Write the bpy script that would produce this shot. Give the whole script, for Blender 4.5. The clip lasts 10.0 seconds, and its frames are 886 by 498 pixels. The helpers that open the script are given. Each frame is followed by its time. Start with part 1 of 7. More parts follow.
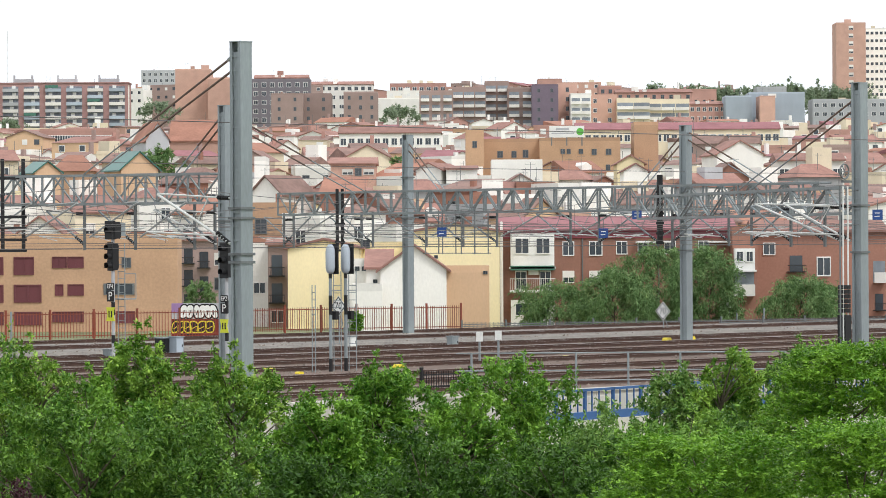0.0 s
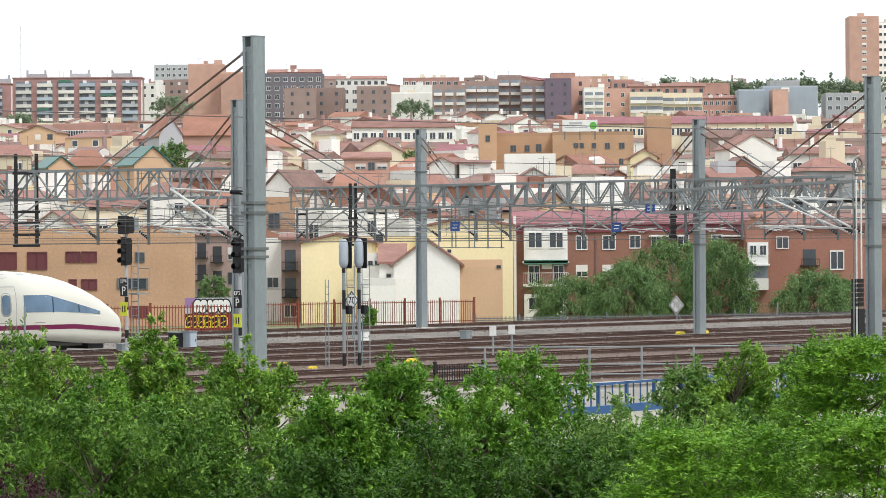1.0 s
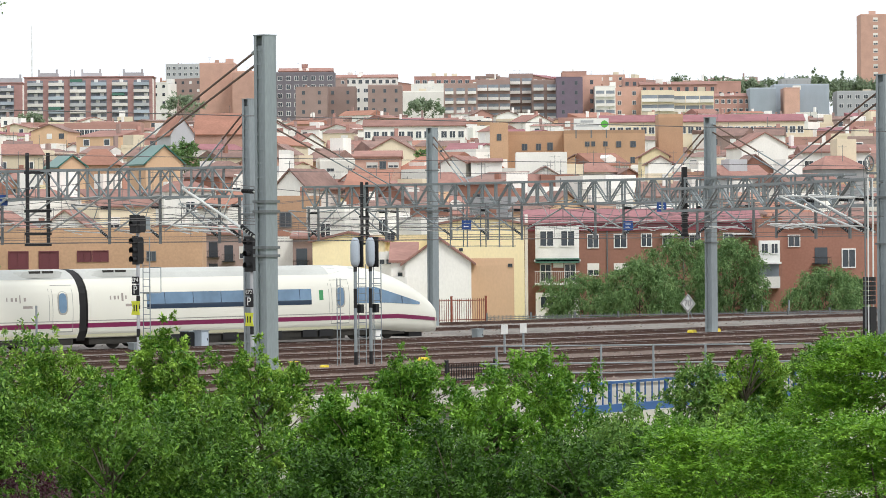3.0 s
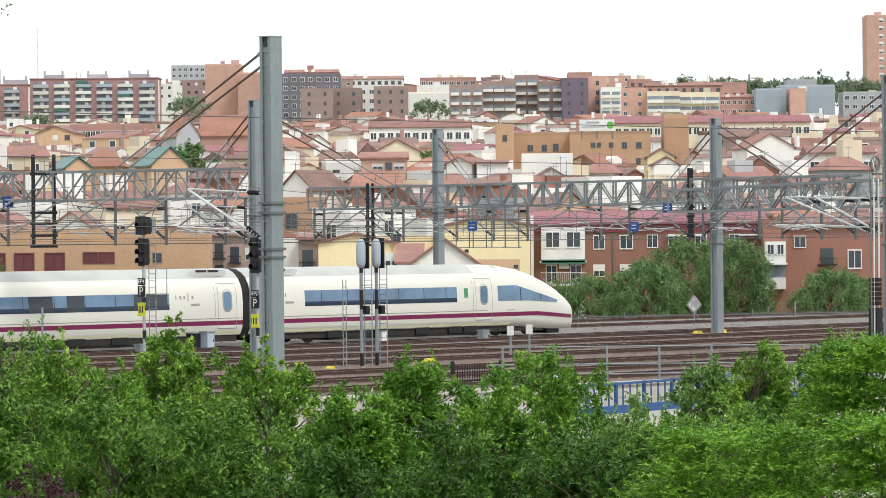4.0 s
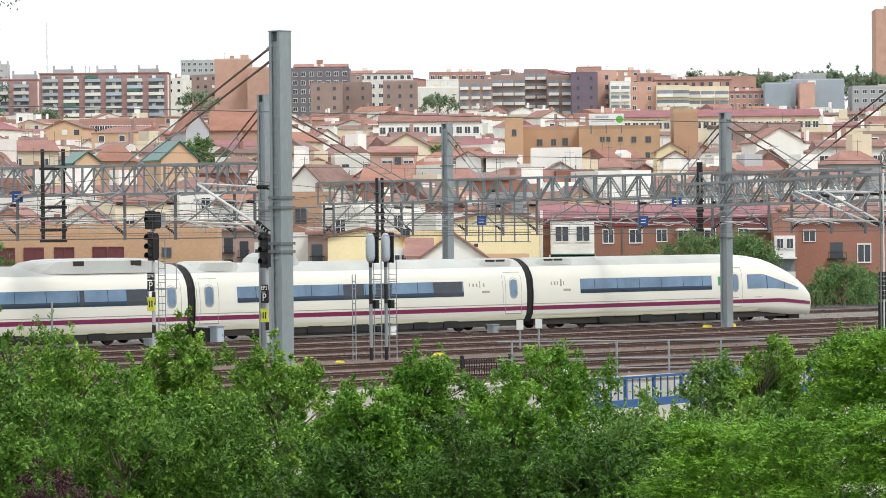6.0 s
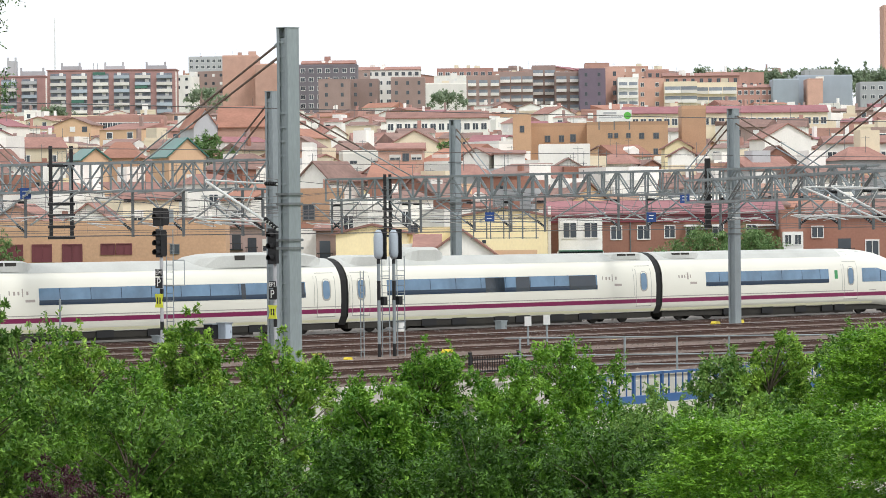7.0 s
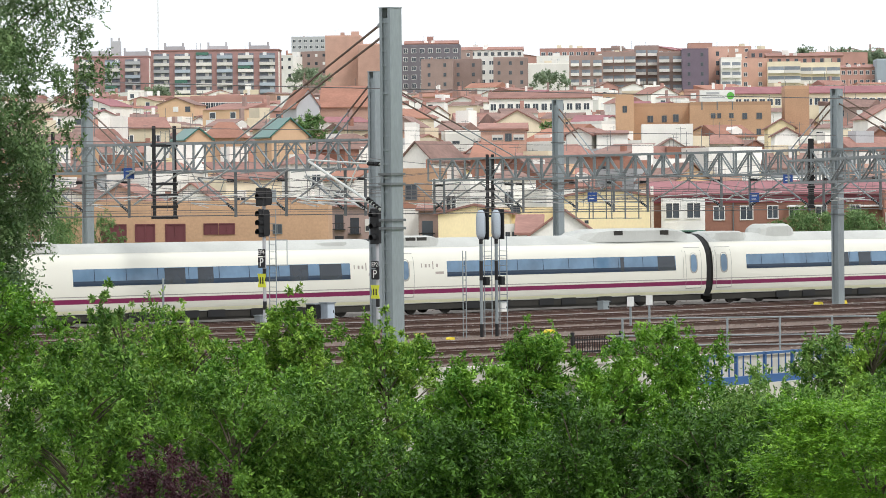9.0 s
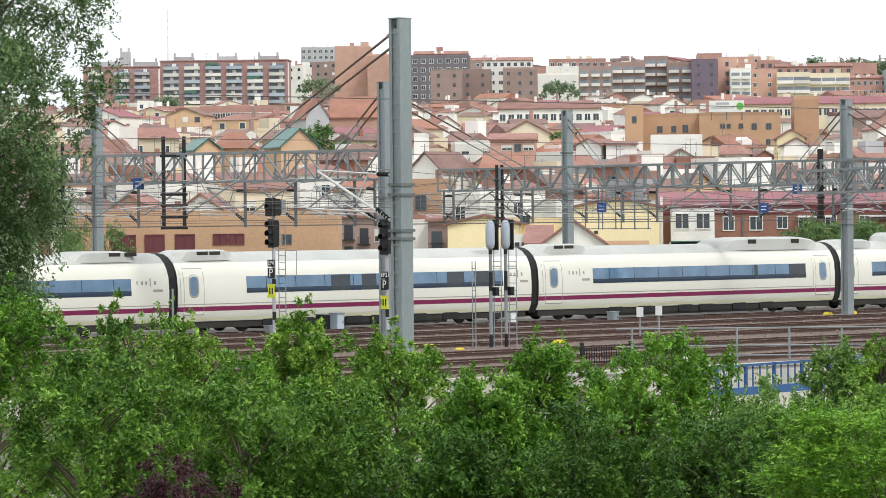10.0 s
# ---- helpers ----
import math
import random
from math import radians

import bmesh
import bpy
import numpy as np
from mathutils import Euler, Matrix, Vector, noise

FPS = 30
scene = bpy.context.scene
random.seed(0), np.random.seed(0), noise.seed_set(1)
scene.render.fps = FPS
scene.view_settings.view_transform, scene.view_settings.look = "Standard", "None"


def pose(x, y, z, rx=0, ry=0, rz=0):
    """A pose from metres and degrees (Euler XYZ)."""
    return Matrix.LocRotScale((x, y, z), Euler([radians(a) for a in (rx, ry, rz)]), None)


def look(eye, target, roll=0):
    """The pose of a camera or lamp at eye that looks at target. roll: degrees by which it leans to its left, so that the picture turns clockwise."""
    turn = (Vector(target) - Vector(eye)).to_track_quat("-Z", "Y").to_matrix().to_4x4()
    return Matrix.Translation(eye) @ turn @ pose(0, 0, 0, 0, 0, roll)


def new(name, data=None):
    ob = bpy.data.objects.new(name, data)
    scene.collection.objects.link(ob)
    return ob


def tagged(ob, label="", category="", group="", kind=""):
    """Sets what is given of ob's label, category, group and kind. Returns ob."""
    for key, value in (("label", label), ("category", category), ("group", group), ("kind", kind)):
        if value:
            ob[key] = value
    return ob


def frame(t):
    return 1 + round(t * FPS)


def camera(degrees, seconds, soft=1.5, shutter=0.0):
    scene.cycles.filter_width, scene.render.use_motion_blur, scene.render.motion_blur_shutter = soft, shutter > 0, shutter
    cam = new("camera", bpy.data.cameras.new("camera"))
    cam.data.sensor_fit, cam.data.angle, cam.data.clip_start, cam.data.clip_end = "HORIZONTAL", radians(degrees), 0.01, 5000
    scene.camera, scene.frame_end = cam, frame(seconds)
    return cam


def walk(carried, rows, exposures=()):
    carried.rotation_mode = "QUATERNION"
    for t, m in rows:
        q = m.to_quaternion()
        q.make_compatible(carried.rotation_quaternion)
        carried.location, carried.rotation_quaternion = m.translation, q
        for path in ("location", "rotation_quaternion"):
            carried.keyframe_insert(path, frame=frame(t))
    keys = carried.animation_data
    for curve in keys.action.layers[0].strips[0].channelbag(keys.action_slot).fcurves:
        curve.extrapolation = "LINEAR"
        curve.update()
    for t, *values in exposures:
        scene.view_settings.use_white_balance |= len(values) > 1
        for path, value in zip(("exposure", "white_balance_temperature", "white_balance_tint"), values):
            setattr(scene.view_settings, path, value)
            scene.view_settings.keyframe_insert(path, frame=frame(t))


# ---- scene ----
# ---- camera: a long lens held by hand, turning slowly to the left ----
EYE = 5.2
cam = camera(13.0, 10.0, soft=0.8)
TURNS = [
    (0.0, 0.0, -0.09, 0.3), (0.5, 0.084, -0.116, 0.358), (1.0, 0.195, -0.173, 0.381), (1.5, 0.228, -0.174, 0.375),
    (2.0, 0.274, -0.179, 0.436), (2.5, 0.316, -0.194, 0.434), (2.7, 0.337, -0.194, 0.44), (3.8, 0.43, -0.176, 0.5),
    (4.0, 0.45, -0.173, 0.508), (4.5, 0.485, -0.181, 0.57), (5.0, 0.548, -0.227, 0.529), (5.5, 0.572, -0.248, 0.532),
    (5.7, 0.574, -0.248, 0.54), (6.8, 0.66, -0.289, 0.6), (7.0, 0.706, -0.306, 0.607), (7.2, 0.893, -0.522, 0.61),
    (7.5, 1.445, -0.67, 0.623), (7.8, 1.835, -0.69, 0.57), (8.0, 1.973, -0.716, 0.545), (8.5, 2.139, -0.647, 0.556),
    (9.0, 2.216, -0.584, 0.553), (9.5, 2.304, -0.518, 0.554), (10.0, 2.355, -0.429, 0.552),
]
walk(cam, [(t, pose(0, 0, EYE, 90 + pitch, roll, yaw)) for t, yaw, pitch, roll in TURNS])

# ---- world: bright high overcast, soft sun from behind the right shoulder ----
SUN_UP, SUN_ROUND = 52.0, 140.0  # degrees; round is clockwise from +y
world = bpy.data.worlds.new("overcast_sky")
scene.world = world
world.use_nodes = True
wn, wl = world.node_tree.nodes, world.node_tree.links
sky = wn.new("ShaderNodeTexSky")
sky.sky_type = "NISHITA"
sky.sun_disc = False
sky.sun_elevation, sky.sun_rotation = radians(SUN_UP), radians(SUN_ROUND)
sky.air_density, sky.dust_density, sky.ozone_density = 1.0, 4.0, 1.0
grey = wn.new("ShaderNodeHueSaturation")
grey.inputs["Saturation"].default_value = 0.12
grey.inputs["Value"].default_value = 1.0
wl.new(sky.outputs[0], grey.inputs["Color"])
# an even layer of cloud over the clear sky
cloud = wn.new("ShaderNodeMix")
cloud.data_type = "RGBA"
cloud.inputs["Factor"].default_value = 0.85
cloud.inputs["B"].default_value = (10.1, 10.5, 11.0, 1)
wl.new(grey.outputs[0], cloud.inputs["A"])
wl.new(cloud.outputs["Result"], wn["Background"].inputs["Color"])
wn["Background"].inputs["Strength"].default_value = 0.12
sun = new("sun", bpy.data.lights.new("sun", "SUN"))
sun.data.energy, sun.data.angle, sun.data.color = 1.6, radians(14), (1.0, 0.97, 0.92)
a, e = radians(SUN_ROUND), radians(SUN_UP)
sun.matrix_world = look((math.sin(a) * 50 * math.cos(e), math.cos(a) * 50 * math.cos(e), 50 * math.sin(e)), (0, 0, 0))
scene.view_settings.exposure = 0.0

# ---- materials ----
def rgb(h):
    """Linear colour from a hex string."""
    return tuple(((int(h[i:i + 2], 16) / 255 + 0.055) / 1.055) ** 2.4 for i in (0, 2, 4)) + (1,)


def material(name, colour, rough=0.8, metal=0.0, vary=0.12, size=2.0, grain=0.06, fine=25.0, bump=0.0, by="none", streak=0.0, spec=0.5):
    """Principled surface: blotches of one size, grain of another, and a shift of tone by piece ("object", "island")."""
    m = bpy.data.materials.new(name)
    m.use_nodes = True
    n, l = m.node_tree.nodes, m.node_tree.links
    b = n["Principled BSDF"]
    b.inputs["Roughness"].default_value, b.inputs["Metallic"].default_value = rough, metal
    b.inputs["Specular IOR Level"].default_value = spec
    co = n.new("ShaderNodeTexCoord")
    mp = n.new("ShaderNodeMapping")
    l.new(co.outputs["Object"], mp.inputs["Vector"])
    if streak:
        mp.inputs["Scale"].default_value = (1, 1, streak)
    total = None
    for scale, amount in ((size, vary), (fine, grain)):
        t = n.new("ShaderNodeTexNoise")
        t.inputs["Scale"].default_value, t.inputs["Detail"].default_value = 1.0 / scale if scale == size else scale, 4
        l.new(mp.outputs[0], t.inputs["Vector"])
        r = n.new("ShaderNodeMapRange")
        r.inputs["From Min"].default_value, r.inputs["From Max"].default_value = 0.3, 0.7
        r.inputs["To Min"].default_value, r.inputs["To Max"].default_value = 1 - amount, 1 + amount
        l.new(t.outputs[0], r.inputs["Value"])
        total = r.outputs[0] if total is None else _times(n, l, total, r.outputs[0])
        last = t
    if by != "none":
        src = n.new("ShaderNodeObjectInfo").outputs["Random"] if by == "object" else n.new("ShaderNodeNewGeometry").outputs["Random Per Island"]
        r = n.new("ShaderNodeMapRange")
        r.inputs["To Min"].default_value, r.inputs["To Max"].default_value = (0.82, 1.18) if by == "object" else (0.6, 1.45)
        l.new(src, r.inputs["Value"])
        total = _times(n, l, total, r.outputs[0])
    hs = n.new("ShaderNodeHueSaturation")
    hs.inputs["Color"].default_value = colour
    l.new(total, hs.inputs["Value"])
    l.new(hs.outputs[0], b.inputs["Base Color"])
    if bump:
        bp = n.new("ShaderNodeBump")
        bp.inputs["Strength"].default_value, bp.inputs["Distance"].default_value = bump, 0.02
        l.new(last.outputs[0], bp.inputs["Height"])
        l.new(bp.outputs[0], b.inputs["Normal"])
    return m


def _times(n, l, p, q):
    k = n.new("ShaderNodeMath")
    k.operation = "MULTIPLY"
    l.new(p, k.inputs[0]), l.new(q, k.inputs[1])
    return k.outputs[0]


def leaf_material(name, colour, tip, through_light=0.2):
    m = bpy.data.materials.new(name)
    m.use_nodes = True
    n, l = m.node_tree.nodes, m.node_tree.links
    b = n["Principled BSDF"]
    b.inputs["Roughness"].default_value = 0.5
    b.inputs["Specular IOR Level"].default_value = 0.3
    g = n.new("ShaderNodeNewGeometry")
    mix = n.new("ShaderNodeMix")
    mix.data_type = "RGBA"
    mix.inputs["A"].default_value, mix.inputs["B"].default_value = colour, tip
    few = n.new("ShaderNodeMath")  # few leaves are bright, most are dark
    few.operation, few.inputs[1].default_value = "POWER", 2.0
    l.new(g.outputs["Random Per Island"], few.inputs[0])
    co = n.new("ShaderNodeTexCoord")
    spray = n.new("ShaderNodeTexNoise")  # brighter patches imitate lit clumps against dark gaps
    spray.inputs["Scale"].default_value, spray.inputs["Detail"].default_value = 1.1, 2
    l.new(co.outputs["Object"], spray.inputs["Vector"])
    clump_light = n.new("ShaderNodeMapRange")
    clump_light.inputs["From Min"].default_value, clump_light.inputs["From Max"].default_value = 0.45, 0.72
    clump_light.inputs["To Min"].default_value, clump_light.inputs["To Max"].default_value = 0.0, 0.55
    l.new(spray.outputs[0], clump_light.inputs["Value"])
    both = n.new("ShaderNodeMath")
    both.operation, both.use_clamp = "MULTIPLY_ADD", True
    both.inputs[1].default_value = 0.6
    l.new(few.outputs[0], both.inputs[0]), l.new(clump_light.outputs[0], both.inputs[2])
    l.new(both.outputs[0], mix.inputs["Factor"])
    l.new(mix.outputs["Result"], b.inputs["Base Color"])
    tr = n.new("ShaderNodeBsdfTranslucent")
    l.new(mix.outputs["Result"], tr.inputs["Color"])
    add = n.new("ShaderNodeMixShader")
    add.inputs[0].default_value = through_light
    l.new(b.outputs[0], add.inputs[1]), l.new(tr.outputs[0], add.inputs[2])
    l.new(add.outputs[0], n["Material Output"].inputs["Surface"])
    return m


STEEL = material("galvanised_steel", rgb("8f989b"), 0.55, 0.25, 0.10, 1.2, 0.08, 14, streak=0.25)
STEEL_DARK = material("weathered_steel", rgb("6e7374"), 0.6, 0.2, 0.15, 0.8, 0.1, 14)
TRUSS = material("truss_galvanised_steel", rgb("808788"), 0.6, 0.2, 0.12, 1.0, 0.1, 12, by="island")
RUST = material("rusty_rail_steel", rgb("523d35"), 0.8, 0.1, 0.2, 1.5, 0.15, 10)
RAILTOP = material("worn_rail_head", rgb("b3aca6"), 0.4, 0.6, 0.1)
BALLAST = material("grey_brown_ballast", rgb("7b7670"), 0.95, 0, 0.22, 1.6, 0.35, 9, bump=0.6)
SLEEPER = material("stained_concrete_sleeper", rgb("6e6058"), 0.9, 0, 0.2, 0.6, 0.12, 20, by="island")
BALLAST_RUST = material("rust_stained_ballast", rgb("6a594f"), 0.95, 0, 0.22, 1.6, 0.35, 9, bump=0.6)
EARTH = material("dry_earth_and_scrub", rgb("6f7350"), 0.95, 0, 0.25, 6.0, 0.2, 2)
CONCRETE = material("pale_concrete", rgb("bdbab0"), 0.85, 0, 0.12, 2.0, 0.08, 18, streak=0.3)
BLACK = material("matt_black_metal", rgb("1b1c1e"), 0.6, 0.1, 0.1)
RUBBER = material("black_rubber", rgb("141414"), 0.7)
WHITE_TRAIN = material("cream_white_train_paint", rgb("e3e2d6"), 0.28, 0, 0.03, 3.0, 0.015, 30, spec=0.5)
ROOF_TRAIN = material("dusty_grey_train_roof", rgb("b9bbb6"), 0.5, 0, 0.1, 2.0, 0.05, 12)
PURPLE = material("purple_stripe_paint", rgb("7a1f4e"), 0.35, 0, 0.04)
CREAM = material("pale_cream_skirt_paint", rgb("ecebc9"), 0.4, 0, 0.05)
UNDER = material("dirty_underframe", rgb("2f2d28"), 0.8, 0, 0.25, 1.0, 0.15, 10)
# light blue base stands for sky mirrored in the glass
GLASS_TRAIN = material("sky_tinted_train_glass", rgb("5d7d99"), 0.06, 0, 0.25, 1.5, 0.05, 3, spec=0.9)
DARK_PANE = material("dark_reflection_train_glass", rgb("1f2a35"), 0.08, 0, 0.3, 1.0, 0.1, 3, spec=0.8)
DIVIDER = material("window_divider_and_reflection", rgb("26384c"), 0.2, 0, 0.05)
GREYLINE = material("door_seal_grey", rgb("9c9c94"), 0.5)
PANE = material("window_glass", rgb("3b434b"), 0.08, 0, 0.2, 1.0, spec=0.8)
FRAME_W = material("white_window_frame", rgb("ebeae7"), 0.5)
SHUT_R = material("maroon_shutter", rgb("6f3a40"), 0.6, 0, 0.1, by="object")
BALC_W = material("white_balcony_panel", rgb("e0dcd6"), 0.6, 0, 0.08, by="object")
TILE_ROOF = material("terracotta_roof_tiles", rgb("977167"), 0.9, 0, 0.18, 2.5, 0.12, 3, by="object")
ROOF_PINK = material("weathered_red_roof_tiles", rgb("96666a"), 0.9, 0, 0.14, 2.5, 0.1, 3)
ROOF_ORANGE = material("orange_roof_tiles", rgb("a27462"), 0.9, 0, 0.14, 2.5, 0.1, 3, by="object")
ROOF_BROWN = material("old_brown_roof_tiles", rgb("866c64"), 0.9, 0, 0.2, 2.0, 0.15, 3, by="object")
BALC_GLASS = material("balcony_glazing", rgb("868e96"), 0.3, 0, 0.3, 2.0, 0.2, 1.5, by="object")
ROOF_GREY = material("grey_flat_roof", rgb("8f918f"), 0.9, 0, 0.14, 2.5)
CORNICE = material("deep_red_cornice_paint", rgb("84404a"), 0.8, 0, 0.1)
SHADE_GREEN = material("faded_green_awning", rgb("4f7a6c"), 0.8, 0, 0.1)
LOGGIA = material("shaded_loggia_wall", rgb("7d828c"), 0.7, 0, 0.2, 2.0, 0.2, 1.5)
ROOF_GREEN = material("green_glazed_roof", rgb("2f6a60"), 0.3, 0, 0.1)
PLASTER = {k: material(k + "_plaster", rgb(c), 0.9, 0, 0.07, 3.0, 0.04, 8, by="object", streak=0.5) for k, c in (
    ("white", "efece6"), ("cream", "dccfb6"), ("yellow", "ecdcb2"), ("grey", "aeb0b3"), ("pale_blue", "a9b4bf"), ("peach", "d8b594"))}
# red, brown and salmon of the far blocks are paled, distance haze put into colour
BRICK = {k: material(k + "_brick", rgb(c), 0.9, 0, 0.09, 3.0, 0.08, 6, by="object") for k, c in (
    ("orange", "ba977a"), ("red", "9c7161"), ("brown", "a08a83"), ("hazed_red", "b48c81"), ("salmon", "c8a191"), ("dark", "79747b"), ("plum", "776a78"), ("plum_red", "a88480"))}
LEAF_MID = leaf_material("fresh_green_leaves", rgb("3f701c"), rgb("98c44c"))
LEAF_DEEP = leaf_material("deep_green_leaves", rgb("40701c"), rgb("b4d65e"))
LEAF_LIME = leaf_material("lime_green_feathery_leaves", rgb("4a7c1a"), rgb("9cc848"))
LEAF_GREY = leaf_material("grey_green_leaves", rgb("3a6822"), rgb("a6c66c"))
LEAF_FAR = leaf_material("dusty_green_leaves", rgb("527440"), rgb("90ac70"))
# leaf green greyed and paled, painting in the haze over the skyline
LEAF_HAZE = leaf_material("hazed_far_leaves", rgb("84967a"), rgb("a4b296"))
# two leaf colours with the shade low in the front trees painted in
LEAF_SHADED = leaf_material("shaded_green_leaves", rgb("274a12"), rgb("659034"))
LEAF_HALF_SHADED = leaf_material("half_shaded_green_leaves", rgb("325c18"), rgb("92bc50"))
LEAF_POPLAR = leaf_material("dull_poplar_leaves", rgb("4a6a3c"), rgb("98b07c"))
LEAF_PLUM = leaf_material("dark_plum_leaves", rgb("3a2028"), rgb("5c3640"))
BARK = material("grey_brown_bark", rgb("575042"), 0.95, 0, 0.2, 0.3, 0.2, 20, bump=0.4)
BLUE = material("blue_railing_paint", rgb("28548a"), 0.45, 0, 0.1)
FENCE_RED = material("rust_red_fence_paint", rgb("83402f"), 0.7, 0, 0.15, by="object")
YELLOW = material("yellow_paint", rgb("e6cf3c"), 0.5)
YELLOW_GREEN = material("fluorescent_yellow_green_enamel", rgb("d6dc3a"), 0.5)
SIGN_W = material("white_sign_enamel", rgb("e9e9e6"), 0.4)
SIGN_B = material("blue_sign_enamel", rgb("1c4484"), 0.4)
INSUL = material("pale_insulator_tube", rgb("d9dbd8"), 0.4)
PALE_TUBE = material("pale_galvanised_tube", rgb("a7acab"), 0.5, 0.2, 0.1)
WIRE = material("dark_copper_wire", rgb("626060"), 0.6, 0.3)
STAY = material("brown_stay_rod", rgb("6b584c"), 0.7, 0.2)


# ---- building blocks ----
class Geo:
    """Collects boxes, tubes and prisms into one mesh."""

    def __init__(self):
        self.v, self.f, self.m = [], [], []

    def add(self, verts, faces, mi=0, tf=None):
        k = len(self.v)
        self.v += [tuple(tf @ Vector(p)) for p in verts] if tf else [tuple(p) for p in verts]
        self.f += [tuple(k + i for i in f) for f in faces]
        self.m += [mi] * len(faces)
        return self

    def box(self, x0, x1, y0, y1, z0, z1, mi=0, tf=None):
        return self.add([(x, y, z) for z in (z0, z1) for y in (y0, y1) for x in (x0, x1)],
                        [(0, 2, 3, 1), (4, 5, 7, 6), (0, 1, 5, 4), (2, 6, 7, 3), (0, 4, 6, 2), (1, 3, 7, 5)], mi, tf)

    def tube(self, p, q, r, n=6, mi=0, r2=None, caps=True):
        p, q = Vector(p), Vector(q)
        d = (q - p).normalized()
        u = d.orthogonal().normalized()
        w = d.cross(u)
        ring = [(u * math.cos(2 * math.pi * i / n) + w * math.sin(2 * math.pi * i / n)) for i in range(n)]
        r2 = r if r2 is None else r2
        faces = [(i, (i + 1) % n, n + (i + 1) % n, n + i) for i in range(n)]
        if caps:
            faces += [tuple(range(n))[::-1], tuple(range(n, 2 * n))]
        return self.add([p + c * r for c in ring] + [q + c * r2 for c in ring], faces, mi)

    def prism(self, pts, y0, y1, mi=0, tf=None):
        """A polygon in x, z drawn out along y."""
        n = len(pts)
        return self.add([(x, y0, z) for x, z in pts] + [(x, y1, z) for x, z in pts],
                        [tuple(range(n)), tuple(range(2 * n - 1, n - 1, -1))] + [(i, n + i, n + (i + 1) % n, (i + 1) % n) for i in range(n)], mi, tf)

    def loft(self, rings, mi=0, closed=False, caps=False):
        n = len(rings[0])
        fs = [(r * n + i, r * n + (i + 1) % n, (r + 1) * n + (i + 1) % n, (r + 1) * n + i)
              for r in range(len(rings) - 1) for i in range(n if closed else n - 1)]
        if caps:
            fs += [tuple(range(n))[::-1], tuple(range((len(rings) - 1) * n, len(rings) * n))]
        return self.add([p for r in rings for p in r], fs, mi)

    def mesh(self, name, mats, smooth=False):
        me = bpy.data.meshes.new(name)
        me.from_pydata(self.v, [], self.f)
        for m in mats:
            me.materials.append(m)
        if len(mats) > 1:
            me.polygons.foreach_set("material_index", self.m)
        bm = bmesh.new()
        bm.from_mesh(me)
        bmesh.ops.recalc_face_normals(bm, faces=bm.faces)
        bm.to_mesh(me)
        bm.free()
        if smooth:
            me.shade_smooth()
        return me


def thing(name, label, category, m=None, group="", kind=""):
    """An empty at a thing's base."""
    ob = new(name)
    ob.empty_display_size = 0.3
    if m is not None:
        ob.matrix_basis = m
    return tagged(ob, label, category, group, kind)


def part(name, geo, mats, parent=None, label="", smooth=False, kind=""):
    mats = mats if isinstance(mats, (list, tuple)) else [mats]
    ob = new(name, geo if isinstance(geo, bpy.types.Mesh) else geo.mesh(name, mats, smooth))
    if parent is not None:
        ob.parent = parent
    return tagged(ob, label, kind=kind)


# the railway's own axes: s along the tracks, o across them (away from the viewer), from a point of the express's track
TRACK_ANGLE = 42.1
ta = radians(TRACK_ANGLE)
ALONG, ACROSS, ORIGIN = Vector((math.sin(ta), math.cos(ta), 0)), Vector((-math.cos(ta), math.sin(ta), 0)), Vector((-24.71, 179.34, 0))


def rail_place(s, o, z=0.0):
    return ORIGIN + ALONG * s + ACROSS * o + Vector((0, 0, z))


def rail_pose(s, o, z=0.0):
    """Local x along the tracks, y across and away."""
    p = rail_place(s, o, z)
    return pose(p.x, p.y, p.z, 0, 0, 90 - TRACK_ANGLE)


def plateau(y):
    """Height of the railway's level and the town behind it."""
    return hill(max(y, 130))


def hill(y):
    """Height of the ground under the town by its distance."""
    ys = (0, 95, 118, 128, 250, 300, 322, 352, 385, 420, 505, 610, 735, 880, 1050, 1220, 1300, 1500, 1900, 2600, 5000)
    zs = (-9, -6, -5, -0.45, -0.35, -1.0, -0.3, 1.0, 2.5, 4.0, 7.5, 12.0, 17.0, 23.0, 29.5, 39.0, 42.0, 49.0, 56.0, 56, 30)
    return float(np.interp(y, ys, zs))

# ---- ground, tracks ----
def ground():
    """One sheet: low ground before the retaining wall, a step up to the tracks, then the hill of the town."""
    rng = random.Random(4)
    ss = [-3500, -1000, -400, -200] + list(range(-150, 301, 15)) + [400, 600, 1000, 2000, 3500]
    offs = [-900, -400, -250, -180, -140, -120, -105, -95, -85, -75, -65, -58, -51.3, -51.2, -40, -20, 0, 20, 30] + list(range(40, 400, 12)) + list(range(400, 1600, 40)) + [2000, 3000, 4500]
    rings = []
    for o in offs:
        ring = []
        for s in ss:
            p = rail_place(s, o)
            z = (hill(min(p.y, 118)) + rng.uniform(-0.15, 0.15)) if o < -51.25 else plateau(p.y)
            ring.append((p.x, p.y, z))
        rings.append(ring)
    part("ground", Geo().loft(rings), EARTH, smooth=False, kind="structure")


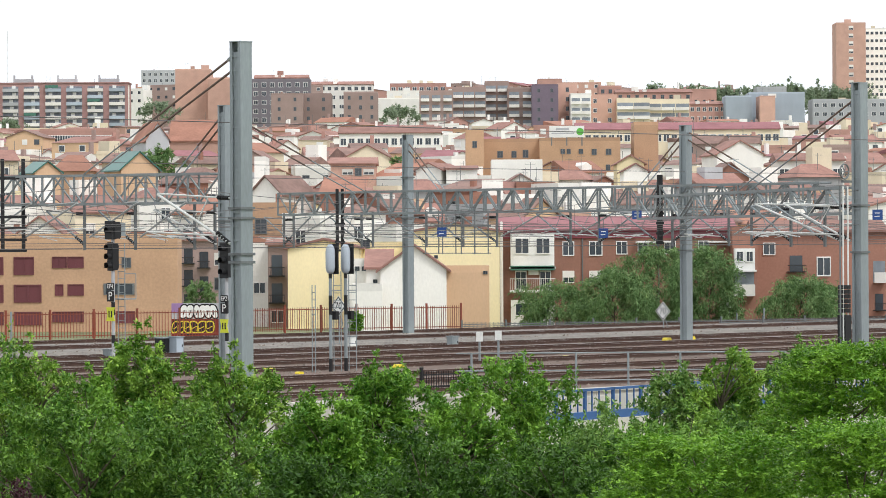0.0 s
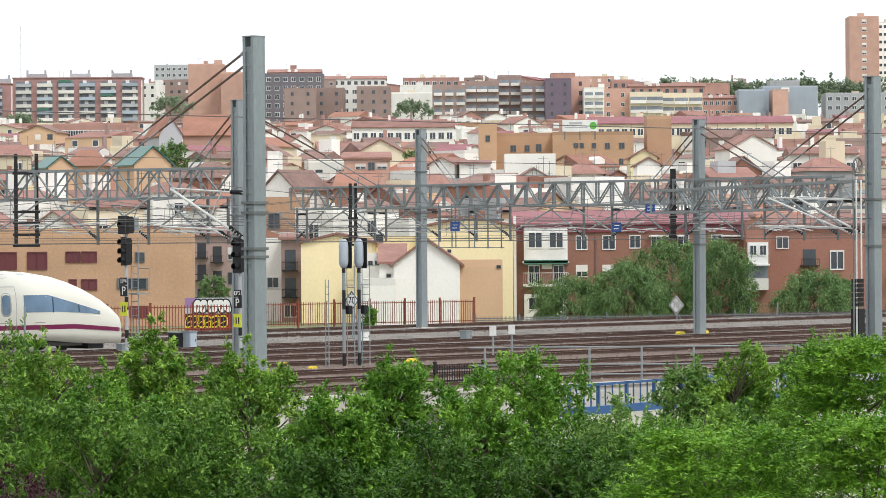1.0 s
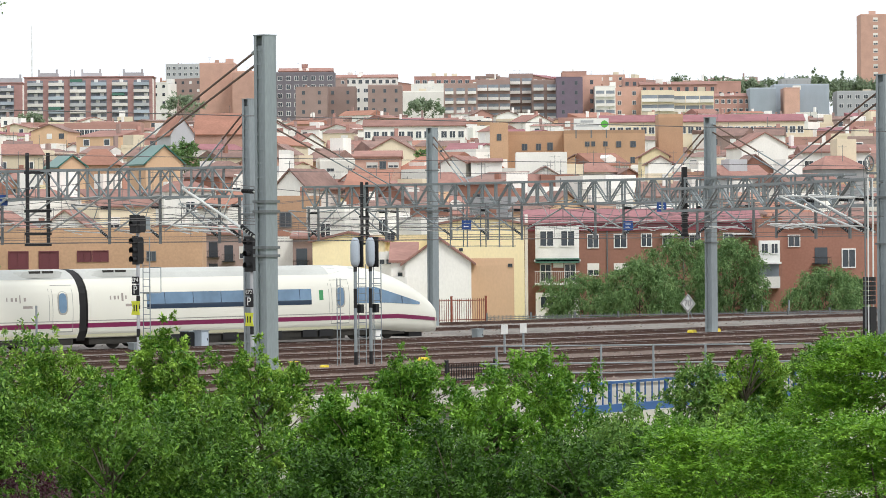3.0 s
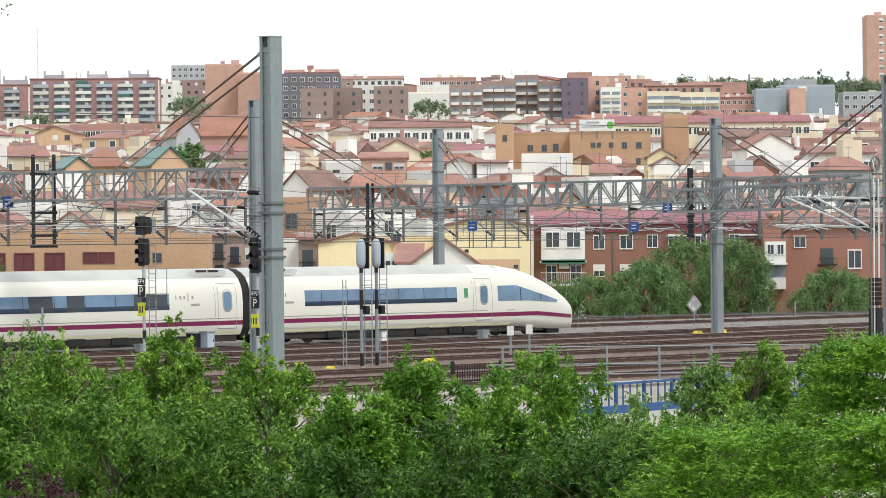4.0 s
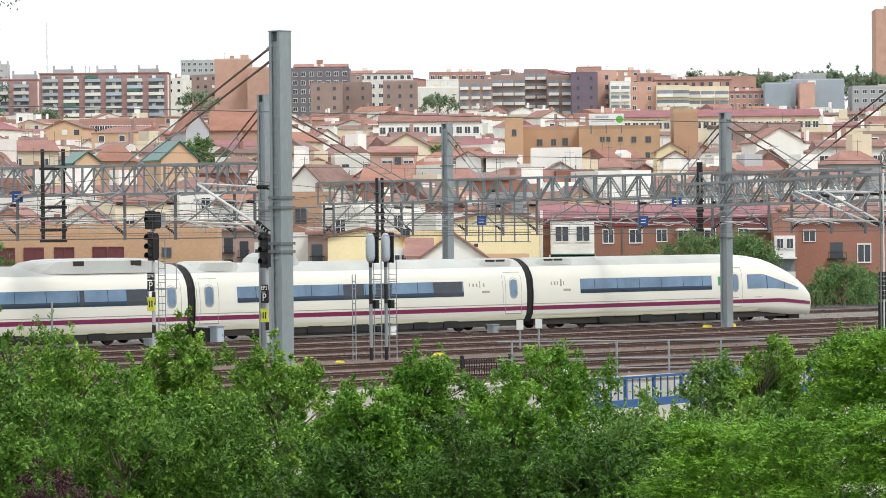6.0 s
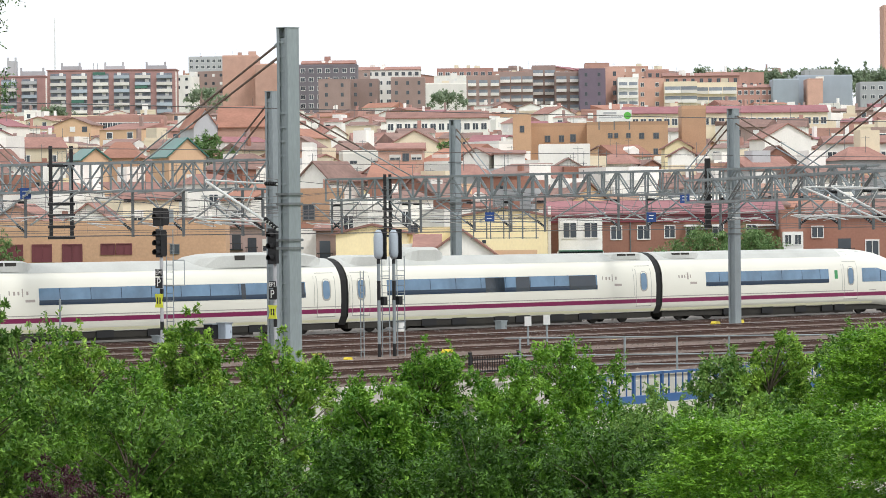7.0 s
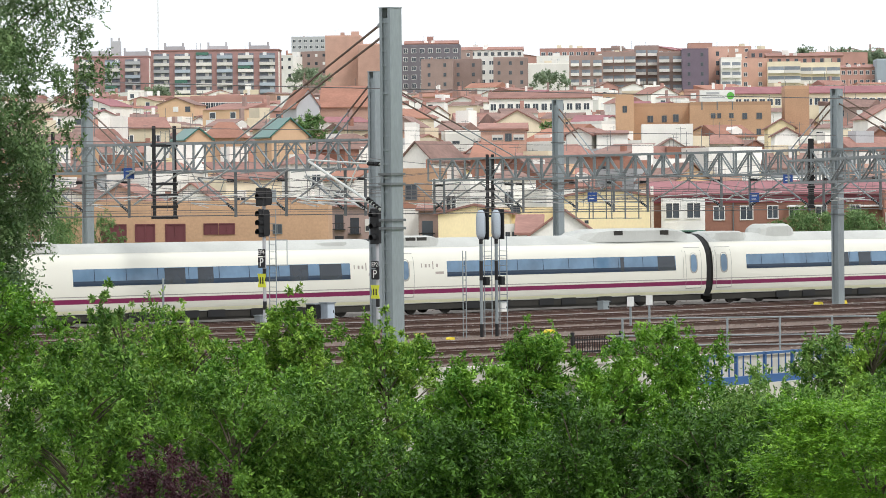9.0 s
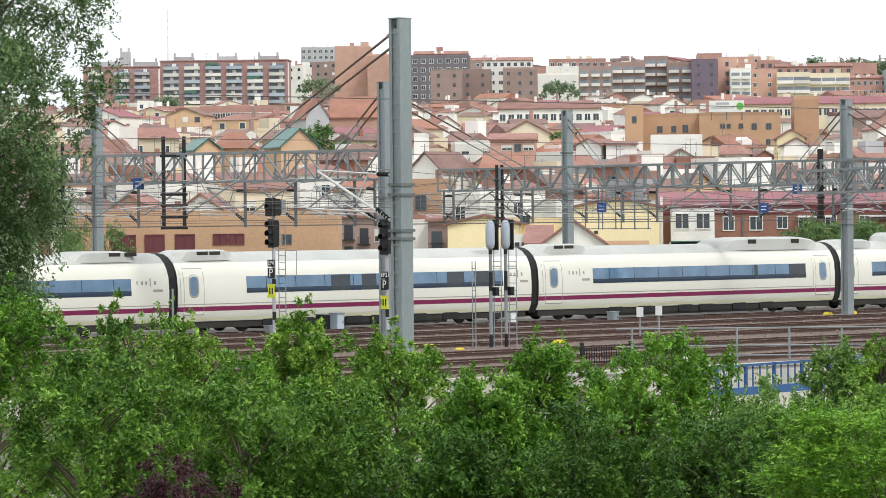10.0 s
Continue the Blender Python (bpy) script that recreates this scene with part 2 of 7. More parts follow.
def ballast_bed():
    tf = rail_pose(0, 0)
    top = [(-52, -0.55), (-49.5, -0.07), (-2.7, -0.07), (-2.0, -0.27), (2.0, -0.27), (2.7, -0.07), (19.5, -0.07), (22, -0.6)]  # the express runs in a slightly lower bed
    for name, cut, mat in (("ballast_bed", [(-9.0, -0.07)] + top[2:], BALLAST), ("ballast_bed_stained", top[:2] + [(-9.0, -0.07)], BALLAST_RUST)):
        part(name, Geo().loft([[tuple(tf @ Vector((s, o, z))) for o, z in cut] for s in range(-160, 400, 20)]), mat, kind="structure")
    # stones lying loose on the bed
    rng = random.Random(8)
    st = Geo()
    for _ in range(9000):
        s, o = rng.uniform(-45, 95), rng.uniform(-50, 19)
        p = tf @ Vector((s, o, -0.07 if abs(o) > 2.7 else -0.27))
        r = rng.uniform(0.03, 0.085)
        st.add([(p.x - r, p.y, p.z), (p.x + r, p.y - r * 0.4, p.z), (p.x, p.y + r, p.z), (p.x + r * 0.2, p.y, p.z + r)], [(0, 1, 3), (1, 2, 3), (2, 0, 3)])
    part("ballast_stone", st, material("loose_ballast_stone", rgb("8b8178"), 0.95, by="island"), kind="stuff")


BED = -0.2
TRACKS = (16.6, 8.2, 0.0, -6.4, -12.6, -19.0, -25.5, -33.5, -39.5, -45.3)


def tracks():
    prof = [(-0.07, -0.1), (0.07, -0.1), (0.07, -0.08), (0.02, -0.06), (0.02, 0.03), (0.035, 0.04), (0.035, 0.07), (-0.035, 0.07), (-0.035, 0.04), (-0.02, 0.03), (-0.02, -0.06), (-0.07, -0.08)]
    rail = Geo()
    rail.add([(x, y, z) for x in (-160, 400) for y, z in prof], [(i, (i + 1) % 12, 12 + (i + 1) % 12, 12 + i) for i in range(12)])
    rail.m[6] = 1
    rail_mesh = rail.mesh("rail", [RUST, RAILTOP])
    sl = Geo()
    for i in range(250):
        x = -50 + i * 0.6
        sl.box(x - 0.12, x + 0.12, -1.3, 1.3, -0.3, -0.055)
    sl_mesh = sl.mesh("sleepers", [SLEEPER])
    for o in TRACKS:
        t = thing("railway_track", "rust-brown steel rails on concrete sleepers in grey ballast", "railway track", rail_pose(0, o, BED if o == 0 else 0), "parallel tracks", "structure")
        for y in (-0.8, 0.8):
            r = part("rail", rail_mesh, RUST, t)
            r.location.y = y
        part("sleepers", sl_mesh, SLEEPER, t, kind="stuff")


ground()
ballast_bed()
tracks()


# ---- masts, trusses, stays ----
def mast(x, y, h, width=0.5, deep=0.46, bands=(), label="tall galvanised steel portal mast with battened side"):
    t = thing("portal_mast", label, "mast", pose(x, y, -0.3, 0, 0, 90 - TRACK_ANGLE), "portal masts")
    h += 0.3
    w, d = width / 2, deep / 2
    # two plates facing the tracks, channel flanges between them
    u = [(-w, -d), (w, -d), (w, -d + 0.11), (w - 0.02, -d + 0.11), (w - 0.02, -d + 0.02), (-w + 0.02, -d + 0.02), (-w + 0.02, -d + 0.11), (-w, -d + 0.11)]
    plate = Geo().add([(x, y, z) for z in (0, h) for x, y in u], [(i, (i + 1) % 8, 8 + (i + 1) % 8, 8 + i) for i in range(8)] + [tuple(range(7, -1, -1)), tuple(range(8, 16))])
    pm = plate.mesh("channel", [STEEL])
    part("channel", pm, STEEL, t)
    b = part("channel", pm, STEEL, t)
    b.rotation_euler.z = math.pi
    batten = Geo().box(-0.008, 0.008, -d + 0.04, d - 0.04, -0.03, 0.03).mesh("batten", [STEEL])
    n = int(h / 0.42)
    for i in range(1, n):
        for sx in (-1, 1):
            o = part("batten", batten, STEEL, t)
            o.location = (sx * (w - 0.012), 0, i * h / n)
    part("web", Geo().box(-w + 0.05, -w + 0.065, -d + 0.025, d - 0.025, 0.1, h - 0.3), STEEL, t)
    part("cap", Geo().box(-w - 0.015, w + 0.015, -d - 0.015, d + 0.015, h, h + 0.03), STEEL, t)
    part("footing", Geo().box(-0.7, 0.7, -0.7, 0.7, -0.6, 0.25), CONCRETE, t)
    for z in bands:
        part("clamp_band", Geo().box(-w - 0.06, w + 0.06, -d - 0.05, d + 0.05, z + 0.3, z + 0.38), STEEL_DARK, t)
    return t


def truss(p, q, z0, z1, deep=0.9, bay=1.15, name="portal_truss"):
    """A box truss between two places: four chords, posts and zigzag diagonals on the faces."""
    p, q = Vector((*p, 0)), Vector((*q, 0))
    n = max(2, round((q - p).length / bay))
    L = (q - p).length
    t = thing(name, "galvanised steel lattice girder carrying the overhead line", "girder", pose(p.x, p.y, 0, 0, 0, math.degrees(math.atan2(q.y - p.y, q.x - p.x))))
    hy = deep / 2
    for y in (-hy, hy):
        for z in (z0, z1):
            part("chord", Geo().box(0, L, y - 0.05, y + 0.05, z - 0.055, z + 0.055), TRUSS, t)
    post = Geo().box(-0.04, 0.04, -0.04, 0.04, 0, z1 - z0).mesh("post", [TRUSS])
    dg = Geo().tube((0, 0, 0), (L / n, 0, z1 - z0), 0.048, 5).mesh("diagonal", [TRUSS])
    dg2 = Geo().tube((0, 0, z1 - z0), (L / n, 0, 0), 0.048, 5).mesh("diagonal", [TRUSS])
    lace = Geo().tube((0, -hy, 0), (L / n, hy, 0), 0.025, 5).mesh("lacing", [TRUSS])
    for i in range(n):
        for y in (-hy, hy):
            a = part("post", post, TRUSS, t)
            a.location = (i * L / n, y, z0)
            a = part("diagonal", dg if (i + (y > 0)) % 2 else dg2, TRUSS, t)
            a.location = (i * L / n, y, z0)
        for z in (z0, z1):
            a = part("lacing", lace, TRUSS, t)
            a.location = (i * L / n, 0, z)
    return t


def stay(p, q):
    t = thing("stay_rod", "pair of brown steel stay rods bracing the mast", "stay", Matrix.Translation(p))
    d = Vector(q) - Vector(p)
    for k in (0, 1):
        off = Vector((0, 0, -0.42 * k))
        end = off + d * (1 - 0.09 * k)
        rod = part("rod", Geo().tube(off, off.lerp(end, 0.55), 0.042, 6), STAY, t)
        part("sleeve", Geo().tube(off.lerp(end, 0.55), end, 0.034, 6), STEEL, rod, "galvanised lower length")
    part("clevis", Geo().tube(d * 0.01, d * 0.05, 0.07, 6), STEEL, t)


MAST_A, MAST_A2, MAST_B, MAST_C, MAST_D, MAST_E = (-6.14, 118.6), (-9.66, 173.0), (12.9, 206.4), (-2.04, 227.2), (-28.7, 220.0), (16.95, 158.0)
mast(*MAST_A, 11.35, bands=(5.95, 6.25, 4.6, 4.85))
mast(*MAST_A2, 11.35, bands=(6.2,))
mast(*MAST_B, 11.35, bands=(4.7, 6.6))
mast(*MAST_C, 11.5, bands=(6.6, 9.0))
mast(*MAST_D, 11.8, bands=(6.6,))
mast(*MAST_E, 11.6, bands=(4.7, 6.6))
truss((-31.0, 186.0), (-10.2, 174.0), 7.05, 8.35)
truss((-9.4, 230.0), (19.4, 197.0), 6.9, 8.15)
truss((10.2, 195.0), (17.3, 163.0), 6.35, 7.45, bay=2.6)
TOP = 11.1
stay((*MAST_A, TOP), (-16.4, 177.5, 8.4))
stay((*MAST_A2, TOP), (-12.0, 175.0, 8.4))
stay((*MAST_A2, TOP), (-4.5, 225.5, 8.2))
stay((*MAST_C, TOP), (0.1, 220.0, 8.2))
stay((*MAST_B, TOP), (10.5, 207.4, 8.2))
stay((*MAST_B, TOP), (17.0, 200.5, 8.2))
stay((*MAST_E, TOP), (13.6, 180.0, 7.5))
stay((*MAST_D, TOP), (-24.0, 206.0, 8.0))


# ---- express train ----
CAR = 24.875
SECTION = [(-1.25, 0.62), (-1.42, 0.95), (-1.47, 1.6), (-1.475, 2.1), (-1.42, 2.75), (-1.3, 3.1), (-1.1, 3.42)]
ROOF_SEC = [(-1.1, 3.42), (-0.8, 3.68), (-0.45, 3.84), (0, 3.89)]


def mirror(sec):
    return sec + [(-y, z) for y, z in reversed(sec) if y]


def side_y(z):
    return float(np.interp(z, [p[1] for p in SECTION], [-p[0] for p in SECTION]))


def side_strip(x0, x1, z0, z1, out, side, bits=3):
    """A strip that lies on the curved side, a little proud."""
    g = Geo()
    zs = [z0 + (z1 - z0) * i / bits for i in range(bits + 1)]
    rings = [[(x, side * (side_y(z) + out), z) for z in zs] for x in (x0, x1)]
    g.loft(rings)
    return g


def oval(x, z, rx, rz, out, side, n=20):
    """A rounded window shape on the side, as a fan."""
    pts = []
    for i in range(n):
        c, s = math.cos(2 * math.pi * i / n), math.sin(2 * math.pi * i / n)
        px, pz = x + rx * math.copysign(abs(c) ** 0.7, c), z + rz * math.copysign(abs(s) ** 0.6, s)
        pts.append((px, side * (side_y(pz) + out), pz))
    return Geo().add(pts + [(x, side * (side_y(z) + out), z)], [(i, (i + 1) % n, n) for i in range(n)])


def door(x, carrier):
    for side in (-1, 1):
        d = part("door", side_strip(x - 0.62, x + 0.62, 0.98, 3.12, 0.004, side, 6), WHITE_TRAIN, carrier, "cream white plug door")
        for a, b, c, e in ((x - 0.65, x - 0.62, 0.95, 3.15), (x + 0.62, x + 0.65, 0.95, 3.15), (x - 0.65, x + 0.65, 0.93, 0.97), (x - 0.65, x + 0.65, 3.13, 3.16)):
            part("door_seal", side_strip(a, b, c, e, 0.008, side, 6), GREYLINE, d)
        part("stripe", side_strip(x - 0.62, x + 0.62, 1.11, 1.33, 0.007, side), PURPLE, d)
        part("window_rim", oval(x, 2.3, 0.33, 0.56, 0.010, side), GREYLINE, d, "grey rubber window seal")
        part("window_pane", oval(x, 2.3, 0.25, 0.47, 0.014, side), GLASS_TRAIN, d)
        part("handrail", side_strip(x - 0.86, x - 0.83, 1.5, 3.0, 0.012, side, 4), GREYLINE, d)


def bogie(x, carrier):
    b = part("bogie", Geo().box(x - 1.7, x + 1.7, -0.98, -0.82, 0.42, 0.62).box(x - 1.7, x + 1.7, 0.82, 0.98, 0.42, 0.62)
             .box(x - 0.25, x + 0.25, -1.0, 1.0, 0.35, 0.7).box(x - 0.5, x + 0.5, -1.12, -0.98, 0.3, 0.55), UNDER, carrier, "dirty grey-brown bogie")
    for wx in (x - 1.25, x + 1.25):
        w = Geo()
        for y in (-0.8, 0.8):
            w.tube((wx, y - 0.065, 0.53), (wx, y + 0.065, 0.53), 0.46, 16)
        w.tube((wx, -0.8, 0.53), (wx, 0.8, 0.53), 0.09, 6)
        part("wheelset", w, UNDER, b)
        part("axle_box", Geo().box(wx - 0.2, wx + 0.2, -1.1, -0.95, 0.38, 0.68), UNDER, b)


def pod(x0, x1, h, w, carrier, name="roof_pod", vents=()):
    """A shroud on the roof, sloped at its ends."""
    z = 3.6
    def ring(x, k):
        return [(x, -w * (0.55 + 0.45 * k) - 0.05, z - 0.1), (x, -w * k, z + h * k * 0.8), (x, -w * k * 0.7, z + h * k), (x, w * k * 0.7, z + h * k), (x, w * k, z + h * k * 0.8), (x, w * (0.55 + 0.45 * k) + 0.05, z - 0.1)]
    r = (x1 - x0) * 0.3
    rings = [ring(x0, 0.3), ring(x0 + r * 0.3, 0.72), ring(x0 + r * 0.65, 0.92), ring(x0 + r, 1), ring(x1 - r, 1), ring(x1 - r * 0.65, 0.92), ring(x1 - r * 0.3, 0.72), ring(x1, 0.3)]
    p = part(name, Geo().loft(rings, caps=True), ROOF_TRAIN, carrier, smooth=False)
    for v in vents:
        part("vent_grille", Geo().box(v - 0.35, v + 0.35, -w - 0.02, -w * 0.8, z + h * 0.4, z + h * 0.8), UNDER, p)


LETTER_GREY = material("pale_grey_lettering", rgb("a39a92"), 0.5)


def carriage(k, doors, band, text_at, pods, dark=()):
    """One coach, local x forward from its rear end; k coaches behind the front one."""
    c = thing("train_carriage", "cream white high-speed carriage with purple stripe and dark window band", "train car", None, "carriages of the express")
    e = 0.27  # half the gap between coaches
    full = mirror(SECTION)
    part("body_shell", Geo().loft([[(x, y, z) for y, z in full] for x in (e, CAR - e)]), WHITE_TRAIN, c, smooth=True)
    rr = mirror(ROOF_SEC)
    rings = [[(x, y, z + 0.004) for y, z in rr] for x in (e, CAR - e)]
    part("roof", Geo().loft(rings), ROOF_TRAIN, c, "dusty grey roof", smooth=True)
    part("underframe", Geo().box(e + 0.2, CAR - e - 0.2, -1.2, 1.2, 0.3, 0.66).box(6.2, CAR - 6.2, -1.15, 1.15, 0.18, 0.3), UNDER, c)
    for x in (5.9, 8.2, 11.5, 13.2, 16.0, 18.3):
        part("equipment_box", Geo().box(x, x + 1.1, -1.27, -1.1, 0.3, 0.72), BLACK, c)
    for side in (-1, 1):
        part("stripe", side_strip(e, CAR - e, 1.11, 1.33, 0.003, side), PURPLE, c, "purple waist stripe")
        part("pinstripe", side_strip(e, CAR - e, 1.42, 1.46, 0.003, side, 1), GREYLINE, c)
        part("skirt_edge", side_strip(e, CAR - e, 0.66, 0.80, 0.003, side, 2), CREAM, c)
        wb = part("window_band", side_strip(band[0], band[1], 1.93, 2.72, 0.006, side, 4), GLASS_TRAIN, c, "dark reflective ribbon window")
        x = band[0] + 1.3
        while x < band[1] - 0.6:
            part("divider", side_strip(x - 0.02, x + 0.02, 1.93, 2.72, 0.010, side, 4), DIVIDER, wb)
            x += 1.95 if side < 0 else 2.4
        # dark strip painted for buildings mirrored in the lower glass
        part("sill_shade", side_strip(band[0], band[1], 1.93, 2.16, 0.009, side, 2), DIVIDER, wb)
        # dark patches painted on the glass for reflections and dim see-through stretches
        for a, b in dark:
            part("blind_panel", side_strip(a, b, 1.95, 2.70, 0.012, side, 4), DARK_PANE, wb)
    for d in doors:
        door(d, c)
    for b in (3.7, CAR - 3.7):
        bogie(b, c)
    for p in pods:
        pod(*p[:4], c, vents=p[4] if len(p) > 4 else ())
    for tx in text_at:
        for i, (w, zz, h) in enumerate(((0.07, 2.42, 0.2), (0.13, 2.42, 0.17), (0.12, 2.42, 0.17), (0.07, 2.34, 0.38), (0.13, 2.42, 0.17))):
            part("lettering_bar", side_strip(tx + i * 0.27, tx + i * 0.27 + w, zz, zz + h, 0.004, -1, 1), LETTER_GREY, c)
        part("lettering_bar", side_strip(tx + 1.0, tx + 1.6, 2.08, 2.2, 0.004, -1, 1), LETTER_GREY, c)
    # bellows towards the coach in front
    bel = [(y * 0.96, z if z > 0.7 else 0.5) for y, z in mirror(SECTION[:-1] + ROOF_SEC)]
    part("gangway_bellows", Geo().loft([[(x, y, z) for y, z in bel] for x in (-e, -0.09, 0.0, 0.09, e)], closed=True, caps=True), RUBBER, c, "black rubber bellows")
    c.location = rail_place(0, 0, 0.07 + BED)
    return c


def power_car():
    """The leading car: a coach that draws down into a long sloping nose."""
    c = thing("train_power_car", "cream white streamlined leading car with sloping nose and purple stripe", "train car", None, "carriages of the express")
    full = mirror(SECTION + ROOF_SEC[1:])
    n = len(full)
    shape = [(0.27, 1, 1, 0), (17.2, 1, 1, 0), (18.6, 1, 0.995, 0), (19.8, 0.99, 0.975, 0), (21.0, 0.97, 0.925, 0.1), (22.1, 0.93, 0.84, 0.2), (23.1, 0.87, 0.735, 0.25), (24.0, 0.78, 0.61, 0.27), (24.7, 0.66, 0.49, 0.27), (25.2, 0.52, 0.39, 0.27), (25.5, 0.33, 0.30, 0.24), (25.62, 0.12, 0.24, 0.2)]
    shape = [(x + max(0.0, x - 17.2) * 0.034, ky, kz, low) for x, ky, kz, low in shape]
    def ring(x, ky, kz, low):
        return [(x, y * ky, 0.5 + (z - 0.5) * kz if z > 0.7 else z - low) for y, z in full]
    def section_at(x):
        xs = [q[0] for q in shape]
        return float(np.interp(x, xs, [q[1] for q in shape])), float(np.interp(x, xs, [q[2] for q in shape]))
    cut = len(SECTION) - 1
    g = Geo().loft([ring(*q) for q in shape], closed=True)
    part("body_shell", g, WHITE_TRAIN, c, smooth=True)
    rr = mirror(ROOF_SEC)
    def roof_ring(x):
        ky, kz = section_at(x)
        f = 1 if x < 17 else max(0.0, 1 - (x - 17) / 4.2)
        return [(x, y * ky * (0.35 + 0.65 * f), (0.5 + (z0 - 0.5) * kz + 0.006)) for (y, z), z0 in zip(rr, [float(np.interp(abs(y) * (0.35 + 0.65 * f), [0, 0.45, 0.8, 1.1], [3.89, 3.84, 3.68, 3.42])) for y, z in rr])]
    part("roof", Geo().loft([roof_ring(x) for x in (0.27, 8, 17, 18, 19, 20, 21)]), ROOF_TRAIN, c, "dusty grey roof")

    def band_on(x0, x1, z0, z1, out, side, steps=1, lift=None):
        xs = np.linspace(x0, x1, steps + 1)
        rings = []
        for x in xs:
            ky, kz = section_at(x)
            a, b = (z0, z1) if lift is None else lift(x)
            r = []
            for i in range(5):
                z = a + (b - a) * i / 4
                r.append((float(x), side * (side_y(0.5 + (z - 0.5) / kz) * ky + out + 0.012 * max(0.0, float(x) - 21.5)), z))
            rings.append(r)
        return Geo().loft(rings)
    part("underframe", Geo().box(0.6, 22.6, -1.15, 1.15, 0.3, 0.66).box(6.2, 18.2, -1.12, 1.12, 0.18, 0.3), UNDER, c)
    for x in (5.9, 9.4, 12.5, 15.0, 16.2):
        part("equipment_box", Geo().box(x, x + 1.0, -1.27, -1.1, 0.3, 0.72), BLACK, c)
    for side in (-1, 1):
        part("stripe", band_on(0.27, 25.75, 1.11, 1.33, 0.006, side, 40, lambda x: (1.11, 1.33) if x < 22.0 else (1.11 - 0.06 * (x - 22.0), 1.33 - 0.075 * (x - 22.0))), PURPLE, c, "purple waist stripe")
        part("pinstripe", band_on(0.27, 20.0, 1.42, 1.46, 0.004, side, 8), GREYLINE, c)
        part("skirt_edge", band_on(0.27, 22.0, 0.66, 0.80, 0.004, side, 8), CREAM, c)
        wb = part("window_band", band_on(4.1, 15.44, 1.93, 2.72, 0.006, side), GLASS_TRAIN, c, "dark reflective ribbon window")
        for x in (5.3, 7.2, 9.1, 11.0, 12.9, 14.6):
            part("divider", band_on(x - 0.02, x + 0.02, 1.93, 2.72, 0.010, side), DIVIDER, wb)
        # same painted strip of dark reflection as on the coaches
        part("sill_shade", band_on(4.1, 15.44, 1.93, 2.16, 0.009, side), DIVIDER, wb)
        cab = part("cab_window", band_on(18.65, 23.7, 2, 2.7, 0.012, side, 20, lambda x: (1.93 - 0.05 * max(0, x - 20.9), 2.74 if x < 20.2 else 2.74 - 0.235 * (x - 20.2))), GLASS_TRAIN, c, "dark wraparound cab glazing")
        for x in (20.5, 22.2):
            part("divider", band_on(x - 0.04, x + 0.04, 1.9, 2.24 if x > 22 else 2.62, 0.018, side), DIVIDER, cab)
    door(17.55, c)
    bogie(3.7, c), bogie(20.4, c)
    part("snow_plough", Geo().box(23.2, 24.2, -0.9, 0.9, 0.12, 0.4), BLACK, c)
    pod(0.5, 4.7, 0.28, 1.0, c, vents=(2.0, 2.8))
    bel = [(y * 0.96, z if z > 0.7 else 0.5) for y, z in mirror(SECTION[:-1] + ROOF_SEC)]
    part("gangway_bellows", Geo().loft([[(x, y, z) for y, z in bel] for x in (-0.27, 0.0, 0.27)], closed=True, caps=True), RUBBER, c, "black rubber bellows")
    for i in range(5):
        part("lettering_bar", side_strip(1.7 + i * 0.25, 1.79 + i * 0.25 + (i % 2) * 0.04, 2.42 - (i == 3) * 0.08, 2.60 + (i == 3) * 0.12, 0.004, -1, 1), LETTER_GREY, c)
    part("lettering_bar", side_strip(2.7, 3.3, 2.08, 2.2, 0.004, -1, 1), LETTER_GREY, c)
    part("emblem", side_strip(16.0, 16.3, 2.15, 2.65, 0.004, -1, 1), material("green_emblem", rgb("3f8f5a"), 0.5), c)
    c.location = rail_place(0, 0, 0.07 + BED)
    return c


TRAIN = [power_car()]
# rear-to-front coaches behind it: doors, window band, lettering, roof shrouds
TRAIN.append(carriage(1, (1.2, 23.55), (3.1, 19.62), (20.05,), ((0.5, 4.2, 0.40, 1.0), (5.2, 8.5, 0.76, 0.8), (20.9, 24.5, 0.28, 1.0, (22.2, 23.0))), ((10.6, 12.1), (13.0, 14.1), (17.3, 19.5))))
TRAIN.append(carriage(2, (1.44, 23.55), (4.45, 22.07), (2.6,), ((0.7, 5.0, 0.42, 1.0, (2.3, 3.1)), (14.6, 24.5, 0.62, 1.05, (17.9, 21.6))), ((17.6, 17.9), (20.6, 22.0))))
TRAIN.append(carriage(3, (1.3,), (4.67, 22.49), (22.75,), ((0.5, 4.7, 0.42, 1.05, (2.2, 3.0)), (20.4, 23.4, 0.2, 0.9)), ((10.3, 11.6), (12.4, 13.4), (18.4, 19.6), (20.4, 21.9))))
TRAIN.append(carriage(4, (), (4.3, 22.26), (22.6,), ((1.0, 5.0, 0.42, 1.05, (2.2, 3.6)), (18.8, 23.4, 0.42, 1.05, (21.6, 22.6)))))
TRAIN.append(carriage(5, (1.5, 23.3), (4.3, 20.4), (20.7,), ((1.0, 5.0, 0.42, 1.05),)))


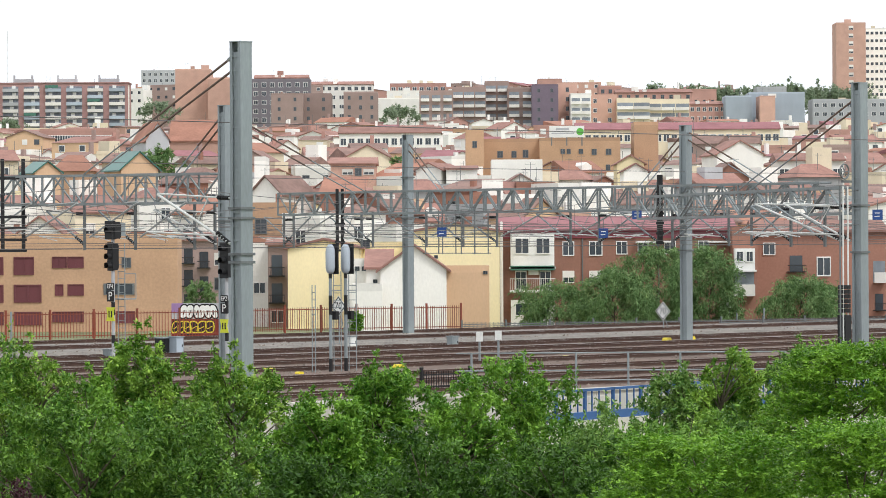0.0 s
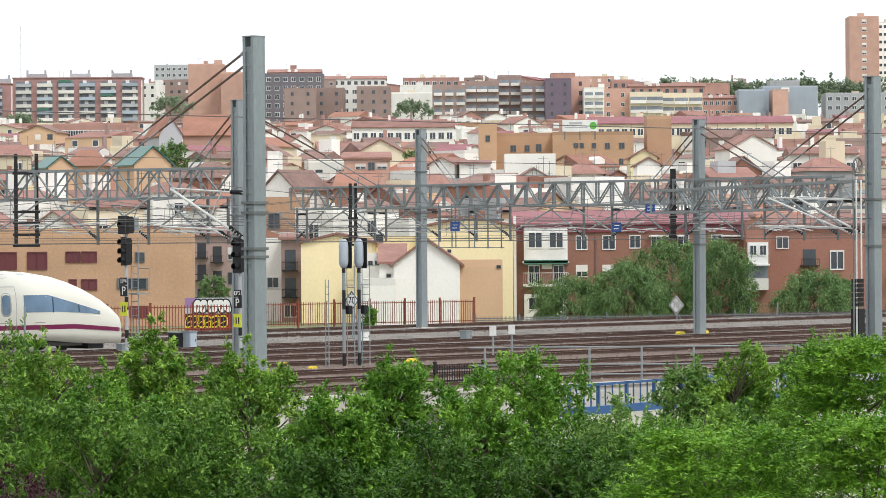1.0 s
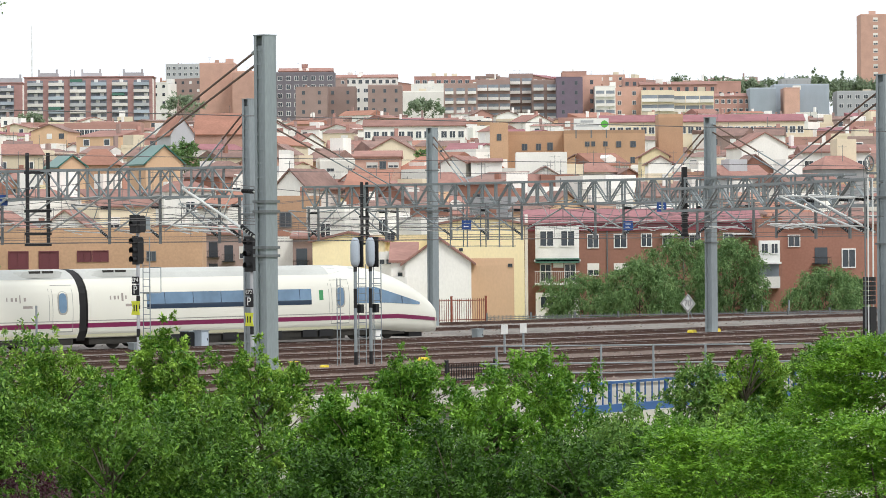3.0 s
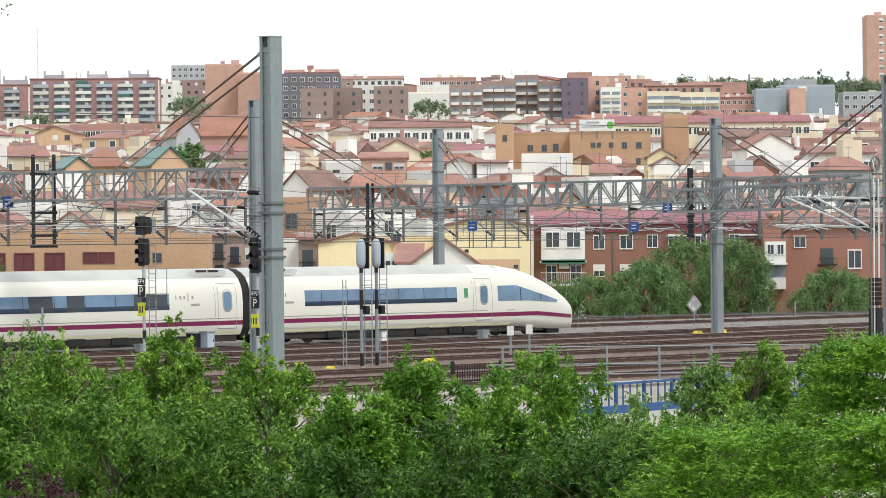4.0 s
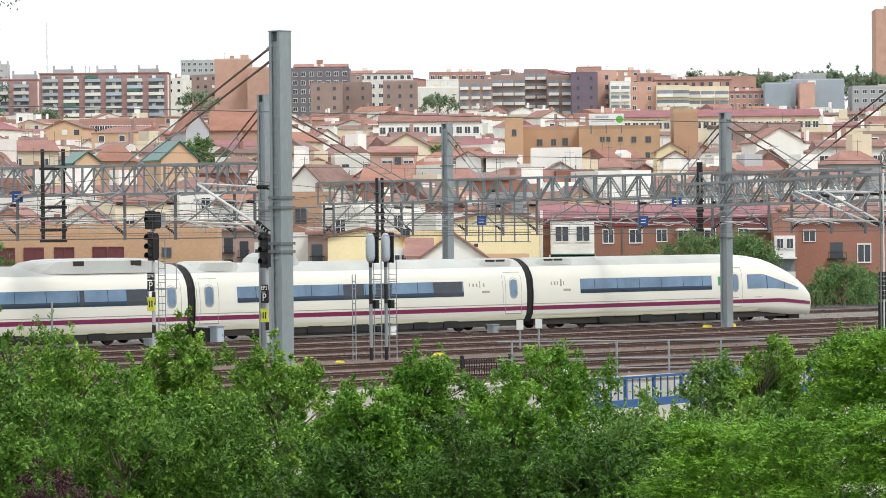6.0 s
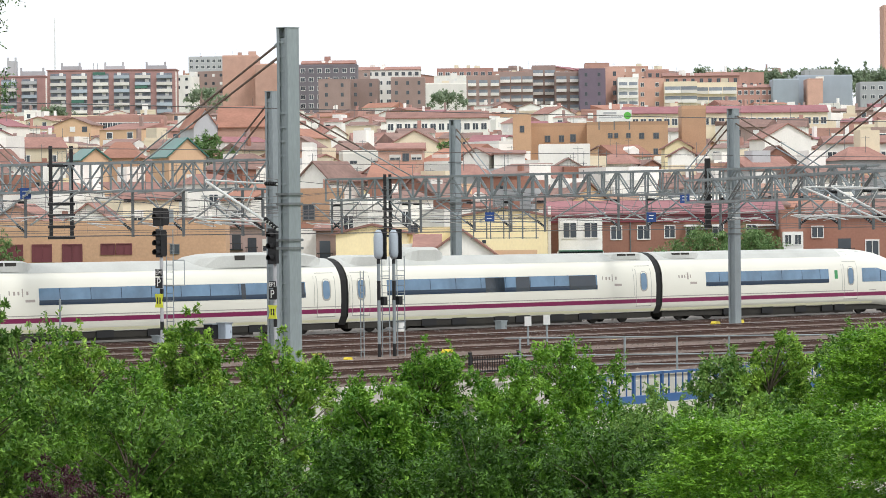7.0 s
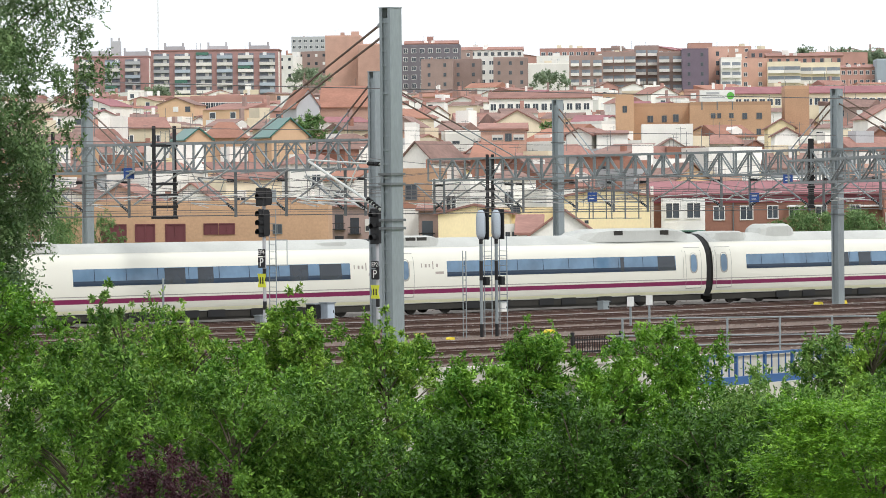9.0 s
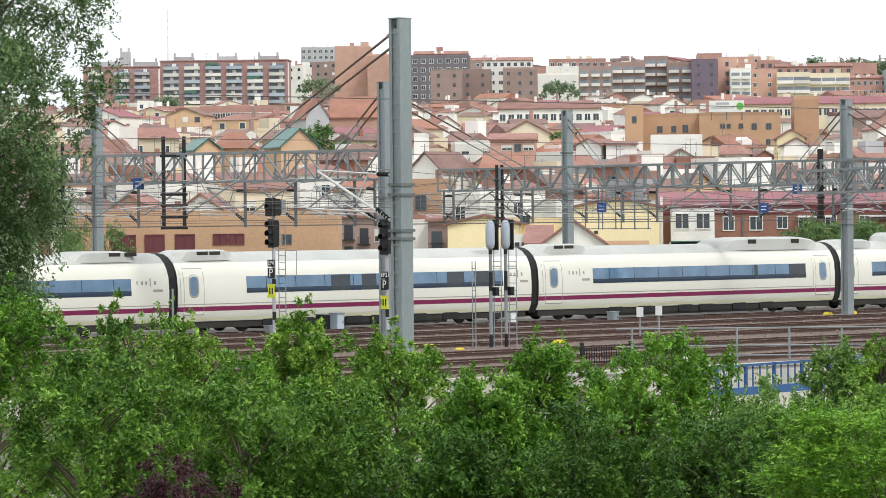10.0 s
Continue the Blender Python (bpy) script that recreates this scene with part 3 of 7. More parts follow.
# ---- trees ----
def leaf_mesh(name, centres, middle, mat, seed, count, leaf, droop=0.3, lift=0.35, per=12, slim=0.21, level=1.0):
    """Pointed leaves set along twigs that spring from clumps: centres are (x, y, z, radius)."""
    rng = np.random.default_rng(seed)
    cs = np.array(centres)
    twigs = count // per
    count = twigs * per
    wts = cs[:, 3] ** 1.6
    idx = rng.choice(len(cs), twigs, p=wts / wts.sum())
    out = cs[idx, :3] - np.array(middle)
    out /= np.linalg.norm(out, axis=1)[:, None] + 1e-6
    td = (out * 0.5 + rng.normal(size=(twigs, 3)) * 0.62) * [1, 1, level] + [0, 0, lift]
    td /= np.linalg.norm(td, axis=1)[:, None]
    start = cs[idx, :3] + rng.normal(size=(twigs, 3)) * cs[idx, 3][:, None] * 0.30 * [1, 1, level]
    tl = cs[idx, 3] * rng.uniform(0.45, 0.95, twigs)
    k = np.tile((np.arange(per) + 0.6) / per, twigs)
    td, start, tl = np.repeat(td, per, 0), np.repeat(start, per, 0), np.repeat(tl, per)
    pos = start + td * (tl * k)[:, None] - np.array([0, 0, 1.0]) * (droop * 0.5 * tl * k * k)[:, None]
    ax = td * 0.55 + rng.normal(size=(count, 3)) * 0.55 * [1, 1, level] - [0, 0, droop]
    ax /= np.linalg.norm(ax, axis=1)[:, None]
    sd = np.cross(ax, rng.normal(size=(count, 3)) * 0.6 + [0, 0, 1.0])
    sd /= np.linalg.norm(sd, axis=1)[:, None] + 1e-9
    ln = leaf * rng.uniform(0.6, 1.25, count)[:, None]
    w = sd * ln * slim
    v = np.stack([pos, pos + ax * ln * 0.42 + w, pos + ax * ln, pos + ax * ln * 0.42 - w], 1).reshape(-1, 3)
    me = bpy.data.meshes.new(name)
    me.vertices.add(len(v))
    me.vertices.foreach_set("co", v.ravel())
    me.loops.add(count * 4)
    me.loops.foreach_set("vertex_index", np.arange(count * 4))
    me.polygons.add(count)
    me.polygons.foreach_set("loop_start", np.arange(count) * 4)
    me.polygons.foreach_set("loop_total", np.full(count, 4))
    me.materials.append(mat)
    me.update(calc_edges=True)
    return me


def tree(x, y, base, top, width, mat, label, seed, leaf=0.13, count=9000, shape="round", clumps=46, name="tree", group=""):
    """Tapered trunk, limbs, and a crown of leafy twigs in clumps, with leading shoots and gaps. base, top: heights; width: of the crown."""
    rng = random.Random(seed)
    t = thing(name, label, "tree", pose(x, y, base), group)
    H, R = top - base, width / 2
    trunk = Geo()
    bend = [(rng.uniform(-0.2, 0.2), rng.uniform(-0.2, 0.2)) for _ in range(6)]
    pts = [Vector((bx * i * 0.4, by * i * 0.4, H * 0.8 * i / 5)) for i, (bx, by) in enumerate(bend)]
    r0 = (0.016 * H + 0.04) * (0.55 if shape != "round" else 1)
    for i in range(5):
        trunk.tube(pts[i], pts[i + 1], r0 * (1 - i * 0.18), 8, r2=r0 * (1 - (i + 1) * 0.18), caps=False)
    cs, heads, boughs = [], [], max(6, clumps // 7)
    for i in range(clumps):
        f = (i + 0.5) / clumps
        ang = i * 2.4 + rng.uniform(-0.5, 0.5)
        if shape == "tall":
            z = H * (0.08 + 0.9 * f)
            reach = R * (0.6 + 0.4 * math.sin(math.pi * min(1, f * 0.85 + 0.15)))
            rr = reach * math.sqrt(rng.uniform(0.1, 1.0))
            size = R * rng.uniform(0.22, 0.42)
        elif shape == "flat":
            tier = i % 6
            rr = R * (0.5 + 0.1 * tier) * (0.25 + 0.85 * math.sqrt(rng.uniform(0.02, 1.0)))
            z = H - 0.2 - 0.42 * tier - 0.10 * rr * rr / R + rng.uniform(-0.06, 0.06)
            size = R * rng.uniform(0.16, 0.28)
        elif shape == "poplar":  # bare below, leaning out into a broad top
            z = H * (0.40 + 0.58 * f)
            reach = R * float(np.interp(z / H, (0.38, 0.5, 0.58, 0.68, 0.9, 1.0), (0.25, 0.4, 0.7, 1.0, 1.0, 0.5)))
            rr = reach * math.sqrt(rng.uniform(0.02, 1.0))
            size = R * rng.choice((0.12, 0.16, 0.22, 0.28))
        elif shape == "bush":
            v = 2 * f - 1
            z = H * (0.48 + 0.42 * v)
            lump = 0.85 + 0.45 * noise.noise(Vector((math.cos(ang) * 1.7 + seed, math.sin(ang) * 1.7, v * 2.2)))
            rr = R * lump * (math.sqrt(max(0.03, 1 - v * v)) if v > 0 else 1.0) * math.sqrt(rng.uniform(0.2, 1.0))
            size = R * rng.choice((0.16, 0.22, 0.28, 0.34))
        else:  # boughs spread over the crown, each a small dome of leafy clumps
            b = i % boughs
            if i < boughs:
                v = 1 - 1.75 * (b + 0.5) / boughs
                lump = 0.78 + 0.45 * noise.noise(Vector((math.cos(b * 2.4) * 1.7 + seed, math.sin(b * 2.4) * 1.7, v * 2.2)))
                q = R * lump * math.sqrt(max(0.05, 1 - v * v * (1 if v > 0 else 0.2)))
                heads.append((q * math.cos(b * 2.4 + seed), q * math.sin(b * 2.4 + seed), H * (0.62 + 0.26 * v) + rng.uniform(-0.2, 0.2), R * rng.uniform(0.32, 0.5)))
            hx, hy, hz, hr = heads[b]
            u, w = rng.uniform(-0.25, 1.0), rng.uniform(0, 6.28)
            k = hr * math.sqrt(1 - u * u)
            cs.append((hx + k * math.cos(w), hy + k * math.sin(w), hz + hr * u * 0.8, hr * rng.uniform(0.3, 0.55)))
            continue
        cs.append((rr * math.cos(ang), rr * math.sin(ang), z, size))
    limb_to = cs[::11] if shape == "flat" else cs[::2]
    if shape == "round":
        for j in range(12):  # leading shoots above the dome
            a, q = rng.uniform(0, 6.28), R * (0.08 if j == 0 else rng.uniform(0.15, 0.85))
            zt = H * (0.97 if j == 0 else 0.60 + 0.29 * math.sqrt(max(0, 1 - (q / R) ** 2)) + rng.uniform(0.0, 0.08))
            for m in range(6):
                cs.append((q * math.cos(a) + rng.uniform(-0.08, 0.08), q * math.sin(a), zt - m * H * 0.032, R * (0.075 + 0.03 * m)))
    for c in limb_to:
        z0 = max(H * 0.15, c[2] - 0.55 * math.hypot(c[0], c[1]) - 0.3)
        k = min(0.99, z0 / (H * 0.8)) * 5
        i0 = min(4, int(k))
        p0 = pts[i0].lerp(pts[i0 + 1], k - i0)
        mid = p0.lerp(Vector(c[:3]), 0.5) + Vector((0, 0, 0.1))
        trunk.tube(p0, mid, 0.0035 * H, 5, r2=0.016, caps=False)
        trunk.tube(mid, Vector(c[:3]), 0.016, 5, r2=0.006, caps=False)
    part("trunk", trunk, BARK, t)
    if shape == "flat":
        me = leaf_mesh("crown", [(a, b, c, d) for a, b, c, d in cs], (0, 0, H * 0.4), mat, seed, count, leaf, 0.22, 0.06, 20, 0.19, 0.36)
    elif name == "willow":
        me = leaf_mesh("crown", cs, (0, 0, H * 0.5), mat, seed, count, leaf, 0.9, -0.1, 14, 0.13)
    else:
        me = leaf_mesh("crown", cs, (0, 0, H * 0.5), mat, seed, count, leaf)
    part("crown", me, mat, t, kind="stuff")
    return t


# ---- houses ----
WINDOW_MESHES = {}


def window_mesh(kind):
    """Unit windows, 1 by 1 in x and z, front towards -y."""
    if kind in WINDOW_MESHES:
        return WINDOW_MESHES[kind]
    g = Geo()
    if kind == "balcony":  # slab, front panel and glazed back wall in one folded profile
        prof = [(0.02, -0.05), (-0.93, -0.05), (-0.93, 0.42), (-0.82, 0.42), (-0.82, 0.0), (-0.03, 0.0), (-0.03, 0.92), (0.02, 0.92)]
        g.add([(x, y, z) for x in (-0.5, 0.5) for y, z in prof], [(i, (i + 1) % 8, 8 + (i + 1) % 8, 8 + i) for i in range(8)] + [tuple(range(8)), tuple(range(15, 7, -1))], 1)
        g.m[5] = 0
        mats = [BALC_GLASS, BALC_W]
    elif kind == "rail":  # dark railing before a dark window
        g.box(-0.5, 0.5, -0.8, 0, -0.04, 0.02, 1).box(-0.34, 0.34, -0.04, 0.02, 0.02, 0.95, 0).box(-0.5, 0.5, -0.8, -0.76, 0.36, 0.40, 1)
        for i in range(11):
            g.box(-0.49 + i * 0.097, -0.475 + i * 0.097, -0.79, -0.77, 0.02, 0.36, 1)
        mats = [PANE, BLACK]
    else:
        xs, zs = (-0.5, -0.43, -0.025, 0.025, 0.43, 0.5), (0.0, 0.07, 0.93, 1.0)
        if kind == "blind":
            zs = (0.0, 0.07, 0.45, 1.0)
        vid = {}
        def vert(x, y, z):
            if (x, y, z) not in vid:
                vid[(x, y, z)] = len(g.v)
                g.v.append((x, y, z))
            return vid[(x, y, z)]
        def quad(pts, mi):
            g.f.append(tuple(vert(*p) for p in pts)), g.m.append(mi)
        F, B = -0.07, -0.015
        for i in range(5):
            for j in range(3):
                x0, x1, z0, z1 = xs[i], xs[i + 1], zs[j], zs[j + 1]
                if i in (1, 3) and j == 1:
                    quad([(x0, B, z0), (x1, B, z0), (x1, B, z1), (x0, B, z1)], 0)
                    ring = [(x0, z0), (x1, z0), (x1, z1), (x0, z1)]
                    for (xa, za), (xb, zb) in zip(ring, ring[1:] + ring[:1]):
                        quad([(xa, F, za), (xb, F, zb), (xb, B, zb), (xa, B, za)], 1)
                else:
                    quad([(x0, F, z0), (x1, F, z0), (x1, F, z1), (x0, F, z1)], 1)
        rim = [(x, zs[0]) for x in xs] + [(xs[-1], z) for z in zs[1:]] + [(x, zs[-1]) for x in xs[-2::-1]] + [(xs[0], z) for z in zs[-2:0:-1]]
        for (xa, za), (xb, zb) in zip(rim, rim[1:] + rim[:1]):
            quad([(xa, F, za), (xb, F, zb), (xb, 0.02, zb), (xa, 0.02, za)], 1)
        mats = {"shutter": [SHUT_R, SHUT_R], "dark": [PANE, STEEL_DARK], "blind": [PANE, BALC_W]}.get(kind, [PANE, FRAME_W])
    WINDOW_MESHES[kind] = g.mesh("window", mats)
    return WINDOW_MESHES[kind]


def house(x, y, w, d, top, wall, roof="gable", tiles=None, yaw=0.0, rise=1.6, wins=(), label="", category="house", chimney=False, base=None, rows=0, cols=0, style="white", ww=1.1, wh=1.3, extra=0):
    """A building whose front stands at y, centred on x; top is the eaves' height. wins: (x, z, width, height, kind) on the front, from the left end and the eaves down."""
    ground_z = (hill(y) if base is None else base) - 0.8
    h = top - ground_z
    t = thing(category.replace(" ", "_"), label, category, pose(x, y, ground_z, 0, 0, yaw))
    tiles = tiles or TILE_ROOF
    hw = w / 2
    if roof == "gable_front":
        walls = Geo().prism([(-hw, 0), (hw, 0), (hw, h), (0, h + rise), (-hw, h)], 0, d)
    else:
        walls = Geo().box(-hw, hw, 0, d, 0, h)
    part("wall", walls, wall, t)
    if roof == "gable":  # ridge along the front
        part("roof", Geo().add([(-hw - .2, -.35, h - .1), (hw + .2, -.35, h - .1), (hw + .2, d / 2, h + rise), (-hw - .2, d / 2, h + rise), (-hw - .2, d + .35, h - .1), (hw + .2, d + .35, h - .1),
                                (-hw - .2, -.35, h + .06), (hw + .2, -.35, h + .06), (hw + .2, d / 2, h + rise + .16), (-hw - .2, d / 2, h + rise + .16)],
                               [(6, 7, 8, 9), (9, 8, 5, 4), (0, 1, 7, 6), (0, 6, 9, 4), (1, 5, 8, 7), (0, 4, 5, 1)]), tiles, t)
    elif roof == "hip":
        part("roof", Geo().add([(-hw - .3, -.3, h), (hw + .3, -.3, h), (hw + .3, d + .3, h), (-hw - .3, d + .3, h), (-hw * 0.4, d / 2, h + rise), (hw * 0.4, d / 2, h + rise)],
                               [(0, 1, 5, 4), (1, 2, 5), (2, 3, 4, 5), (3, 0, 4), (0, 3, 2, 1)]), tiles, t)
    elif roof == "gable_front":
        r = Geo()
        for sgn in (-1, 1):
            r.prism([(0, h + rise + 0.02), (sgn * (hw + .3), h - 0.3 * rise / hw + 0.02), (sgn * (hw + .3), h - 0.3 * rise / hw + 0.17), (0, h + rise + 0.17)], -0.25, d + 0.2)
        part("roof", r, tiles, t)
    elif roof == "shed":
        part("roof", Geo().add([(-hw - .15, -.3, h - .05), (hw + .15, -.3, h - .05), (hw + .15, d, h + rise), (-hw - .15, d, h + rise), (-hw - .15, -.3, h + .1), (hw + .15, -.3, h + .1), (hw + .15, d, h + rise + .1), (-hw - .15, d, h + rise + .1)],
                               [(4, 5, 6, 7), (0, 1, 5, 4), (1, 2, 6, 5), (2, 3, 7, 6), (3, 0, 4, 7), (3, 2, 1, 0)]), tiles, t)
    else:
        part("roof", Geo().box(-hw + .15, hw - .15, .15, d - .15, h, h + 0.06), tiles if roof == "flat_red" else ROOF_GREY, t)
        pr = Geo().box(-hw, hw, 0, .15, h, h + .45).box(-hw, hw, d - .15, d, h, h + .45).box(-hw, -hw + .15, .15, d - .15, h, h + .45).box(hw - .15, hw, .15, d - .15, h, h + .45)
        part("parapet", pr, wall, t)
    if chimney:
        part("chimney", Geo().box(hw * .3, hw * .3 + .6, d * .4, d * .4 + .6, h, h + rise + 1.0).box(hw * .3 - .08, hw * .3 + .68, d * .4 - .08, d * .4 + .68, h + rise + 1.0, h + rise + 1.12), wall, t)
    rng = random.Random(int(x * 13 + y * 7))
    for _ in range(extra):
        ex, ey = rng.uniform(-hw * 0.7, hw * 0.5), rng.uniform(d * 0.15, d * 0.6)
        kind = rng.choice(("room", "aerial", "chimney", "aerial", "dormer"))
        rz = h + (rise * (1 - abs(2 * ey / d - 1)) if roof in ("gable", "hip") else 0)
        if kind == "room":
            part("roof_room", Geo().box(ex, ex + rng.uniform(1.2, 2.6), ey, ey + 2, h - 0.1, rz + rng.uniform(1.0, 2.0)), rng.choice((PLASTER["white"], PLASTER["cream"], wall)), t)
        elif kind == "chimney":
            part("chimney", Geo().box(ex, ex + .5, ey, ey + .5, h - 0.1, rz + rng.uniform(0.7, 1.3)), rng.choice((BRICK["red"], PLASTER["white"])), t)
        elif kind == "dormer" and roof == "gable":
            part("dormer", Geo().prism([(ex, h - 0.1), (ex + 1.3, h - 0.1), (ex + 1.3, h + 0.9), (ex + 0.65, h + 1.3), (ex, h + 0.9)], 0.4, d / 2), PLASTER["white"], t)
        else:
            hgt = rng.uniform(1.4, 2.6)
            part("aerial", Geo().tube((ex, ey, rz - 0.2), (ex, ey, rz + hgt), 0.03, 4).tube((ex - .5, ey, rz + hgt - .2), (ex + .5, ey, rz + hgt - .2), 0.022, 4), STEEL_DARK, t)
    ws = list(wins)
    if rows and cols:
        for i in range(rows):
            for j in range(cols):
                ws.append(((j + 0.5) * w / cols, 0.9 + i * 3.0 + wh * 0.5, ww, wh, style))
    for wx, wz, a, b, kind in ws:
        if h - wz - b / 2 < 0.3:
            continue
        if kind == "bay":
            bay = part("bay", Geo().box(wx - hw - a / 2, wx - hw + a / 2, -0.9, 0, h - wz - b / 2, h - wz + b / 2).box(wx - hw - a / 2 - .1, wx - hw + a / 2 + .1, -1.0, 0, h - wz - b / 2 - .12, h - wz - b / 2), FRAME_W, t, "white glazed bay")
            for q in (-0.24, 0.24):
                o = part("window", window_mesh("white"), PANE, bay)
                o.location, o.scale = (wx - hw + q * a, -0.9, h - wz - b * 0.12), (a * 0.34, 1, b * 0.5)
            continue
        o = part("balcony" if kind in ("balcony", "rail") else "window", window_mesh(kind), PANE, t)
        o.location, o.scale = (wx - hw, 0, h - wz - b / 2), (a, 1, b)
    return t


def town():
    """Terraces of houses stepping up the hill, filled in at random."""
    rng = random.Random(21)
    walls = [("white", PLASTER["white"])] * 10 + [("cream", PLASTER["cream"])] * 3 + [("peach", PLASTER["peach"])] + [("pale grey", PLASTER["grey"])] * 3 + \
            [("orange brick", BRICK["orange"])] + [("red brick", BRICK["red"])] * 3 + [("salmon brick", BRICK["salmon"])] + [("yellow", PLASTER["yellow"])]
    y = 318.0
    while y < 475:
        eaves = float(np.interp(y, (318, 352, 385, 420, 460, 505, 555, 610, 670, 735, 805, 880, 960, 1050, 1150), (6.4, 8.0, 9.4, 10.9, 12.5, 14.3, 16.3, 18.5, 21.0, 23.7, 26.7, 29.8, 33.0, 36.4, 39.6)))
        x = -0.165 * y
        while x < 0.12 * y:
            w = rng.uniform(2.6, 5.8)
            name, wall = rng.choice(walls)
            kind = rng.choice(["gable", "gable_front", "shed", "gable_front", "hip", "flat", "flat", "flat"])
            tiles = rng.choice([TILE_ROOF, TILE_ROOF, TILE_ROOF, ROOF_ORANGE, ROOF_BROWN, ROOF_BROWN, ROOF_BROWN])
            tname = {"flat": "flat roof"}.get(kind, "terracotta tiled roof")
            near = y < 560
            house(x + w / 2, y + rng.uniform(-8, 8), w, rng.uniform(4.5, 7), eaves + rng.uniform(-2.2, 1.6), wall, kind, tiles, rng.choice((-34, -25, -12, 0, 8, 20, 33)) + rng.uniform(-5, 5), rng.uniform(0.7, 1.9),
                  label=f"{name} town house with {tname} on the hillside", rows=2 if near else 1, cols=max(1, int(w / rng.uniform(2.2, 3.6))) if near else rng.choice((1, 2, 2)), style=rng.choice(["white", "dark", "blind", "dark"]), ww=rng.uniform(0.8, 1.2), wh=rng.uniform(1.0, 1.5), extra=rng.choice((1, 2, 3)) if near else rng.choice((0, 1, 1)))
            x += w * rng.uniform(0.9, 1.15)
        y *= 1.062


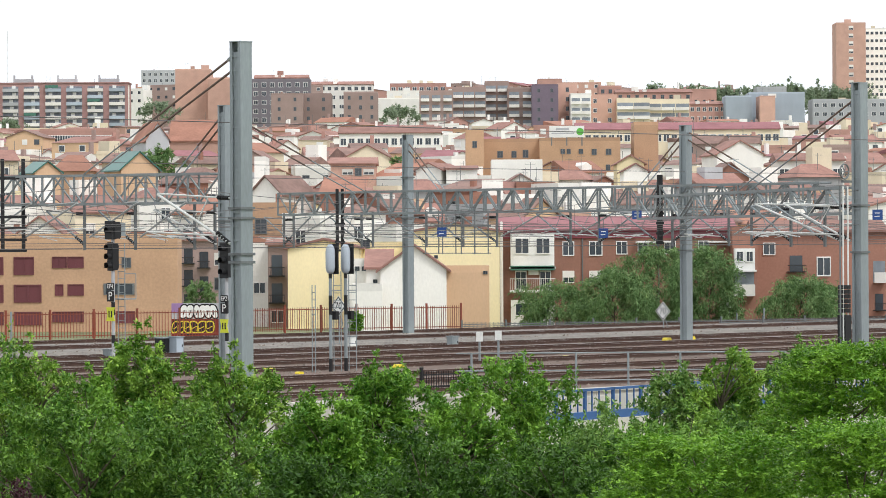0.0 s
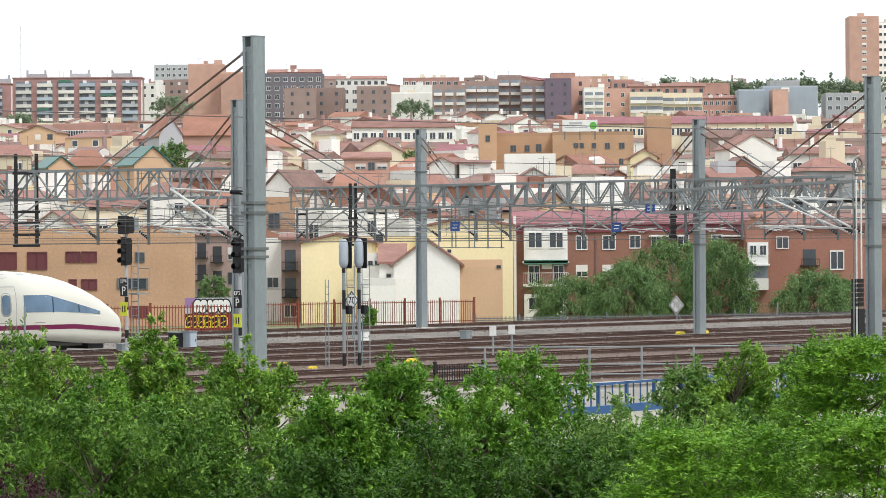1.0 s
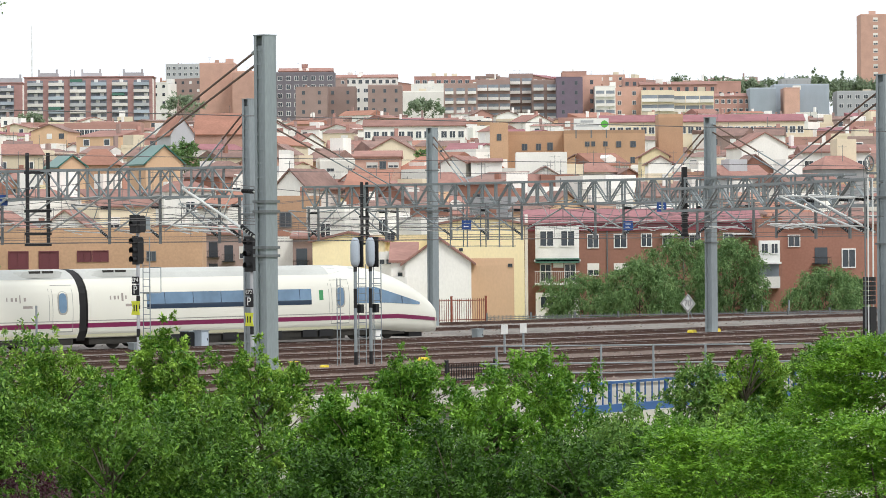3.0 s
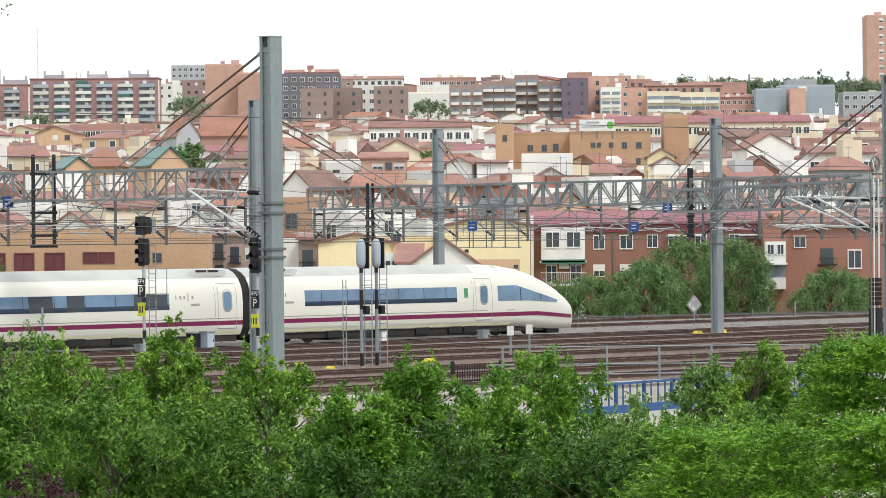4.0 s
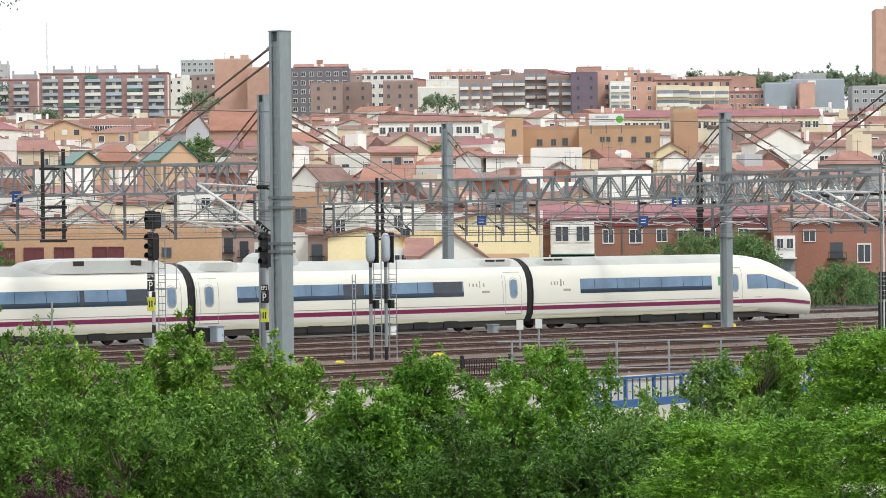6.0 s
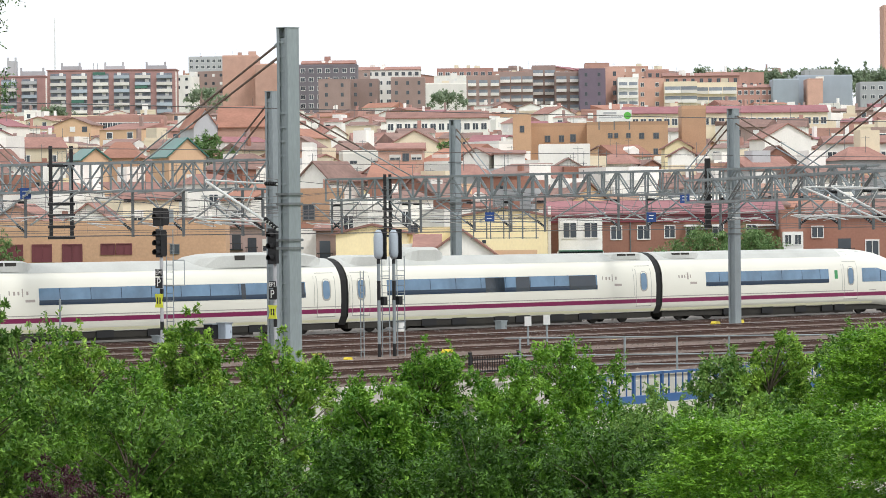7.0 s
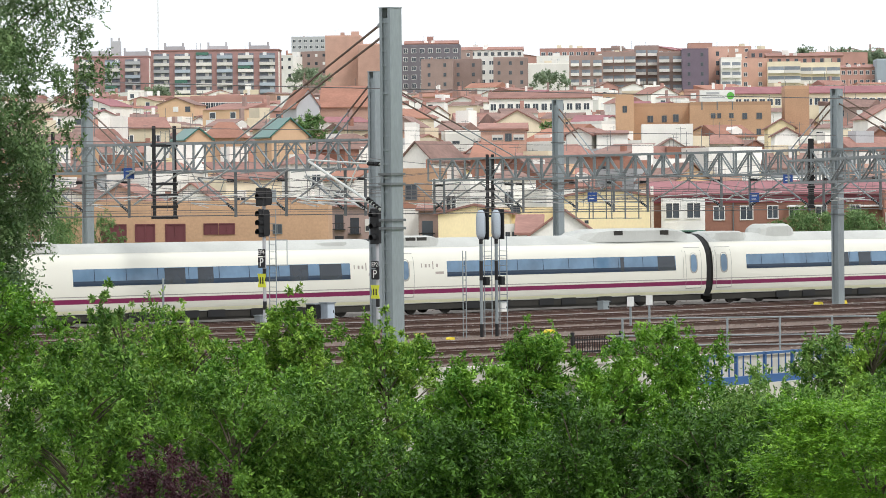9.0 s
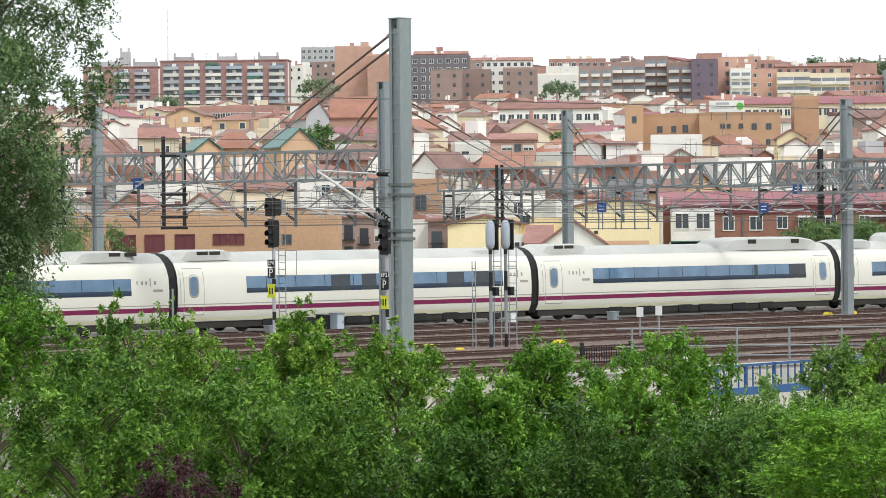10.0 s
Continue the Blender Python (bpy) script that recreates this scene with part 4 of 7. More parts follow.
def far_town():
    """The rest of the hillside and the terraces along its crest, too many to tell apart: one joined mass of houses."""
    rng = random.Random(77)
    mats = [PLASTER["white"], PLASTER["cream"], PLASTER["peach"], BRICK["salmon"], BRICK["hazed_red"], BRICK["orange"], BRICK["brown"], TILE_ROOF, ROOF_BROWN, ROOF_ORANGE, ROOF_PINK, PANE, FRAME_W, ROOF_GREY, STEEL_DARK]
    g = Geo()
    pick = [0] * 11 + [1] * 4 + [2] + [3] * 2 + [4] * 3 + [5] + [6] * 2

    def one(x, y, w, d, z0, top, wall, roof, kind, yaw, rise, floors, cols):
        m = pose(x, y, 0, 0, 0, yaw)
        hw = w / 2
        if kind == "front":
            g.prism([(-hw, z0), (hw, z0), (hw, top), (0, top + rise), (-hw, top)], 0, d, wall, m)
            for q in (-1, 1):
                g.prism([(0, top + rise + .02), (q * (hw + .3), top - .25), (q * (hw + .3), top - .1), (0, top + rise + .2)], -.25, d, roof, m)
        else:
            g.box(-hw, hw, 0, d, z0, top, wall, m)
            if kind == "gable":
                g.add([(-hw - .2, -.3, top), (hw + .2, -.3, top), (hw + .2, d / 2, top + rise), (-hw - .2, d / 2, top + rise), (hw + .2, d + .3, top), (-hw - .2, d + .3, top)],
                      [(0, 1, 2, 3), (3, 2, 4, 5), (0, 3, 5), (1, 4, 2)], roof, m)
            elif kind == "shed":
                g.add([(-hw - .1, -.2, top + .02), (hw + .1, -.2, top + .02), (hw + .1, d, top + rise), (-hw - .1, d, top + rise), (hw + .1, d, top), (-hw - .1, d, top)], [(0, 1, 2, 3), (1, 4, 2), (0, 3, 5)], roof, m)
            else:
                g.box(-hw, hw, -.06, .1, top, top + .5, wall, m).box(-hw + .2, hw - .2, .2, d - .2, top, top + .05, 13, m)
                if rng.random() < 0.5:
                    ex = rng.uniform(-hw, hw - 1.5)
                    g.box(ex, ex + rng.uniform(1.2, 2.6), d * .3, d * .7, top, top + rng.uniform(1.2, 2.4), rng.choice((0, 1, wall)), m)
        if rng.random() < 0.6:
            ex = rng.uniform(-hw * .8, hw * .6)
            g.box(ex, ex + .6, d * .45, d * .45 + .6, top, top + rise + rng.uniform(.5, 1.3), rng.choice((0, 4, 6)), m)
        if rng.random() < 0.4:
            ex = rng.uniform(-hw, hw)
            g.tube(m @ Vector((ex, d * .5, top)), m @ Vector((ex, d * .5, top + rise + rng.uniform(1.2, 2.4))), 0.05, 4, 14)
        frame_m = rng.choice((11, 12, 11))
        for i in range(floors):
            for j in range(cols):
                if rng.random() < 0.15:
                    continue
                cx, cz = -hw + (j + .5) * w / cols, top - 1.5 - i * 2.9
                if frame_m == 12:
                    g.box(cx - .62, cx + .62, -.05, .02, cz - .12, cz + 1.12, 12, m)
                g.box(cx - .5, cx + .5, -.07, .02, cz, cz + 1.0, rng.choice((11, 11, 12)), m)

    y = 486.0
    while y < 1180:
        eaves = float(np.interp(y, (482, 505, 555, 610, 670, 735, 805, 880, 960, 1050, 1180), (13.4, 14.3, 16.3, 18.5, 21.0, 23.7, 26.7, 29.8, 33.0, 36.4, 40.2)))
        x = -0.165 * y
        while x < 0.12 * y:
            w = rng.uniform(3.0, 7.4) * (1 + (y - 480) / 1500)
            yy, d, top, kind, yaw, rise, cols = y + rng.uniform(-9, 9), rng.uniform(6, 10), eaves + rng.uniform(-2.4, 1.7), rng.choice(("front", "gable", "gable", "shed", "flat", "flat")), rng.choice((-34, -22, -8, 6, 20, 33)), rng.uniform(0.5, 1.5), rng.choice((2, 2, 3))
            wall, roof = rng.choice(pick), rng.choice((7, 7, 8, 8, 9, 10))
            if y < 560:
                what = ("white", "cream", "peach", "salmon brick", "rose brick", "orange brick", "brown brick")[wall]
                house(x + w / 2, yy, w, d, top, mats[wall], {"front": "gable_front"}.get(kind, kind), mats[roof], yaw, rise, label=f"small {what} house on the hillside with {'a flat' if kind == 'flat' else 'a tiled'} roof",
                      rows=1, cols=cols, style=rng.choice(("white", "dark", "blind")), ww=rng.uniform(0.8, 1.2), wh=rng.uniform(0.9, 1.3), extra=rng.choice((0, 1, 2)))
            else:
                one(x + w / 2, yy, w, d, hill(y) - 2, top, wall, roof, kind, yaw, rise, 2, cols)
            x += w * rng.uniform(0.9, 1.2)
        y *= 1.062
    for y, e0 in ((1380, 59.0), (1470, 63.0), (1560, 66.5), (1650, 69.0)):
        x = -0.09 * y
        while x < 0.07 * y:
            w = rng.uniform(8, 22)
            one(x + w / 2, y, w, 14, 40, e0 + rng.uniform(-4.0, 2.5), rng.choice((0, 3, 4, 4, 4, 6, 6, 3)), rng.choice((7, 8, 10)), rng.choice(("gable", "flat", "flat", "front")), rng.choice((-25, 0, 20)), rng.uniform(1, 2.4), 3, int(w / 3))
            x += w * rng.uniform(0.95, 1.5)
    ob = part("hillside_town", g, mats, label="hillside of small white and brick houses with terracotta roofs", kind="stuff")
    tagged(ob, category="town")


town()
far_town()


# ---- buildings that stand out ----
house(-25.87, 250, 17.58, 4, 5.46, BRICK["orange"], "flat", None, 0, 0.00, wins=((7.7, 1.6, 1.31, 1.16, 'shutter'), (9.99, 1.38, 0.94, 0.73, 'shutter'), (11.03, 1.38, 1.05, 0.73, 'shutter'), (14.3, 1.42, 0.62, 0.65, 'dark'), (7.94, 3.38, 1.78, 1.16, 'shutter'), (9.97, 3.16, 0.54, 0.73, 'shutter'), (11.03, 3.16, 1.05, 0.73, 'shutter'), (13.82, 3.12, 2.0, 0.73, 'dark'), (7.94, 4.98, 1.78, 0.87, 'shutter'), (10.54, 4.89, 2.03, 0.69, 'shutter'), (14.22, 4.92, 1.2, 0.76, 'shutter'), (5.74, 1.6, 1.31, 1.16, 'shutter'), (5.74, 3.38, 1.31, 1.16, 'shutter'), (5.74, 4.98, 1.31, 0.87, 'shutter'), (3.72, 1.6, 1.63, 1.16, 'shutter'), (2.91, 3.38, 2.18, 1.16, 'shutter'), (2.91, 4.98, 2.18, 0.87, 'shutter')), label="orange brick apartment building with maroon shutters beside the railway", category="apartment building")
house(-18.57, 300, 3.66, 9, 5.53, BRICK["brown"], "gable", None, 0, 0.44, wins=((1.95, 1.5, 1.0, 1.3, 'rail'), (0.75, 2.9, 1.0, 1.3, 'rail'), (1.95, 3.4, 1.0, 1.3, 'rail'), (0.75, 1.2, 1.0, 1.2, 'rail'), (3.1, 1.5, 0.7, 1.0, 'blind'), (3.1, 3.4, 0.7, 1.0, 'dark'), (0.75, 4.7, 1.0, 1.2, 'rail'), (1.95, 5.2, 1.0, 1.2, 'dark')), label="brown brick apartment block with balconies behind the graffiti wall", category="apartment building")
house(-13.07, 275, 1.68, 9, 4.80, PLASTER["white"], "flat", None, 0, 0.00, wins=((0.92, 2.72, 0.88, 0.8, 'white'),), label="plain white rendered house wall", category="house")
house(-11.33, 268, 1.48, 9, 5.19, BRICK["brown"], "gable", None, 0, 0.31, wins=((0.62, 1.45, 1.1, 1.5, 'rail'), (0.62, 3.35, 1.1, 1.4, 'rail'), (0.62, 5.0, 0.9, 0.9, 'white')), label="red brown brick house with a dark balcony", category="house")
house(-7.93, 258, 4.76, 9, 4.85, PLASTER["yellow"], "gable_front", None, 0, 0.56, wins=((4.39, 1.39, 0.45, 0.6, 'dark'),), label="pale yellow rendered house with shallow gable", category="house")
house(-4.51, 266, 5.22, 9, 4.86, PLASTER["yellow"], "flat", None, 0, 0.00, wins=((1.84, -0.29, 0.58, 0.58, 'dark'),), label="pale yellow rendered house wall", category="house")
house(-4.84, 246, 1.93, 6, 2.16, PLASTER["white"], "flat", None, 0, 0.00, label="low white annex with rendered wall", category="house")
house(-5.51, 256, 1.93, 6, 3.75, PLASTER["white"], "flat", None, 0, 0.00, wins=((0.82, 0.22, 0.3, 0.3, 'dark'), (1.26, 0.22, 0.3, 0.3, 'dark'), (2.03, 1.19, 0.26, 0.74, 'dark')), label="white house part with small windows", category="house")
house(-4.20, 253, 1.62, 5, 3.54, PLASTER["white"], "shed", TILE_ROOF, 0, 1.18, wins=((0.59, 1.01, 0.29, 0.63, 'dark'),), label="white dormer under a brown tiled roof", category="house")
house(-1.89, 247, 4.20, 10, 3.50, PLASTER["white"], "gable_front", None, 0, 1.51, label="large white rendered house with brown tiled gable roof", category="house")
house(1.55, 250, 2.83, 4, 3.28, PLASTER["peach"], "flat", None, 0, 0.00, wins=((2.58, 0.0, 0.29, 0.22, 'dark'),), label="low orange rendered wall with flat top", category="house")
house(0.84, 262, 5.94, 9, 5.90, PLASTER["yellow"], "gable_front", None, 0, 0.61, wins=((1.66, 1.64, 0.27, 0.23, 'dark'),), label="tall pale yellow rendered house", category="house")
brick_flats = house(12.11, 270, 16.28, 11, 6.09, BRICK["red"], "gable", ROOF_PINK, 0, 0.78, wins=((2.22, 1.43, 3.02, 2.32, 'bay'), (1.42, 3.52, 0.80, 1.35, 'white'), (3.12, 3.52, 0.80, 1.35, 'white'), (2.22, 5.75, 3.02, 1.75, 'bay'), (4.73, 1.33, 0.82, 1.02, 'white'), (6.63, 1.33, 0.94, 1.02, 'white'), (4.73, 3.3, 0.82, 0.86, 'blind'), (6.63, 3.3, 0.94, 0.86, 'blind'), (8.44, 1.29, 0.78, 0.94, 'white'), (9.93, 1.29, 0.78, 0.94, 'white'), (11.79, 1.29, 0.82, 0.94, 'white'), (14.13, 1.29, 0.78, 0.94, 'white')), label="red brick apartment building with pink tiled roof and white bays", category="apartment building")
def flats_front(t, w, h):
    """Deep red cornice, an awning and an open balcony between the glazed bays, rolled blinds over two windows."""
    x0 = -w / 2
    part("cornice", Geo().box(x0, -x0, -0.14, 0, h - 0.62, h - 0.12).box(x0, -x0, -0.24, 0, h - 0.2, h - 0.1), CORNICE, t, "deep red painted cornice band")
    part("awning", Geo().prism([(x0 + 0.7, h - 2.82), (x0 + 3.75, h - 2.82), (x0 + 3.75, h - 2.5), (x0 + 0.7, h - 2.5)], -1.0, -0.05), SHADE_GREEN, t, "faded green awning")
    b = part("balcony", Geo().box(x0 + 0.65, x0 + 3.8, -1.0, 0, h - 4.35, h - 4.2), FRAME_W, t, "open balcony with thin railing")
    part("top_rail", Geo().box(x0 + 0.65, x0 + 3.8, -1.0, -0.96, h - 3.42, h - 3.38), FRAME_W, b)
    for i in range(24):
        part("bar", Geo().box(x0 + 0.68 + i * 0.134, x0 + 0.695 + i * 0.134, -0.99, -0.97, h - 4.2, h - 3.42), FRAME_W, b)
    part("air_conditioner", Geo().box(x0 + 1.95, x0 + 2.65, -0.4, 0, h - 3.15, h - 2.8), FRAME_W, t)
    for bx in (10.0, 15.0):
        part("canopy", Geo().box(x0 + bx - 0.6, x0 + bx + 1.9, -0.7, 0, h - 0.98, h - 0.86), FRAME_W, t, "white canopy slab")
    for px in (5.7, 11.0):
        part("downpipe", Geo().tube((x0 + px, -0.06, 0.2), (x0 + px, -0.06, h - 0.3), 0.05, 6), STEEL_DARK, t)


flats_front(brick_flats, 16.28, 6.09 - hill(270) + 0.8)
house(4.06, 269.4, 0.20, 1, 6.20, PLASTER["white"], "flat", None, 0, 0.00, label="white painted edge pilaster of the brick building", category="pilaster")
house(20.80, 268, 1.71, 6, 5.80, BRICK["red"], "flat", None, 0, 0.00, wins=((0.78, 1.83, 1.4, 1.48, 'bay'), (0.78, 3.43, 1.4, 1.71, 'balcony')), label="red brick stair bay with white glazed balconies", category="house")
house(26.64, 274, 9.16, 9, 5.89, BRICK["red"], "gable", TILE_ROOF, 0, 0.64, wins=((2.81, 2.25, 1.31, 1.2, 'rail'), (4.76, 2.49, 1.0, 1.39, 'white'), (8.66, 2.79, 0.84, 1.59, 'balcony'), (0.92, 1.23, 0.88, 0.88, 'white'), (8.66, 4.98, 0.84, 1.19, 'rail'), (2.81, 4.0, 1.31, 1.3, 'rail')), label="red brick apartment building with balconies", category="apartment building")
house(8.14, 425, 5.56, 9, 13.83, PLASTER["white"], "flat", None, 0, 0.00, label="blank white rendered house end", category="house")
house(2.06, 415, 3.32, 9, 13.05, PLASTER["white"], "shed", None, 0, 0.48, label="white house with sloping roof", category="house")
house(-1.52, 420, 2.87, 9, 13.04, PLASTER["white"], "gable_front", None, -15, 0.73, label="white gabled house with tiled roof", category="house")
house(8.08, 520, 9.82, 14, 18.65, BRICK["orange"], "flat", None, 0, 0.00, wins=((4.53, 1.66, 0.76, 0.91, 'dark'), (6.39, 1.66, 0.68, 0.91, 'dark'), (7.93, 1.59, 0.76, 1.06, 'dark')), label="long orange brick building with small windows", category="building")
house(18.25, 516, 10.72, 14, 18.64, BRICK["orange"], "flat", None, 0, 0.00, wins=((3.07, 1.39, 0.6, 0.67, 'dark'), (3.86, 1.39, 0.52, 0.67, 'dark'), (5.47, 1.39, 0.6, 0.67, 'dark'), (7.24, 1.46, 0.67, 0.82, 'dark'), (9.15, 1.46, 0.75, 0.82, 'dark'), (7.24, 3.56, 0.67, 0.82, 'dark'), (9.07, 3.56, 0.6, 0.82, 'dark')), label="large orange brick building with small dark windows", category="building")
house(4.24, 512, 2.38, 8, 19.63, BRICK["orange"], "flat", None, 0, 0.00, wins=((1.19, 1.49, 0.6, 0.89, 'dark'),), label="tall orange brick stair tower", category="building")
house(27.25, 520, 3.25, 9, 20.80, BRICK["orange"], "flat", None, 0, 0.00, label="plain orange brick tower", category="building")
house(21.28, 440, 3.07, 9, 14.06, PLASTER["yellow"], "gable_front", None, 0, 0.90, label="small yellow house with white gable", category="house")
house(20.85, 420, 2.56, 9, 12.86, PLASTER["white"], "gable_front", None, 0, 0.73, label="small white gabled house among roofs", category="house")
house(35.98, 470, 5.74, 9, 15.69, PLASTER["white"], "gable_front", None, 8, 1.64, label="white gabled warehouse among roofs", category="house")
house(40.73, 430, 7.37, 9, 14.14, PLASTER["white"], "gable", None, 0, 0.75, rows=1, cols=5, style="white", ww=1.1, wh=1.3, label="long white house with red tiled roof", category="house")
house(-31.18, 400, 4.07, 5, 12.94, PLASTER["peach"], "gable_front", ROOF_GREEN, 25, 1.74, label="peach house with green glazed roof", category="house")
house(-40.14, 395, 2.76, 4, 12.60, PLASTER["peach"], "gable_front", ROOF_GREEN, 25, 1.03, label="peach house with green glazed gable roof", category="house")
house(-40.12, 420, 4.15, 9, 13.18, BRICK["orange"], "hip", ROOF_ORANGE, 0, 1.83, label="house with orange hipped tile roof", category="house")
house(-43.95, 600, 3.66, 9, 21.33, PLASTER["grey"], "gable_front", ROOF_ORANGE, 18, 2.62, label="grey gabled house end wall", category="house")
house(-38.83, 610, 7.98, 14, 21.40, BRICK["salmon"], "gable", ROOF_ORANGE, 0, 3.37, label="terrace with orange tiled roof", category="house")
house(-9.32, 690, 18.05, 9, 24.77, PLASTER["white"], "gable", None, 0, 1.10, rows=1, cols=12, style="white", ww=1.1, wh=1.3, label="long white terrace with red tiled roof", category="terrace")
house(42.42, 700, 36.62, 9, 25.44, PLASTER["cream"], "gable", ROOF_PINK, 0, 1.22, rows=1, cols=26, style="white", ww=1.1, wh=1.3, label="long cream terrace with red tiled roof", category="terrace")
house(-71.29, 760, 14.91, 9, 27.50, BRICK["hazed_red"], "flat", None, 0, 0.00, rows=1, cols=15, style="white", ww=1.1, wh=1.3, label="long low red brick building", category="building")
house(-19.02, 405, 1.18, 9, 13.85, PLASTER["white"], "flat", None, 0, 0.00, label="plain white house block", category="house")
house(-9.89, 430, 5.00, 9, 14.03, BRICK["salmon"], "gable", None, 0, 0.62, wins=((1.87, 0.94, 1.25, 0.62, 'blind'), (3.06, 0.94, 0.75, 0.87, 'dark'), (4.22, 0.94, 1.19, 0.62, 'blind')), label="salmon brick house with white windows", category="house")
house(-9.10, 470, 5.46, 9, 15.52, PLASTER["cream"], "gable_front", None, 0, 1.50, label="cream gabled house among roofs", category="house")
def balcony_slab(x, y, w, top, columns, floors, lift, first, bay_w, roofs, label):
    """A long block: brick piers between columns of balconies on flat dark strips. columns: centres as shares of the
    width; roofs: (x, width, height) of rooftop rooms.
    """
    ground_z = hill(y) - 1
    h = top - ground_z
    t = thing("apartment_block", label, "apartment block", pose(x, y, ground_z))
    part("wall", Geo().box(-w / 2, w / 2, 0, 14, 0, h), BRICK["plum_red"], t, "plum red brick wall")
    part("roof", Geo().box(-w / 2 - 0.3, w / 2 + 0.3, -0.3, 14.3, h, h + 0.35), BRICK["plum_red"], t)
    part("end_strip", Geo().box(w / 2, w / 2 + 0.3, 1.0, 2.4, 0, h - 0.6), PLASTER["white"], t)
    # thin sheet on the wall, coloured as the shade inside a loggia
    shade_sheet = Geo().box(-bay_w / 2, bay_w / 2, -0.05, 0, 0, h - first + lift * 0.72).mesh("loggia", [LOGGIA])
    front = Geo().box(-bay_w / 2, bay_w / 2, -1.3, -1.2, -0.1, lift * 0.42).box(-bay_w / 2, bay_w / 2, -1.2, -0.05, -0.1, 0.05)
    kinds = [front.mesh("balcony", [m]) for m in (BALC_W, BALC_W, PLASTER["grey"], PLASTER["pale_blue"])]
    blind = Geo().prism([(-bay_w / 2, lift * 0.5), (bay_w * 0.3, lift * 0.5), (bay_w * 0.3, lift * 0.9), (-bay_w / 2, lift * 0.9)], -1.25, -0.1).mesh("awning", [SHADE_GREEN])
    pane = Geo().box(-bay_w * 0.12, bay_w * 0.12, -0.12, -0.05, lift * 0.3, lift * 0.85).mesh("window", [FRAME_W])
    rng = random.Random(int(w * 10))
    for c in columns:
        cx = (c - 0.5) * w
        lg = part("loggia", shade_sheet, LOGGIA, t)
        lg.location.x = cx
        for i in range(floors):
            z = h - first - i * lift
            bal = part("balcony", rng.choice(kinds), BALC_W, t)
            bal.location = (cx, 0, z)
            o = part("window", pane, FRAME_W, t)
            o.location = (cx + rng.uniform(-0.28, 0.28) * bay_w, 0, z)
            if rng.random() < 0.14:
                part("awning", blind, SHADE_GREEN, t).location = (cx, 0, z)
    for rx, rw, rh in roofs:
        part("roof_room", Geo().box(rx - rw / 2, rx + rw / 2, 4, 9, h + 0.35, h + rh).box(rx - rw / 2 - 0.1, rx - rw / 2 + 0.5, 3.9, 5, h + 0.35, h + rh + 1.2).box(rx + rw / 2 - 0.5, rx + rw / 2 + 0.1, 3.9, 5, h + 0.35, h + rh + 1.2), PLASTER["grey"], t)
    for k in range(5):
        ax = rng.uniform(-0.45, 0.45) * w
        part("aerial", Geo().tube((ax, 6, h), (ax, 6, h + rng.uniform(1.5, 3.0)), 0.08, 4), STEEL_DARK, t)


balcony_slab(-126.5, 1300, 42.8, 59.2, (0.085, 0.25, 0.418, 0.582, 0.747, 0.916), 6, 2.31, 2.7, 5.2, ((-14.0, 6.4, 1.7), (0.6, 6.4, 1.7), (14.6, 6.6, 1.7)), "long plum red brick apartment block with columns of white balconies")
balcony_slab(-165.0, 1330, 25.8, 58.6, (0.17, 0.52, 0.79), 6, 2.36, 2.6, 5.2, ((-6, 9, 2.2), (1.0, 3.0, 5.6), (8, 8, 2.0)), "plum red brick apartment block with white and green balconies")
house(-80.18, 1250, 11.26, 16, 61.09, BRICK["salmon"], "flat", None, 0, 1.09, label="tall salmon brick apartment block end", category="apartment block", extra=5)
house(-70.72, 1240, 7.93, 16, 57.88, BRICK["salmon"], "flat", None, 0, 1.08, label="salmon brick apartment block", category="apartment block", extra=2)
house(-109.98, 1500, 14.82, 16, 65.58, BRICK["orange"], "flat", None, 0, 1.31, label="pale orange brick apartment block", category="apartment block", extra=5)
house(-134.57, 1900, 24.85, 16, 89.96, PLASTER["grey"], "flat", None, 0, 1.66, rows=5, cols=9, style="white", ww=1.6, wh=1.6, label="distant stepped block with many small windows", category="apartment block", extra=5)
house(-55.27, 1330, 19.91, 16, 61.24, BRICK["dark"], "flat", None, 0, 1.16, rows=6, cols=7, style="white", ww=1.6, wh=1.6, label="dark brick apartment block with glazed bays", category="apartment block", extra=5)
house(-48.69, 1220, 9.93, 16, 51.96, BRICK["brown"], "flat", None, 0, 1.06, rows=4, cols=2, style="dark", ww=0.9, wh=1.2, label="brown brick apartment block end wall", category="apartment block", extra=2)
house(-39.97, 1230, 9.65, 16, 52.30, BRICK["brown"], "flat", None, 0, 1.07, rows=4, cols=2, style="dark", ww=0.9, wh=1.2, label="brown brick apartment block end wall", category="apartment block", extra=2)
house(-33.98, 1260, 5.49, 16, 54.13, PLASTER["white"], "flat", None, 0, 1.10, rows=4, cols=2, style="white", ww=1.6, wh=1.4, label="white stepped block between brown blocks", category="apartment block", extra=2)
house(-25.64, 1220, 10.64, 16, 52.38, BRICK["brown"], "flat", None, 0, 1.06, rows=4, cols=3, style="dark", ww=0.9, wh=1.2, label="brown brick apartment block end wall", category="apartment block", extra=5)
house(-39.93, 1420, 29.30, 16, 63.30, PLASTER["white"], "gable", None, 0, 1.24, rows=3, cols=12, style="dark", ww=1.3, wh=1.3, label="white rendered block with red roof", category="apartment block", extra=5)
house(-62.12, 1500, 20.71, 16, 69.27, BRICK["hazed_red"], "gable", None, 0, 1.31, rows=2, cols=8, style="dark", ww=1.3, wh=1.3, label="red brick block on the skyline", category="apartment block", extra=5)
